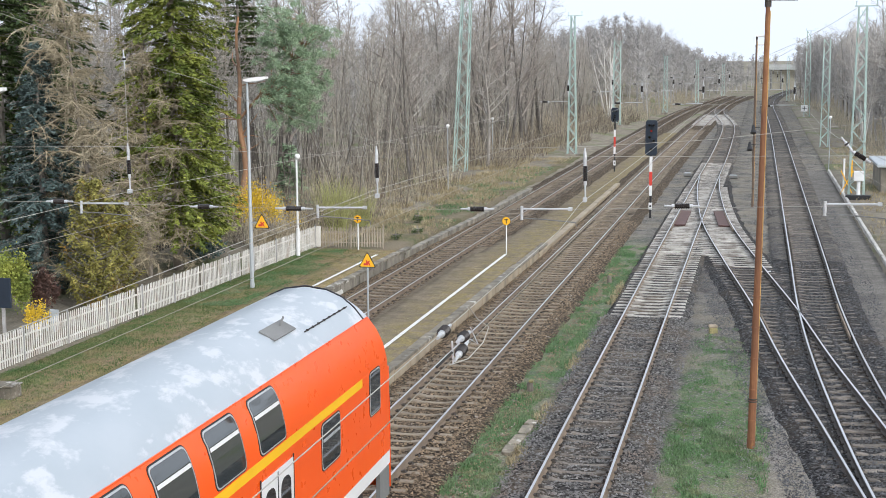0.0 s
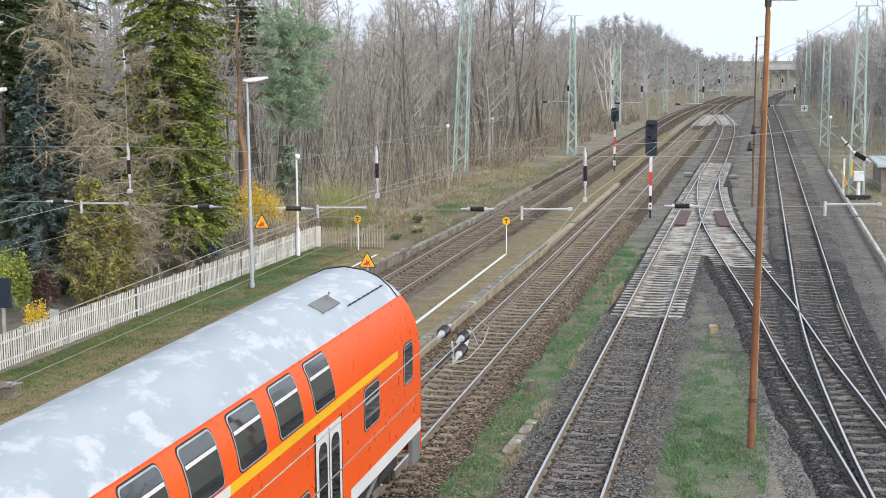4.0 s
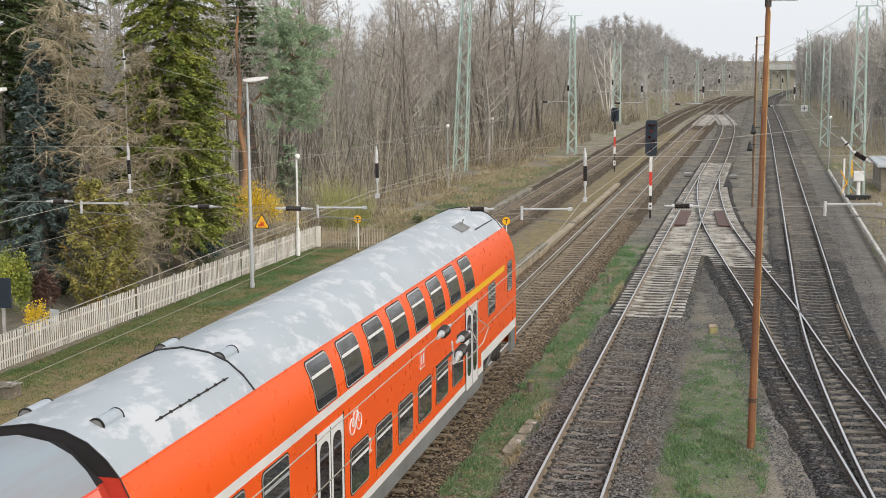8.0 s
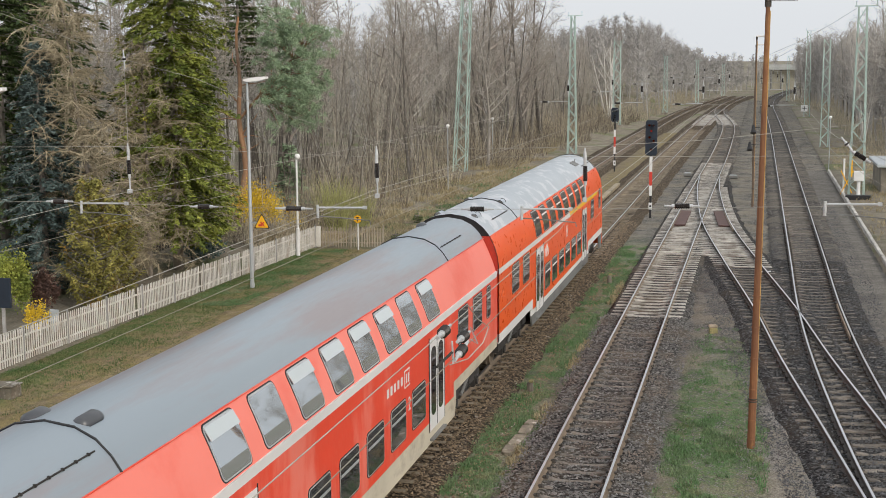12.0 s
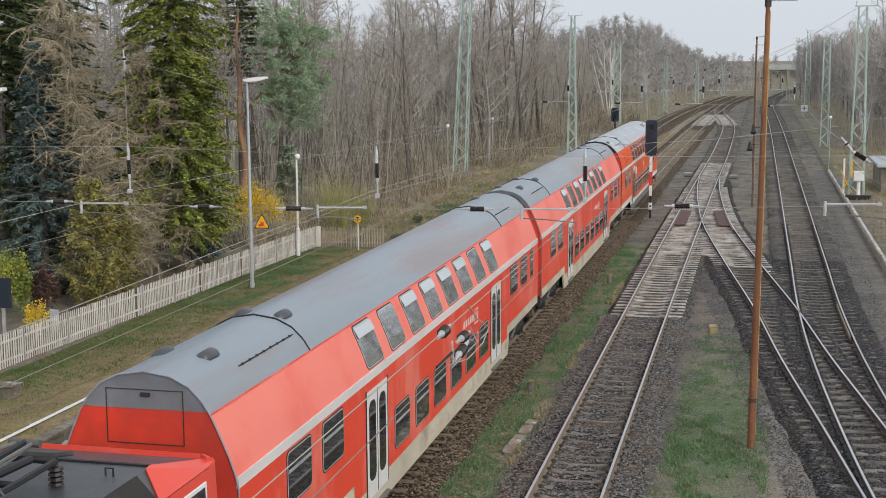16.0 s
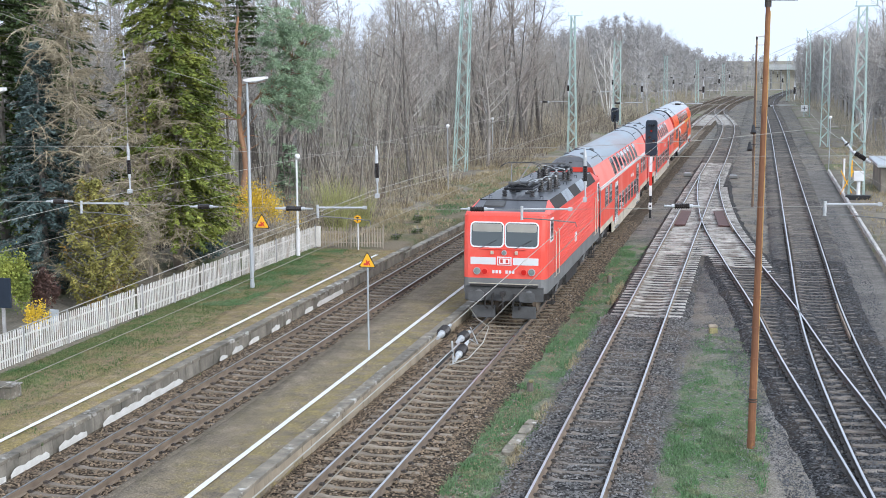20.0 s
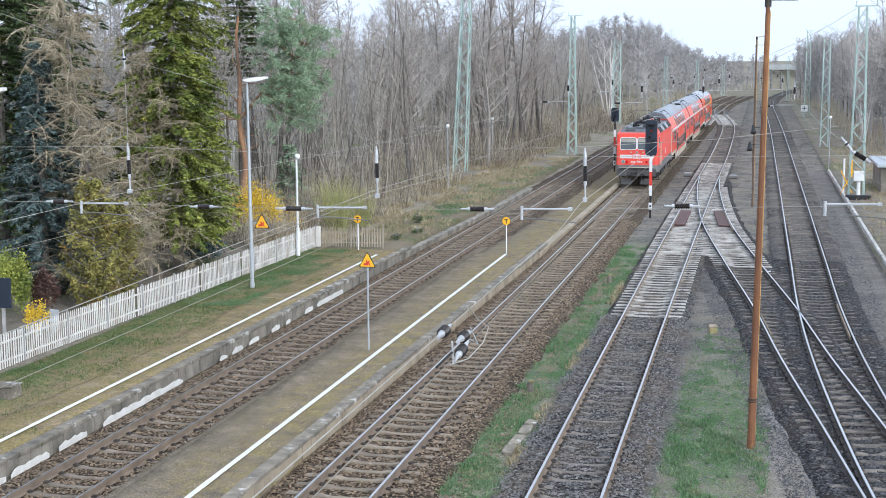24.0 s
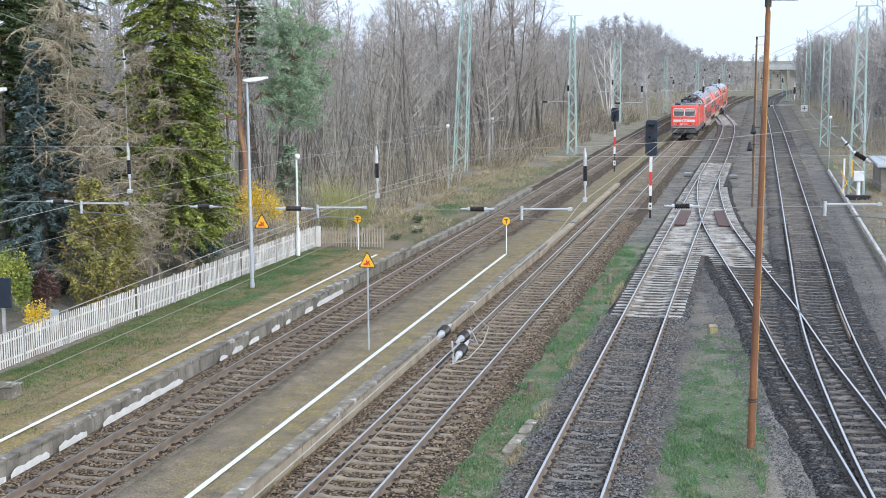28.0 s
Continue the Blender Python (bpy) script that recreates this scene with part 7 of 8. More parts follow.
PALEBARK = mat("pale_grey_bark", (0.34, 0.30, 0.25), (0.24, 0.21, 0.17), scale=2.5, fine=15, bump=0.5, spread=0.12, axis=(1, 1, 0.4))
LARCHTWIG = mat("ochre_larch_twigs", (0.40, 0.345, 0.24), (0.25, 0.21, 0.14), scale=0.5, fine=8, bump=0, spread=0.3, island=True)
LARCHBARK = mat("grey_larch_bark", (0.24, 0.21, 0.18), (0.14, 0.12, 0.10), scale=2.5, fine=15, bump=0.5, spread=0.12, axis=(1, 1, 0.4))
N_BLUE = mat("blue_spruce_needles", (0.155, 0.21, 0.20), (0.055, 0.085, 0.08), scale=1.2, fine=8, bump=0, spread=0.35, island=True, spec=0.15)
# tone c puts sunlit yellow branch tips into the needle colour
N_DARK = mat("dark_spruce_needles", (0.11, 0.15, 0.055), (0.045, 0.072, 0.032), scale=1.2, fine=8, bump=0, spread=0.4, island=True, spec=0.15, c=(0.27, 0.25, 0.06), cscale=0.9, cmix=(0.58, 0.72))
# tone c paints yellow-green highlights among the needles
N_GREEN = mat("bright_conifer_needles", (0.31, 0.34, 0.075), (0.085, 0.13, 0.034), scale=0.8, fine=8, bump=0, spread=0.4, island=True, spec=0.15, c=(0.34, 0.32, 0.07), cscale=1.3, cmix=(0.56, 0.7))
N_PINE = mat("pine_needles", (0.36, 0.46, 0.30), (0.22, 0.31, 0.20), scale=1.0, fine=8, bump=0, spread=0.3, island=True, spec=0.15)
N_BROWN = mat("olive_brown_foliage", (0.33, 0.29, 0.085), (0.17, 0.175, 0.055), scale=1.0, fine=8, bump=0, spread=0.35, island=True, spec=0.15, c=(0.34, 0.18, 0.045), cscale=0.9, cmix=(0.54, 0.68))
YELLOWFLOWER = mat("forsythia_blossom", (0.75, 0.52, 0.03), (0.58, 0.40, 0.03), scale=2, fine=10, bump=0, spread=0.3, island=True)
SCRUB = mat("ochre_scrub_stems", (0.52, 0.455, 0.335), (0.32, 0.275, 0.20), scale=0.25, fine=6, bump=0, spread=0.35, island=True)
SCRUB_DARK = mat("dark_brown_scrub_stems", (0.20, 0.16, 0.125), (0.12, 0.095, 0.075), scale=0.25, fine=6, bump=0, spread=0.3, island=True)
IVY = mat("dark_ground_leaves", (0.07, 0.10, 0.045), (0.045, 0.065, 0.03), scale=1, fine=8, bump=0, spread=0.35, island=True)


def sprout(g, rng, a, d, length, r0, r1, segs, sides, bend, lift):
    """A wandering branch; returns its points."""
    pts = [Vector(a)]
    d = Vector(d).normalized()
    for i in range(segs):
        d = (d + Vector((rng.gauss(0, bend), rng.gauss(0, bend), rng.gauss(0, bend) + lift))).normalized()
        pts.append(pts[-1] + d * (length / segs))
    g.tube(pts, [r0 + (r1 - r0) * i / segs for i in range(segs + 1)], sides, cap=False)
    return pts


def sliver(g, rng, p, d, ln, w):
    """A twig as one thin tapering blade."""
    d = Vector(d).normalized()
    s = d.cross(Vector((rng.gauss(0, 1), rng.gauss(0, 1), rng.gauss(0, 1)))).normalized() * w
    b = len(g.v)
    g.v += [tuple(p - s), tuple(p + s), tuple(p + d * ln)]
    g.f.append((b, b + 1, b + 2))


def bare_tree_meshes(seed, h, spread=0.30, start=0.35, limbs=17, bark=None, twig=None, r=0.15, droop=0.05, fork=1, subs=7, twigs=8, tw=0.013, taper=0.8, limb=0.42, tl=(0.16, 0.38)):
    rng = random.Random(seed)
    tr, cr = Geo(), Geo()
    stems = []
    for k in range(fork):
        base = (0.0, 0.0, -0.3) if fork == 1 else (rng.uniform(-0.35, 0.35), rng.uniform(-0.3, 0.3), -0.3)
        lean = (rng.uniform(-0.06, 0.06) * (1 + 0.4 * fork), rng.uniform(-0.06, 0.06), 1)
        stems.append(sprout(tr, rng, base, lean, h * rng.uniform(0.85, 1.0), r, r * 0.16, 9, 7, 0.045, 0.05))
    for st in stems:
        n = len(st) - 1
        for i in range(limbs):
            u = start + (0.97 - start) * (i + rng.random()) / limbs
            k = min(int(u * n), n - 1)
            p = st[k].lerp(st[k + 1], u * n - k)
            ang = rng.uniform(0, 2 * math.pi)
            ln = h * spread * (1.15 - u * taper) * rng.uniform(0.6, 1.2)
            d = (math.cos(ang), math.sin(ang), rng.uniform(0.5, 1.3) if droop > -0.05 else rng.uniform(0.0, 0.5))
            lp = sprout(cr, rng, p, d, ln, r * limb * (1.1 - u * 0.7), 0.012, 5, 4, 0.14, droop)
            for j in range(subs):
                q = lp[rng.randint(1, 5)]
                d2 = Vector((rng.gauss(0, 1), rng.gauss(0, 1), rng.uniform(0.1, 1.4) if droop > -0.05 else rng.uniform(-1.2, 0.4)))
                sp = sprout(cr, rng, q, d2, ln * rng.uniform(0.3, 0.6), 0.018, 0.008, 2, 3, 0.2, droop)
                for m in range(twigs):
                    k2 = rng.randint(0, 1)
                    q2 = sp[k2].lerp(sp[k2 + 1], rng.random())
                    sliver(cr, rng, q2, (rng.gauss(0, 1), rng.gauss(0, 1), rng.uniform(-0.2, 1.3) if droop > -0.05 else rng.uniform(-1.6, 0.2)), ln * rng.uniform(*tl), tw)
    return tr.mesh("trunk", bark or BARK, True), cr.mesh("crown", twig or TWIG)


def wood_front(y):
    """Where the right-hand wood begins."""
    return 12.2 - max(0, y - 225) * 0.055 if y < 310 else 7.5 + (y - 310) * 0.12


def deep_wood():
    """The wood's depth beyond the first rows: plain stems with a brush of twigs."""
    rng = random.Random(19)
    g = Geo()
    def rough_tree(x, y, h, k=1.0):
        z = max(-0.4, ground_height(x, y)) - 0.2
        top = Vector((x + rng.gauss(0, 0.5), y, z + h))
        p0 = Vector((x, y, z))
        g.tube([p0, p0.lerp(top, 0.5), top], [0.16, 0.11, 0.03], 4, cap=False)
        for i in range(70):
            u = rng.uniform(0.12, 1.0) ** 0.8
            p = p0.lerp(top, u)
            a = rng.uniform(0, 2 * math.pi)
            ln = (1.2 - u * 0.85) * h * rng.uniform(0.10, 0.22) + 0.5
            d = Vector((math.cos(a), math.sin(a), rng.uniform(0.3, 1.6))).normalized()
            sliver(g, rng, p, d, ln, 0.035 * k)
            for j in range(3):
                sliver(g, rng, p + d * ln * rng.uniform(0.3, 0.9), (rng.gauss(0, 1), rng.gauss(0, 1), rng.uniform(0, 1.5)), ln * rng.uniform(0.3, 0.6), 0.028 * k)
    for i in range(300):
        y = 75 + rng.random() ** 1.1 * 280
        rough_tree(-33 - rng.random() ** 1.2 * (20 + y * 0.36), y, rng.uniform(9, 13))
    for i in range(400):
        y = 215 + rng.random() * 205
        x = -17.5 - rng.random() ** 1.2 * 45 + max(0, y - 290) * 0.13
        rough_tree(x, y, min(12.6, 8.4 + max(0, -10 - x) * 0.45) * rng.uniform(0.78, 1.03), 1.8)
    for i in range(390):
        y = 122 + rng.random() ** 0.8 * 250
        rough_tree(wood_front(y) + rng.random() ** 1.5 * 26, y, rng.uniform(9.5, 13.5), 1.7)
    for i in range(150):
        rough_tree(-60 + rng.random() * 130, 425 + rng.random() * 90, rng.uniform(7, 10.5), 2.2)
    # twig colour drained to neutral grey in place of distance haze
    part("deep_wood", g, mat("neutral_grey_twigs", (0.43, 0.415, 0.40), (0.27, 0.26, 0.25), scale=0.12, fine=8, bump=0, spread=0.32, island=True), None, "depth of the leafless wood, its twigs greyed as by haze", category="wood", kind="stuff")


def plant(name, meshes, label, category, group, m, names=("trunk", "crown")):
    t = thing(name, label, category, group)
    for nm, me in zip(names, meshes):
        part(nm, me, None, t)
    t.matrix_basis = m
    return t


def conifer_meshes(seed, h, rad, z0, needles, bark, droop=0.35, whorl=0.42, sprays=46, r=0.17, taper=1.0, size=0.30):
    rng = random.Random(seed)
    tr = Geo()
    tr.tube([(0, 0, -0.3), (0.03, 0.02, h * 0.4), (0, 0, h)], [r, r * 0.75, 0.02], 9)
    V, F = [], []
    z = z0
    while z < h - 0.15:
        u = (z - z0) / (h - z0)
        L0 = rad * (1 - u) ** (0.75 * taper) * (0.55 + 0.45 * min(1, u * 6 + 0.35))
        for k in range(rng.randint(6, 8)):
            ang = rng.uniform(0, 2 * math.pi)
            L = max(0.25, L0 * rng.uniform(0.6, 1.15))
            c, s = math.cos(ang), math.sin(ang)
            def at(t):
                return Vector((c * L * t, s * L * t, z + 0.10 * L * t - droop * L * t * t + 0.10 * L * max(0, t - 0.7)))
            tr.tube([at(0), at(0.5), at(1)], [0.03, 0.02, 0.006], 3, cap=False)
            n = int(sprays * (0.35 + 0.65 * L / rad))
            for i in range(n):
                t = rng.random() ** 0.7
                p = at(t) + Vector((rng.gauss(0, 0.04), rng.gauss(0, 0.04), rng.gauss(-0.03, 0.05)))
                side = rng.choice((-1, 1))
                d = Vector((c * 0.65 - s * side * rng.uniform(0.2, 1.0), s * 0.65 + c * side * rng.uniform(0.2, 1.0), rng.uniform(-0.75, 0.15))).normalized()
                ln = size * rng.uniform(0.6, 1.35)
                w = d.cross(Vector((rng.gauss(0, 0.5), rng.gauss(0, 0.5), 1))).normalized() * ln * rng.uniform(0.13, 0.24)
                b = len(V)
                V += [p, p + d * ln * 0.45 + w, p + d * ln, p + d * ln * 0.45 - w]
                F.append((b, b + 1, b + 2, b + 3))
        z += whorl * rng.uniform(0.75, 1.2) * (1.1 - 0.4 * u)
    g = Geo()
    g.v, g.f = [tuple(q) for q in V], F
    return tr.mesh("trunk", bark, True), g.mesh("crown", needles)


def bush_mesh(seed, rx, ry, rz, n, material, size=0.16, lift=0.5, clumps=26):
    """Leaf clumps gathered about random centres inside a rounded, uneven body."""
    rng = random.Random(seed)
    cs = []
    for i in range(clumps):
        a, b = rng.uniform(0, 2 * math.pi), math.acos(rng.uniform(-0.3, 1))
        k = rng.uniform(0.55, 1.0)
        cs.append(Vector((rx * k * math.sin(b) * math.cos(a), ry * k * math.sin(b) * math.sin(a), rz * (lift + (1 - lift) * k * math.cos(b)))))
    g = Geo()
    for i in range(n):
        c = rng.choice(cs)
        p = c + Vector((rng.gauss(0, rx * 0.17), rng.gauss(0, ry * 0.17), rng.gauss(0, rz * 0.11)))
        d = Vector((rng.gauss(0, 1), rng.gauss(0, 1), rng.gauss(0.2, 1))).normalized() * size * rng.uniform(0.5, 1.3)
        w = d.cross(Vector((rng.gauss(0, 1), rng.gauss(0, 1), rng.gauss(0, 1)))).normalized() * size * rng.uniform(0.18, 0.36)
        g.add([p, p + d * 0.5 + w, p + d, p + d * 0.5 - w], [(0, 1, 2, 3)])
    return g.mesh("foliage", material)


# the wood: a few bare trees grown once and set out many times
deep_wood()
VARIANTS = [bare_tree_meshes(s, h, sp, st, lm, r=r) for s, h, sp, st, lm, r in ((1, 17, 0.26, 0.38, 17, 0.15), (2, 16, 0.30, 0.30, 18, 0.17), (3, 18, 0.22, 0.42, 16, 0.14), (4, 15, 0.28, 0.25, 18, 0.13), (5, 16.5, 0.24, 0.45, 15, 0.12), (6, 14, 0.32, 0.28, 17, 0.16))]
# older trees with forked dark trunks and wide crowns, and pale slim ones
DARKBARK = mat("dark_grey_bark", (0.155, 0.14, 0.125), (0.075, 0.067, 0.06), scale=2.5, fine=20, bump=0.5, spread=0.25, axis=(1, 1, 0.3))
DARKTWIG = mat("dark_bare_twigs", (0.37, 0.33, 0.29), (0.23, 0.20, 0.175), scale=0.5, fine=8, bump=0, spread=0.3, island=True)
PALETWIG = mat("pale_bare_twigs", (0.45, 0.42, 0.365), (0.31, 0.285, 0.245), scale=0.5, fine=8, bump=0, spread=0.3, island=True)
OLDER = [bare_tree_meshes(sd, h, sp, st, lm, bk, tg, r, dr, fk, subs=8, twigs=9, tw=0.011, limb=lb) for sd, h, sp, st, lm, bk, tg, r, dr, fk, lb in (
    (61, 16, 0.40, 0.22, 15, DARKBARK, DARKTWIG, 0.20, 0.10, 1, 0.55), (62, 15, 0.36, 0.20, 9, DARKBARK, DARKTWIG, 0.15, 0.12, 2, 0.6),
    (63, 17, 0.34, 0.28, 12, DARKBARK, TWIG, 0.18, 0.10, 2, 0.5), (64, 14, 0.30, 0.25, 8, PALEBARK, PALETWIG, 0.11, 0.10, 3, 0.55), (65, 15, 0.26, 0.4, 14, PALEBARK, TWIG, 0.13, 0.08, 1, 0.45))]
rng = random.Random(77)


def wood_tree(x, y, s, old=0.5):
    # the clearing before the tall mast at the wood's edge
    if y < 106 and -0.247 < x / y < -0.198 or y < 60 and x < -20 and x / y > -0.45:
        return
    v = OLDER[rng.randrange(5)] if rng.random() < old else VARIANTS[rng.randrange(6)]
    turn, tall = rng.uniform(0, 360), rng.uniform(0.92, 1.12)
    # nothing stands close before or beside the pine
    if 60 < y < 72 and x > -31:
        return
    plant("bare_tree", v, "leafless grey-brown woodland tree with fine upright twigs", "tree", "trees of the wood",
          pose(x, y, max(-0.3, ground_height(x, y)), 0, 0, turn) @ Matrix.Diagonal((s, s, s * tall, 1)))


# left wood, row behind row
for i in range(150):
    y = 62 + (rng.random() ** 1.25) * 190
    front = -23.5 - (2.0 if 95 < y < 112 else 0) - max(0, 70 - y) * 0.4
    x = front - (rng.random() ** 1.6) * (16 + y * 0.14)
    wood_tree(x, y, rng.uniform(0.72, 1.08) * (0.74 if x > -0.19 * y else 1.0))
# taller trees standing close at the bend of the wood's edge
for i in range(18):
    y = 96 + rng.random() * 60
    wood_tree(-(0.198 + 0.05 * rng.random()) * y, y, rng.uniform(0.92, 1.1))
# behind the garden
for i in range(16):
    wood_tree(-30 - rng.random() * 14, 50 + rng.random() * 18, rng.uniform(0.8, 1.1))
# the rise at the curve and the far end of the line
for i in range(70):
    y = 215 + rng.random() * 190
    x = -20 - rng.random() * 45 + max(0, y - 300) * 0.10
    wood_tree(x, y, rng.uniform(0.66, 0.82) * (1.0 if x < -20 else 0.85))
# right wood
for i in range(66):
    y = 120 + rng.random() * 230
    x = wood_front(y) + rng.random() ** 1.5 * 18
    wood_tree(x, y, rng.uniform(0.72, 1.0))
for i in range(22):
    y = 430 + rng.random() * 70
    wood_tree(-34 + rng.random() * 75, y, rng.uniform(0.6, 0.75))

# tall trees closing the wood behind the leaning mast
for x, y, s in ((-24.6, 119.0, 1.08), (-23.4, 124.0, 1.05), (-25.2, 131.0, 1.12), (-22.6, 128.0, 0.98), (-24.0, 138.0, 1.1), (-22.9, 141.0, 1.0)):
    wood_tree(x, y, s, 1.0)

# trees beside the yard
for i in range(16):
    y = 36 + i * 5.0 + rng.uniform(-2, 2)
    wood_tree(16.5 + rng.random() * 9 + max(0, y - 90) * 0.1, y, rng.uniform(0.7, 0.95), 0.7)

BIRCHTWIG = mat("pale_birch_twigs", (0.60, 0.57, 0.53), (0.42, 0.39, 0.36), bump=0, spread=0.2)
birch = bare_tree_meshes(24, 13.0, 0.27, 0.28, 13, BIRCH, BIRCHTWIG, 0.11, 0.06, 5, limb=0.6)


def slim_birch():
    """White stems fanning out from one stool, forked above, with few twigs."""
    rng = random.Random(5)
    tr, tw = Geo(), Geo()
    for lean, h in ((-0.42, 9.5), (-0.20, 11.5), (-0.05, 9.0), (0.10, 11.5), (0.26, 10.0)):
        st = sprout(tr, rng, (lean * 0.8, rng.uniform(-0.2, 0.2), -0.3), (lean * 0.55, rng.uniform(-0.1, 0.1), 1), h, 0.11, 0.035, 8, 6, 0.06, 0.04)
        for k in range(4):
            p = st[3 + k]
            br = sprout(tr, rng, p, (rng.choice((-1, 1)) * rng.uniform(0.4, 0.8), rng.gauss(0, 0.3), 1), h * rng.uniform(0.18, 0.34), 0.05, 0.02, 4, 5, 0.12, 0.05)
            for j in range(22):
                q = br[rng.randint(1, 4)]
                sliver(tw, rng, q, (rng.gauss(0, 0.7), rng.gauss(0, 0.7), rng.uniform(-0.5, 1.2)), rng.uniform(0.5, 1.3), 0.012)
    return tr.mesh("trunk", BIRCH, True), tw.mesh("crown", BIRCHTWIG)


plant("birch_tree", slim_birch(), "white birch with slim stems fanning out", "tree", "birches", pose(-21.6, 196.0, 0.1) @ Matrix.Diagonal((1.05, 1.05, 1.05, 1)))
plant("birch_tree", birch, "white multi-stemmed birch with bare twigs", "tree", "birches", pose(12.5, 175.0, 0.0, 0, 0, 80))
plant("birch_tree", birch, "white multi-stemmed birch with bare twigs", "tree", "birches", pose(10.8, 150.0, 0.0, 0, 0, 200))

# garden trees
sp1 = conifer_meshes(31, 26, 4.4, 0.8, N_DARK, BARK, 0.42, 0.30, 130, 0.26, size=0.27)
plant("spruce_tree", sp1, "tall dark green spruce behind the fence", "tree", "garden conifers", pose(-29.2, 47.0, PH))
sp0 = conifer_meshes(36, 9.6, 2.3, 0.4, N_BLUE, BARK, 0.25, 0.24, 170, 0.16, taper=0.9, size=0.17)
plant("spruce_tree", sp0, "silvery blue spruce under the taller conifers", "tree", "garden conifers", pose(-26.4, 45.2, PH))
sp2 = conifer_meshes(32, 24, 4.0, 1.0, N_DARK, BARK, 0.40, 0.5, 50, 0.26, size=0.38)
plant("spruce_tree", sp2, "tall dark spruce with drooping boughs", "tree", "garden conifers", pose(-30.0, 52.0, PH))
sp3 = conifer_meshes(33, 22.0, 2.9, 1.5, N_GREEN, PALEBARK, 0.36, 0.20, 185, 0.22, taper=0.62, size=0.20)
plant("spruce_tree", sp3, "yellow-green conifer with pale trunk behind the fence", "tree", "garden conifers", pose(-23.75, 51.3, PH))
sp4 = conifer_meshes(34, 8.5, 1.7, 1.6, N_GREEN, PALEBARK, 0.35, 0.36, 50, 0.16, size=0.28)
plant("spruce_tree", sp4, "smaller yellow-green conifer with pale trunk", "tree", "garden conifers", pose(-23.9, 54.6, PH))
larch = bare_tree_meshes(41, 13.5, 0.165, 0.05, 96, LARCHBARK, LARCHTWIG, 0.13, -0.08, 1, 15, 34, 0.006, 0.55, 0.13, (0.06, 0.16))
plant("larch_tree", larch, "bare larch with ochre drooping twigs", "tree", "garden larches", pose(-24.5, 46.3, PH))
larch2 = bare_tree_meshes(42, 11.5, 0.16, 0.06, 74, LARCHBARK, LARCHTWIG, 0.12, -0.08, 1, 14, 32, 0.006, 0.55, 0.13, (0.06, 0.16))
plant("larch_tree", larch2, "bare larch with ochre drooping twigs", "tree", "garden larches", pose(-24.1, 49.3, PH))


def pine():
    """A bare orange trunk that bends, and a crown of soft tufts carried out to one side."""
    rng = random.Random(8)
    tr = Geo()
    st = sprout(tr, rng, (0, 0, -0.3), (0.06, 0, 1), 3.4, 0.20, 0.18, 5, 8, 0.05, 0.0)
    st2 = sprout(tr, rng, st[-1], (-0.14, 0, 1), 8.4, 0.17, 0.06, 9, 7, 0.10, 0.06)
    side = sprout(tr, rng, st2[3], (0.75, 0.1, 1), 6.2, 0.08, 0.03, 7, 6, 0.07, 0.03)
    for k in range(9):
        sprout(tr, rng, st2[1 + k % 6], (rng.choice((-0.8, 0.9, 1)), rng.gauss(0, 0.3), rng.uniform(0.1, 0.7)), rng.uniform(0.8, 1.9), 0.05, 0.015, 5, 4, 0.22, 0.02)
    nd = Geo()
    limbs = side[2:] + st2[5:]
    for i in range(88):
        a, b, k = rng.uniform(0, 2 * math.pi), rng.uniform(-1, 1), rng.uniform(0.35, 1.0)
        c0 = Vector((3.4 + 2.1 * k * math.cos(a) * math.sqrt(1 - b * b) + 0.25 * b, 1.8 * k * math.sin(a), 8.7 + 3.7 * k * b))
        p = min(limbs, key=lambda q: (q - c0).length + abs(q.z - c0.z + 0.8))
        tr.tube([p, p.lerp(c0, 0.5) + Vector((0, 0, 0.2)), c0], [0.04, 0.026, 0.010], 4, cap=False)
        for j in range(8):
            c = c0 + Vector((rng.gauss(0, 0.38), rng.gauss(0, 0.38), rng.gauss(0.05, 0.26)))
            for m in range(54):
                dd = Vector((rng.gauss(0, 1), rng.gauss(0, 1), rng.gauss(0.35, 0.8))).normalized()
                q = c + dd * rng.uniform(0.02, 0.14)
                w = dd.cross(Vector((rng.gauss(0, 1), rng.gauss(0, 1), 1))).normalized() * 0.016
                nd.add([q - w, q + w, q + dd * rng.uniform(0.12, 0.24)], [(0, 1, 2)])
    return tr.mesh("trunk", PINEBARK, True), nd.mesh("crown", N_PINE)


plant("pine_tree", pine(), "crooked pine with an orange trunk and blue-green tufts", "tree", "pines", pose(-27.5, 67.0, 0.0))
back_pine = conifer_meshes(37, 17, 2.3, 8.2, N_DARK, BARK, 0.15, 0.3, 90, 0.2, taper=0.7, size=0.26)
plant("pine_tree", back_pine, "tall dark pine standing behind the garden", "tree", "pines", pose(-30.6, 75.5, 0.0))
small = conifer_meshes(35, 4.2, 1.3, 0.3, N_PINE, BARK, 0.2, 0.34, 40, 0.08)
plant("spruce_tree", small, "small blue-green spruce among the stems", "tree", "garden conifers", pose(-27.0, 74.0, 0.0))


def shrub(name, label, x, y, meshes, cat="shrub"):
    t = thing(name, label, cat, "", at=pose(x, y, PH))
    for me in meshes:
        part({"stems": "stem"}.get(me.name.split(".")[0], me.name.split(".")[0]), me, None, t)
    return t


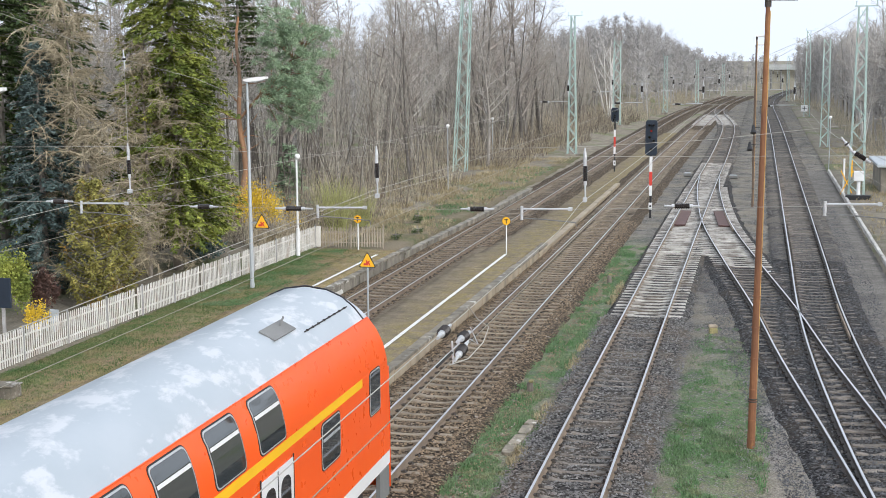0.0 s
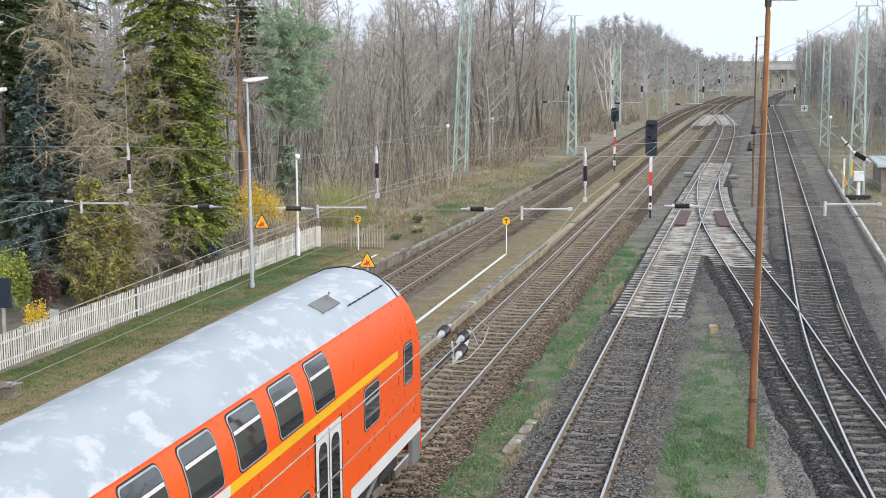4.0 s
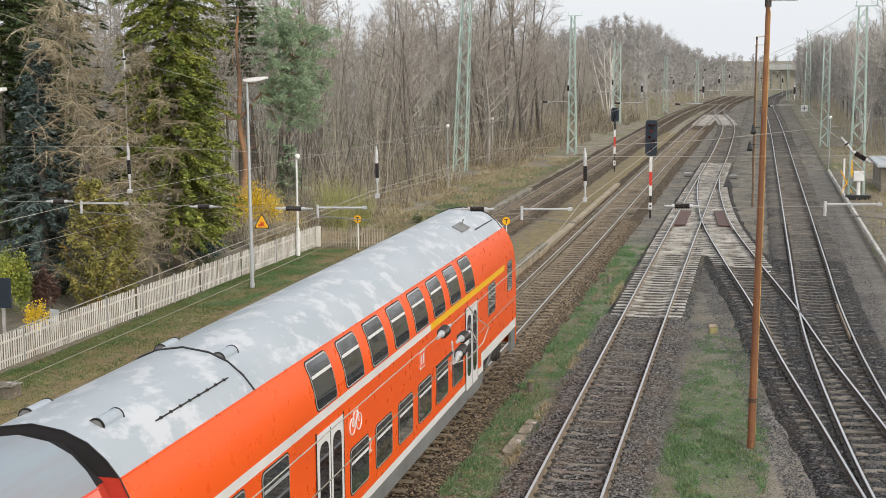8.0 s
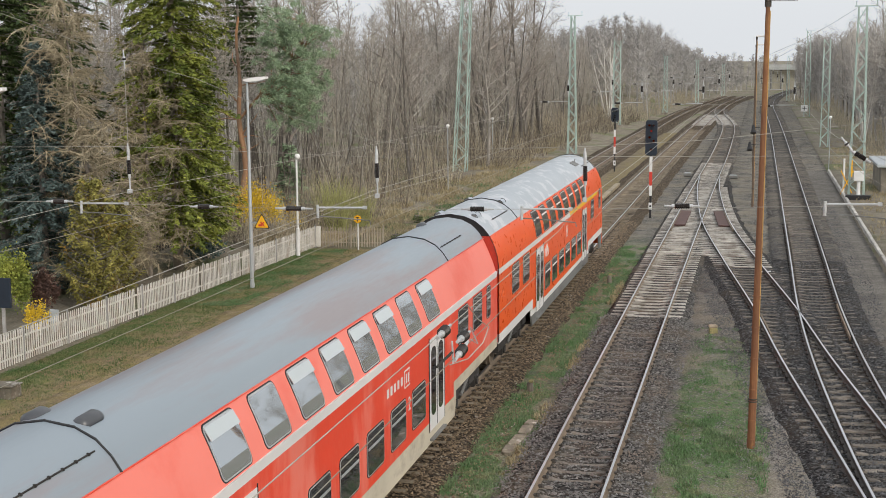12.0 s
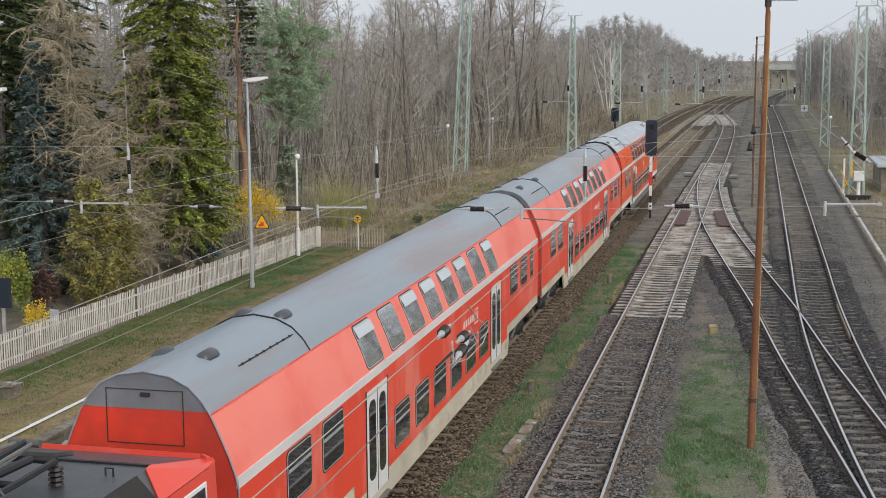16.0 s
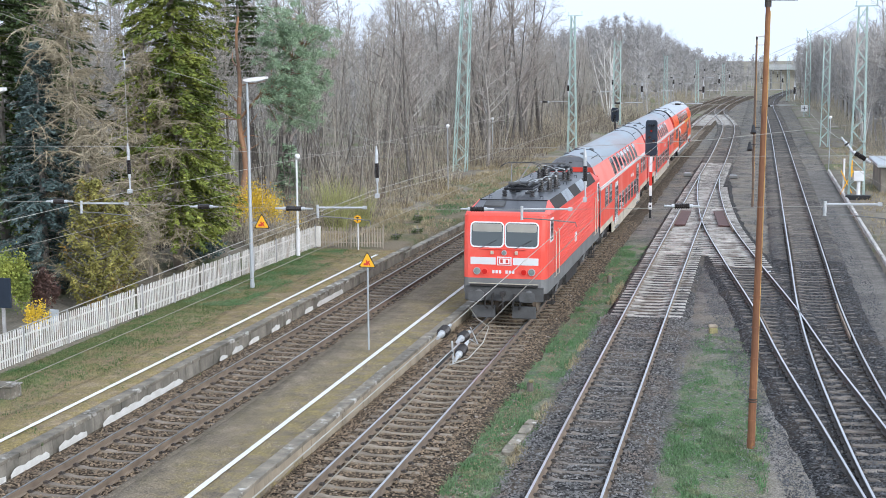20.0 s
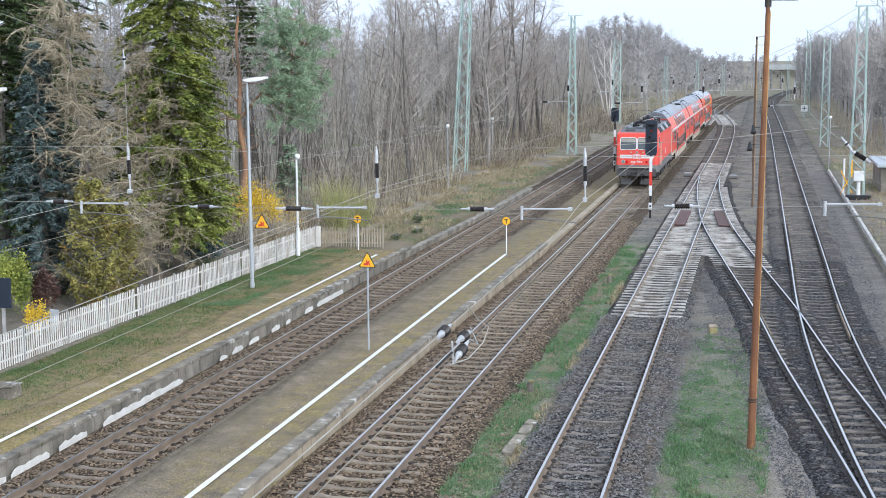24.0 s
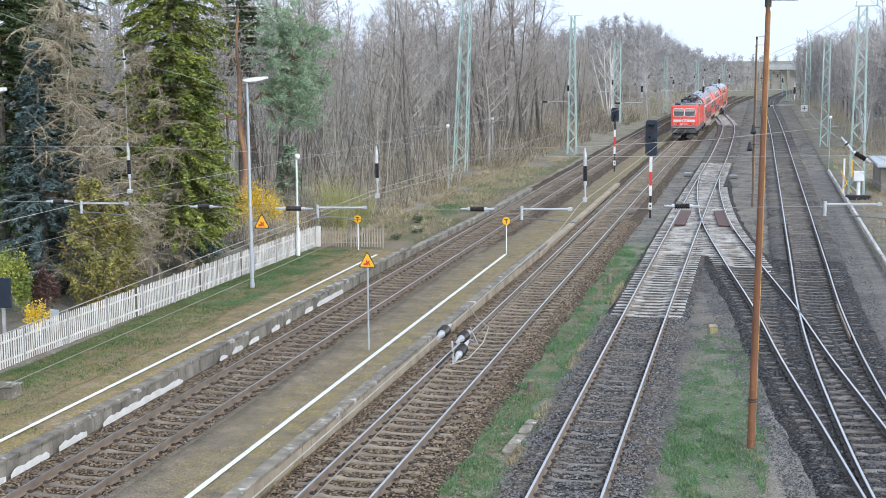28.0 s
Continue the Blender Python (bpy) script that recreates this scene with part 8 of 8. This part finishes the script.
def stems_mesh(seed, n, h, spread, material, r=0.012):
    rng = random.Random(seed)
    g = Geo()
    for i in range(n):
        a = rng.uniform(0, 2 * math.pi)
        q = (rng.gauss(0, spread * 0.25), rng.gauss(0, spread * 0.25), -0.1)
        sprout(g, rng, q, (math.cos(a) * spread / h, math.sin(a) * spread / h, 1), h * rng.uniform(0.5, 1.0), r, r * 0.4, 4, 3, 0.09, 0.02)
    return g.mesh("stems", material)


shrub("forsythia", "forsythia in full yellow blossom behind the fence", -23.1, 58.6, (bush_mesh(51, 1.15, 0.9, 2.7, 4200, YELLOWFLOWER, 0.085, 0.66, 42), stems_mesh(52, 80, 2.6, 1.0, SCRUB)))
shrub("forsythia", "forsythia with fading yellow blossom in the scrub", -22.3, 60.5, (bush_mesh(53, 0.9, 0.8, 2.0, 500, YELLOWFLOWER, 0.08, 0.6, 30), stems_mesh(54, 60, 2.2, 0.9, SCRUB)))
shrub("yellow_shrub", "low shrub with bright yellow leaves at the fence", -22.2, 37.3, (bush_mesh(55, 0.42, 0.42, 1.15, 700, YELLOWFLOWER, 0.09, 0.6, 14), stems_mesh(56, 14, 0.9, 0.3, SCRUB)))
shrub("rounded_thuja", "rounded yellow-green thuja bush", -24.75, 40.2, (bush_mesh(57, 0.55, 0.55, 2.2, 6000, N_GREEN, 0.10, 0.5, 60),))
shrub("thuja_bush", "olive-brown thuja bush with scorched tips", -23.2, 43.0, conifer_meshes(58, 4.7, 1.3, 0.05, N_BROWN, BARK, -0.45, 0.17, 70, 0.07, taper=0.6, size=0.15))
shrub("thuja_bush", "olive-brown thuja bush with scorched tips", -23.3, 45.0, conifer_meshes(59, 3.7, 1.0, 0.05, N_BROWN, BARK, -0.45, 0.17, 60, 0.06, taper=0.6, size=0.15))
shrub("thuja_bush", "dark reddish shrub behind the fence", -24.0, 41.0, (bush_mesh(60, 0.5, 0.5, 1.5, 2000, mat("dark_red_leaves", (0.10, 0.05, 0.035), (0.06, 0.035, 0.03), bump=0, spread=0.3, island=True), 0.12, 0.5, 24),))
shrub("juniper_bush", "blue-grey juniper under the conifers", -23.4, 53.0, (bush_mesh(61, 0.9, 0.6, 1.4, 3000, N_BLUE, 0.16, 0.5, 30),))
WILLOW = mat("yellow_green_willow_stems", (0.42, 0.42, 0.16), (0.30, 0.30, 0.13), scale=0.5, fine=8, bump=0, spread=0.3, island=True)
for x, y, h, k in ((-21.3, 65.5, 3.0, 81), (-20.9, 68.0, 2.4, 82), (-22.0, 67.0, 3.2, 83)):
    shrub("willow_shrub", "thicket of bare yellow-green willow stems", x, y, (stems_mesh(k, 150, h, 1.1, WILLOW, 0.014),))
for x, y, h in ((-18.33, 70.82, 0.6), (-17.44, 62.89, 0.55), (-17.14, 65.98, 0.45)):
    plant("pine_seedling", conifer_meshes(int(y * 10), h, 0.24, 0.05, N_DARK, BARK, 0.1, 0.12, 18, 0.02, size=0.10), "knee-high dark pine seedling on the verge", "sapling", "seedlings on the verge", pose(x, y, 0.0))
back = Geo()
for i in range(60):
    back.box(-27 + 0.0, -26.96, 44 + i * 0.3, 44.13 + i * 0.3, 0.1, 1.7)
part("dark_board_fence", back, T_DARK, None, "dark weathered board fence behind the garden trees", category="fence", kind="structure")


def undergrowth():
    """Thin ochre stems and suckers along the edge of the wood."""
    rng = random.Random(5)
    g = Geo()
    dark = Geo()
    for i in range(6400):
        u = rng.random()
        y = 59.5 + (u ** 1.5) * 150
        x = -20.9 - (rng.random() ** 1.4) * 10 - max(0, 66 - y) * 0.25
        if 98 < y < 108 and x > -24.5:
            continue
        clump = noise.noise(Vector((x * 0.5, y * 0.25, 2.0)))
        if clump < -0.25 and rng.random() < 0.7:
            continue
        h = rng.uniform(0.6, 2.6) * (0.7 if x > -22.3 else 1.0) * (1 + 0.7 * clump)
        q = g if rng.random() < 0.62 else dark
        p = Vector((x, y, ground_height(x, y) - 0.05))
        d = Vector((rng.gauss(0, 0.2), rng.gauss(0, 0.2), 1))
        sprout(q, rng, p, d, h, rng.uniform(0.008, 0.022), 0.005, 2, 3, 0.1, 0.02)
        for k in range(5):
            sliver(q, rng, p + d * h * rng.uniform(0.3, 0.9), (rng.gauss(0, 1), rng.gauss(0, 1), rng.uniform(0.0, 2)), h * rng.uniform(0.15, 0.4), 0.009)
    part("undergrowth", g, SCRUB, None, "dense thin ochre stems along the wood's edge", category="undergrowth", kind="stuff")
    g = Geo()
    for i in range(2600):
        y = 195 + rng.random() * 120
        x = -16.5 - rng.random() * 14 + max(0, y - 250) * 0.05
        p = Vector((x, y, -0.4))
        sprout(g, rng, p, (rng.gauss(0, 0.2), rng.gauss(0, 0.2), 1), rng.uniform(0.8, 3.0), 0.03, 0.01, 2, 3, 0.1, 0.0)
    for i in range(5200):
        y = 106 + rng.random() * 100
        x = -18.6 - rng.random() ** 1.3 * 9 + max(0, y - 150) * 0.02
        if noise.noise(Vector((x * 0.35, y * 0.12, 4.0))) < -0.12:
            continue
        sprout(g if rng.random() < 0.45 else dark, rng, Vector((x, y, ground_height(x, y) - 0.1)), (rng.gauss(0, 0.3), rng.gauss(0, 0.3), 1), rng.uniform(0.5, 2.2), 0.022, 0.008, 2, 3, 0.12, 0.0)
    for i in range(3600):
        y = 100 + rng.random() * 200
        x = wood_front(y) - 2.5 + rng.random() * 8
        sprout(g, rng, Vector((x, y, -0.2)), (rng.gauss(0, 0.2), rng.gauss(0, 0.2), 1), rng.uniform(0.5, 2.2), 0.018, 0.006, 2, 3, 0.1, 0.0)
    part("undergrowth", dark, SCRUB_DARK, None, "dark brown bramble stems along the wood's edge", category="undergrowth", kind="stuff")
    part("far_scrub", g, SCRUB, None, "thin brown scrub beside the far tracks", category="undergrowth", kind="stuff")


undergrowth()


def young_stems():
    """Slim curving young trees crowded at the wood's edge, some pale and some dark."""
    rng = random.Random(15)
    pale, dark = Geo(), Geo()
    for i in range(720):
        y = 72 + (rng.random() ** 1.35) * 130
        x = -22.6 - (rng.random() ** 1.2) * 13 - max(0, 68 - y) * 0.3
        if 98 < y < 109 and x > -25.0:
            continue
        g = pale if rng.random() < 0.55 else dark
        h = rng.uniform(3.5, 10.5)
        r = rng.uniform(0.016, 0.05)
        st = sprout(g, rng, (x, y, ground_height(x, y) - 0.1), (rng.gauss(0, 0.13), rng.gauss(0, 0.13), 1), h, r, r * 0.3, 6, 4, 0.07, 0.03)
        for k in range(5):
            q = st[rng.randint(2, 6)]
            sp = sprout(g, rng, q, (rng.gauss(0, 1), rng.gauss(0, 1), rng.uniform(0.6, 2.2)), h * rng.uniform(0.12, 0.3), r * 0.4, 0.006, 2, 3, 0.15, 0.08)
            for m in range(3):
                sliver(g, rng, sp[rng.randint(0, 2)], (rng.gauss(0, 1), rng.gauss(0, 1), rng.uniform(0.2, 2)), h * rng.uniform(0.04, 0.1), 0.009)
    part("young_stems", pale, mat("pale_young_bark", (0.43, 0.395, 0.335), (0.30, 0.27, 0.225), scale=0.8, fine=12, bump=0, spread=0.3, island=True), None, "slim pale young stems crowding the wood's edge", category="saplings", kind="stuff")
    part("young_stems", dark, mat("dark_young_bark", (0.17, 0.148, 0.125), (0.10, 0.086, 0.073), scale=0.8, fine=12, bump=0, spread=0.3, island=True), None, "slim dark young stems crowding the wood's edge", category="saplings", kind="stuff")


young_stems()


def tufts(name, label, n, place, h, material, seed, w=0.010):
    """Blades of grass set out by place(rng)."""
    rng = random.Random(seed)
    g = Geo()
    for i in range(n):
        q = place(rng)
        if q is None:
            continue
        x, y, z = q
        for k in range(3):
            a = rng.uniform(0, 2 * math.pi)
            hh = h * rng.uniform(0.4, 1.2)
            dx, dy = math.cos(a), math.sin(a)
            px, py = x + rng.gauss(0, 0.03), y + rng.gauss(0, 0.03)
            g.v += [(px - dy * w, py + dx * w, z - 0.03), (px + dy * w, py - dx * w, z - 0.03), (px + dx * hh * 0.7, py + dy * hh * 0.7, z + hh)]
            b = len(g.v) - 3
            g.f.append((b, b + 1, b + 2))
    part(name, g, material, None, label, category="grass", kind="stuff")


def strip(x0, x1, y0, y1, z, cut=0.0, fr=0.5):
    def f(rng):
        x, y = x0 + (x1 - x0) * rng.betavariate(1.6, 1.6), y0 + (y1 - y0) * rng.random() ** 1.3
        if noise.noise(Vector((x * fr * 1.6, y * fr, 7.3))) < cut:
            return None
        return (x, y, z)
    return f


tufts("grass_tufts", "short green grass on the strip beside the ballast", 26000, strip(-7.0, -5.0, 20, 66, -0.29, -0.10, 1.2), 0.055, BLADE, 1)
tufts("grass_tufts", "taller green grass round the rusty pole", 12000, strip(-2.1, 0.4, 22, 34, -0.28, 0.0, 1.3), 0.08, BLADE, 2)
tufts("grass_tufts", "thin green grass on the gravel by the pole", 6500, strip(-2.0, 0.2, 30, 46, -0.285, 0.05, 1.6), 0.055, BLADE, 22)
def fence_grass(rng):
    """Grass thickest along the fence, thinning out towards the walkway."""
    y = 26 + 32.5 * rng.random() ** 1.2
    return (-20.85 + (y - 27) * 0.016 + abs(rng.gauss(0, 1.25)), y, PH)


tufts("grass_tufts", "short dark grass on the side platform", 30000, fence_grass, 0.055, TURFBLADE, 3)
tufts("grass_tufts", "fresh green grass round the lamp pole", 15000, strip(-20.5, -17.4, 44, 58.5, PH, -0.05, 0.6), 0.055, BLADE, 23)
tufts("grass_tufts", "rough verge grass beyond the platform", 6000, strip(-20.0, -16.4, 58, 110, 0.0, -0.05), 0.10, BLADE, 4, 0.016)
tufts("dry_tufts", "dry weeds on the verge beyond the platform", 7000, strip(-20.6, -16.3, 58, 120, 0.0, -0.1, 0.4), 0.22, STRAW, 14, 0.014)
tufts("dry_tufts", "dry straw-coloured grass by the middle track", 3500, strip(-5.55, -4.85, 28, 60, -0.27, 0.05), 0.12, STRAW, 5)
tufts("dry_tufts", "dry grass along the wood's edge", 14000, strip(-25, -19.4, 60, 150, 0.05, -0.1, 0.3), 0.28, STRAW, 6, 0.018)
tufts("grass_tufts", "thin moss and grass on the low platform", 5000, strip(-12.0, -10.4, 22, 58, PH + 0.01, 0.1, 1.1), 0.022, STRAW, 7)
tufts("grass_tufts", "thin moss and grass along the walkway", 7000, strip(-18.4, -16.5, 24, 58, PH + 0.03, 0.08, 1.0), 0.025, TURFBLADE, 9)
tufts("dry_tufts", "dry grass tussocks beyond the yard kerb", 5000, strip(5.8, 12, 60, 150, -0.1, 0.0, 0.3), 0.22, STRAW, 8, 0.018)


def scatter_stones(name, line, y0, y1, n, material, label, half, pitch, start, cover, top=-0.205, seed=1, size=0.03):
    """Loose ballast stones: small four-sided lumps, thinned out over the sleepers."""
    r = np.random.RandomState(seed)
    y = y0 + (y1 - y0) * r.rand(n) ** 1.35
    off = r.uniform(-half - 0.55, half + 0.55, n)
    ao = np.abs(off)
    keep = np.abs(ao - 0.7525) > 0.085
    if pitch:
        ph = np.abs(((y - start) / pitch + 0.5) % 1.0 - 0.5) * pitch
        keep &= ~((ph < 0.12) & (ao < 1.22) & (r.rand(n) > np.where(ao < 0.72, cover * 0.4, cover + 0.5)))
    y, off, ao = y[keep], off[keep], ao[keep]
    m = len(y)
    x = np.array([line(q) for q in y]) + off
    z = top + np.where(ao > half, -(ao - half) * 0.42, 0) + np.where((ao > 0.84) & (ao < half), 0.045, 0) + r.uniform(-0.012, 0.022, m)
    s = size * r.uniform(0.6, 1.35, m)
    base = np.array([(1, 0, 0), (0, 1, 0), (-1, 0, 0), (0, -1, 0), (0.2, 0.1, 0.85)], float)
    jit = r.uniform(0.65, 1.3, (m, 5, 3))
    a = r.uniform(0, 6.283, m)
    v = base[None] * jit * s[:, None, None]
    vx = v[:, :, 0] * np.cos(a)[:, None] - v[:, :, 1] * np.sin(a)[:, None] + x[:, None]
    vy = v[:, :, 0] * np.sin(a)[:, None] + v[:, :, 1] * np.cos(a)[:, None] + y[:, None]
    vz = v[:, :, 2] + z[:, None]
    verts = np.stack([vx, vy, vz], -1).reshape(-1, 3)
    tri = np.array([(0, 1, 4), (1, 2, 4), (2, 3, 4), (3, 0, 4)])
    faces = (tri[None] + (np.arange(m) * 5)[:, None, None]).reshape(-1, 3)
    me = bpy.data.meshes.new(name)
    me.vertices.add(len(verts))
    me.vertices.foreach_set("co", verts.astype(np.float32).ravel())
    me.loops.add(faces.size)
    me.loops.foreach_set("vertex_index", faces.astype(np.int32).ravel())
    me.polygons.add(len(faces))
    me.polygons.foreach_set("loop_start", np.arange(0, faces.size, 3, dtype=np.int32))
    me.polygons.foreach_set("loop_total", np.full(len(faces), 3, dtype=np.int32))
    me.update(calc_edges=True)
    me.validate()
    me.materials.append(material)
    tagged(new(name, me), label, "ballast", kind="stuff")


scatter_stones("loose_ballast", line1, 20, 75, 34000, STONE, "loose brown ballast stones between the platform rails", 1.5, 0.65, 10.3, 0.22, top=-0.205, seed=1)
scatter_stones("loose_ballast", line2, 18, 75, 40000, STONE, "loose rust-brown ballast stones along the main rails", 1.6, 0.62, 10.3, 0.02, top=-0.212, seed=2)
scatter_stones("loose_ballast", line3, 20, 47, 20000, STONE_GREY, "loose grey ballast stones hiding the sleepers", 1.4, 0.62, 14.3, 0.6, top=-0.19, seed=3)
scatter_stones("loose_ballast", line4, 24, 70, 20000, STONE_DARK, "loose dark ballast stones along the outer rails", 1.5, 0.65, 20.3, 0.3, seed=4)
scatter_stones("loose_ballast", line5, 26, 59, 12000, STONE_DARK, "loose dark ballast stones along the crossover", 1.4, 0.65, 24.3, 0.4, seed=5, top=-0.21)
scatter_stones("loose_ballast", lambda y: line5(y) - 1.95, 27, 62, 9000, STONE_DARK, "dark stones strayed onto the gravel path", 0.25, 0, 0, 1, top=-0.29, seed=7, size=0.026)
scatter_stones("loose_ballast", lambda y: line4(y) + 2.0, 40, 90, 8000, STONE_DARK, "dark stones strayed towards the service road", 0.35, 0, 0, 1, top=-0.265, seed=8, size=0.03)
scatter_stones("loose_ballast", lambda y: line2(y) + 2.3, 18, 60, 9000, STONE, "brown stones strayed into the grass strip", 0.2, 0, 0, 1, top=-0.30, seed=9, size=0.028)
scatter_stones("loose_gravel", lambda y: -1.2, 24, 60, 12000, STONE_GREY, "loose gravel between the tracks", 1.3, 0, 0, 1, top=-0.30, seed=6, size=0.022)


# ---- what moves ----
# rear end of the cab car along its track, by time
RUN = [
    (0, -0.15), (0.5, -0.15), (1, 0), (1.5, 0.08), (2, 0.25), (2.5, 0.54), (3, 0.97), (3.5, 1.56), (4, 2.31), (4.5, 3.22), (5, 4.29), (5.5, 5.51), (6, 6.87), (6.5, 8.39), (7, 10.05), (7.5, 11.86), (8, 13.83), (8.5, 15.96), (9, 18.25), (9.5, 20.73), (10, 23.38), (10.5, 26.23), (11, 29.27), (11.5, 32.52), (12, 35.97), (12.5, 39.6), (13, 43.43), (13.5, 47.42), (14, 51.58), (14.5, 55.88), (15, 60.3), (15.5, 64.85), (16, 69.56), (16.5, 74.45), (17, 79.52), (17.5, 84.78), (18, 90.21), (18.5, 95.76), (19, 101.4), (19.5, 107.08), (20, 112.86), (20.5, 118.72), (21, 124.68), (21.5, 130.7), (22, 136.84), (22.5, 143.1), (23, 149.5), (23.5, 156.05), (24, 162.76), (24.5, 169.61), (25, 176.6), (25.5, 183.7), (26, 190.87), (26.5, 198.04), (27, 205.09), (27.5, 211.89), (28, 218.22),
]
OFFSETS = (0.0, -26.1, -52.75, -68.75)

def roll_wheels():
    """Turn every wheelset by the way that its vehicle has run."""
    ts = [r[0] for r in RUN]
    ss = [r[1] for r in RUN]
    for car, ax, y, r in WHEELS:
        rows, last = [], None
        for k in range(0, int(28.0 * FPS) + 1):
            sec = k / FPS
            a = -float(np.interp(sec, ts, ss)) / r
            if last is None or abs(a - last) > 0.7 or k == int(28.0 * FPS):
                rows.append((sec, Matrix.Translation((0, y, r)) @ Matrix.Rotation(a, 4, "X")))
                last = a
        walk(ax, rows)


def motions():
    """The train draws away along its track: each vehicle follows the line between its two bogies."""
    offsets = OFFSETS
    for (t, length), off in zip(CARS, offsets):
        rows = []
        for sec, r in RUN:
            y = r + off
            a, b = y + length * 0.15, y + length * 0.85
            ang = math.atan2(line2(b) - line2(a), b - a)
            xa = line2(a) + (line2(b) - line2(a)) * (y - a) / (b - a)
            rows.append((sec, pose(xa, y, 0, 0, 0, -math.degrees(ang))))
        walk(t, rows)
    roll_wheels()


motions()
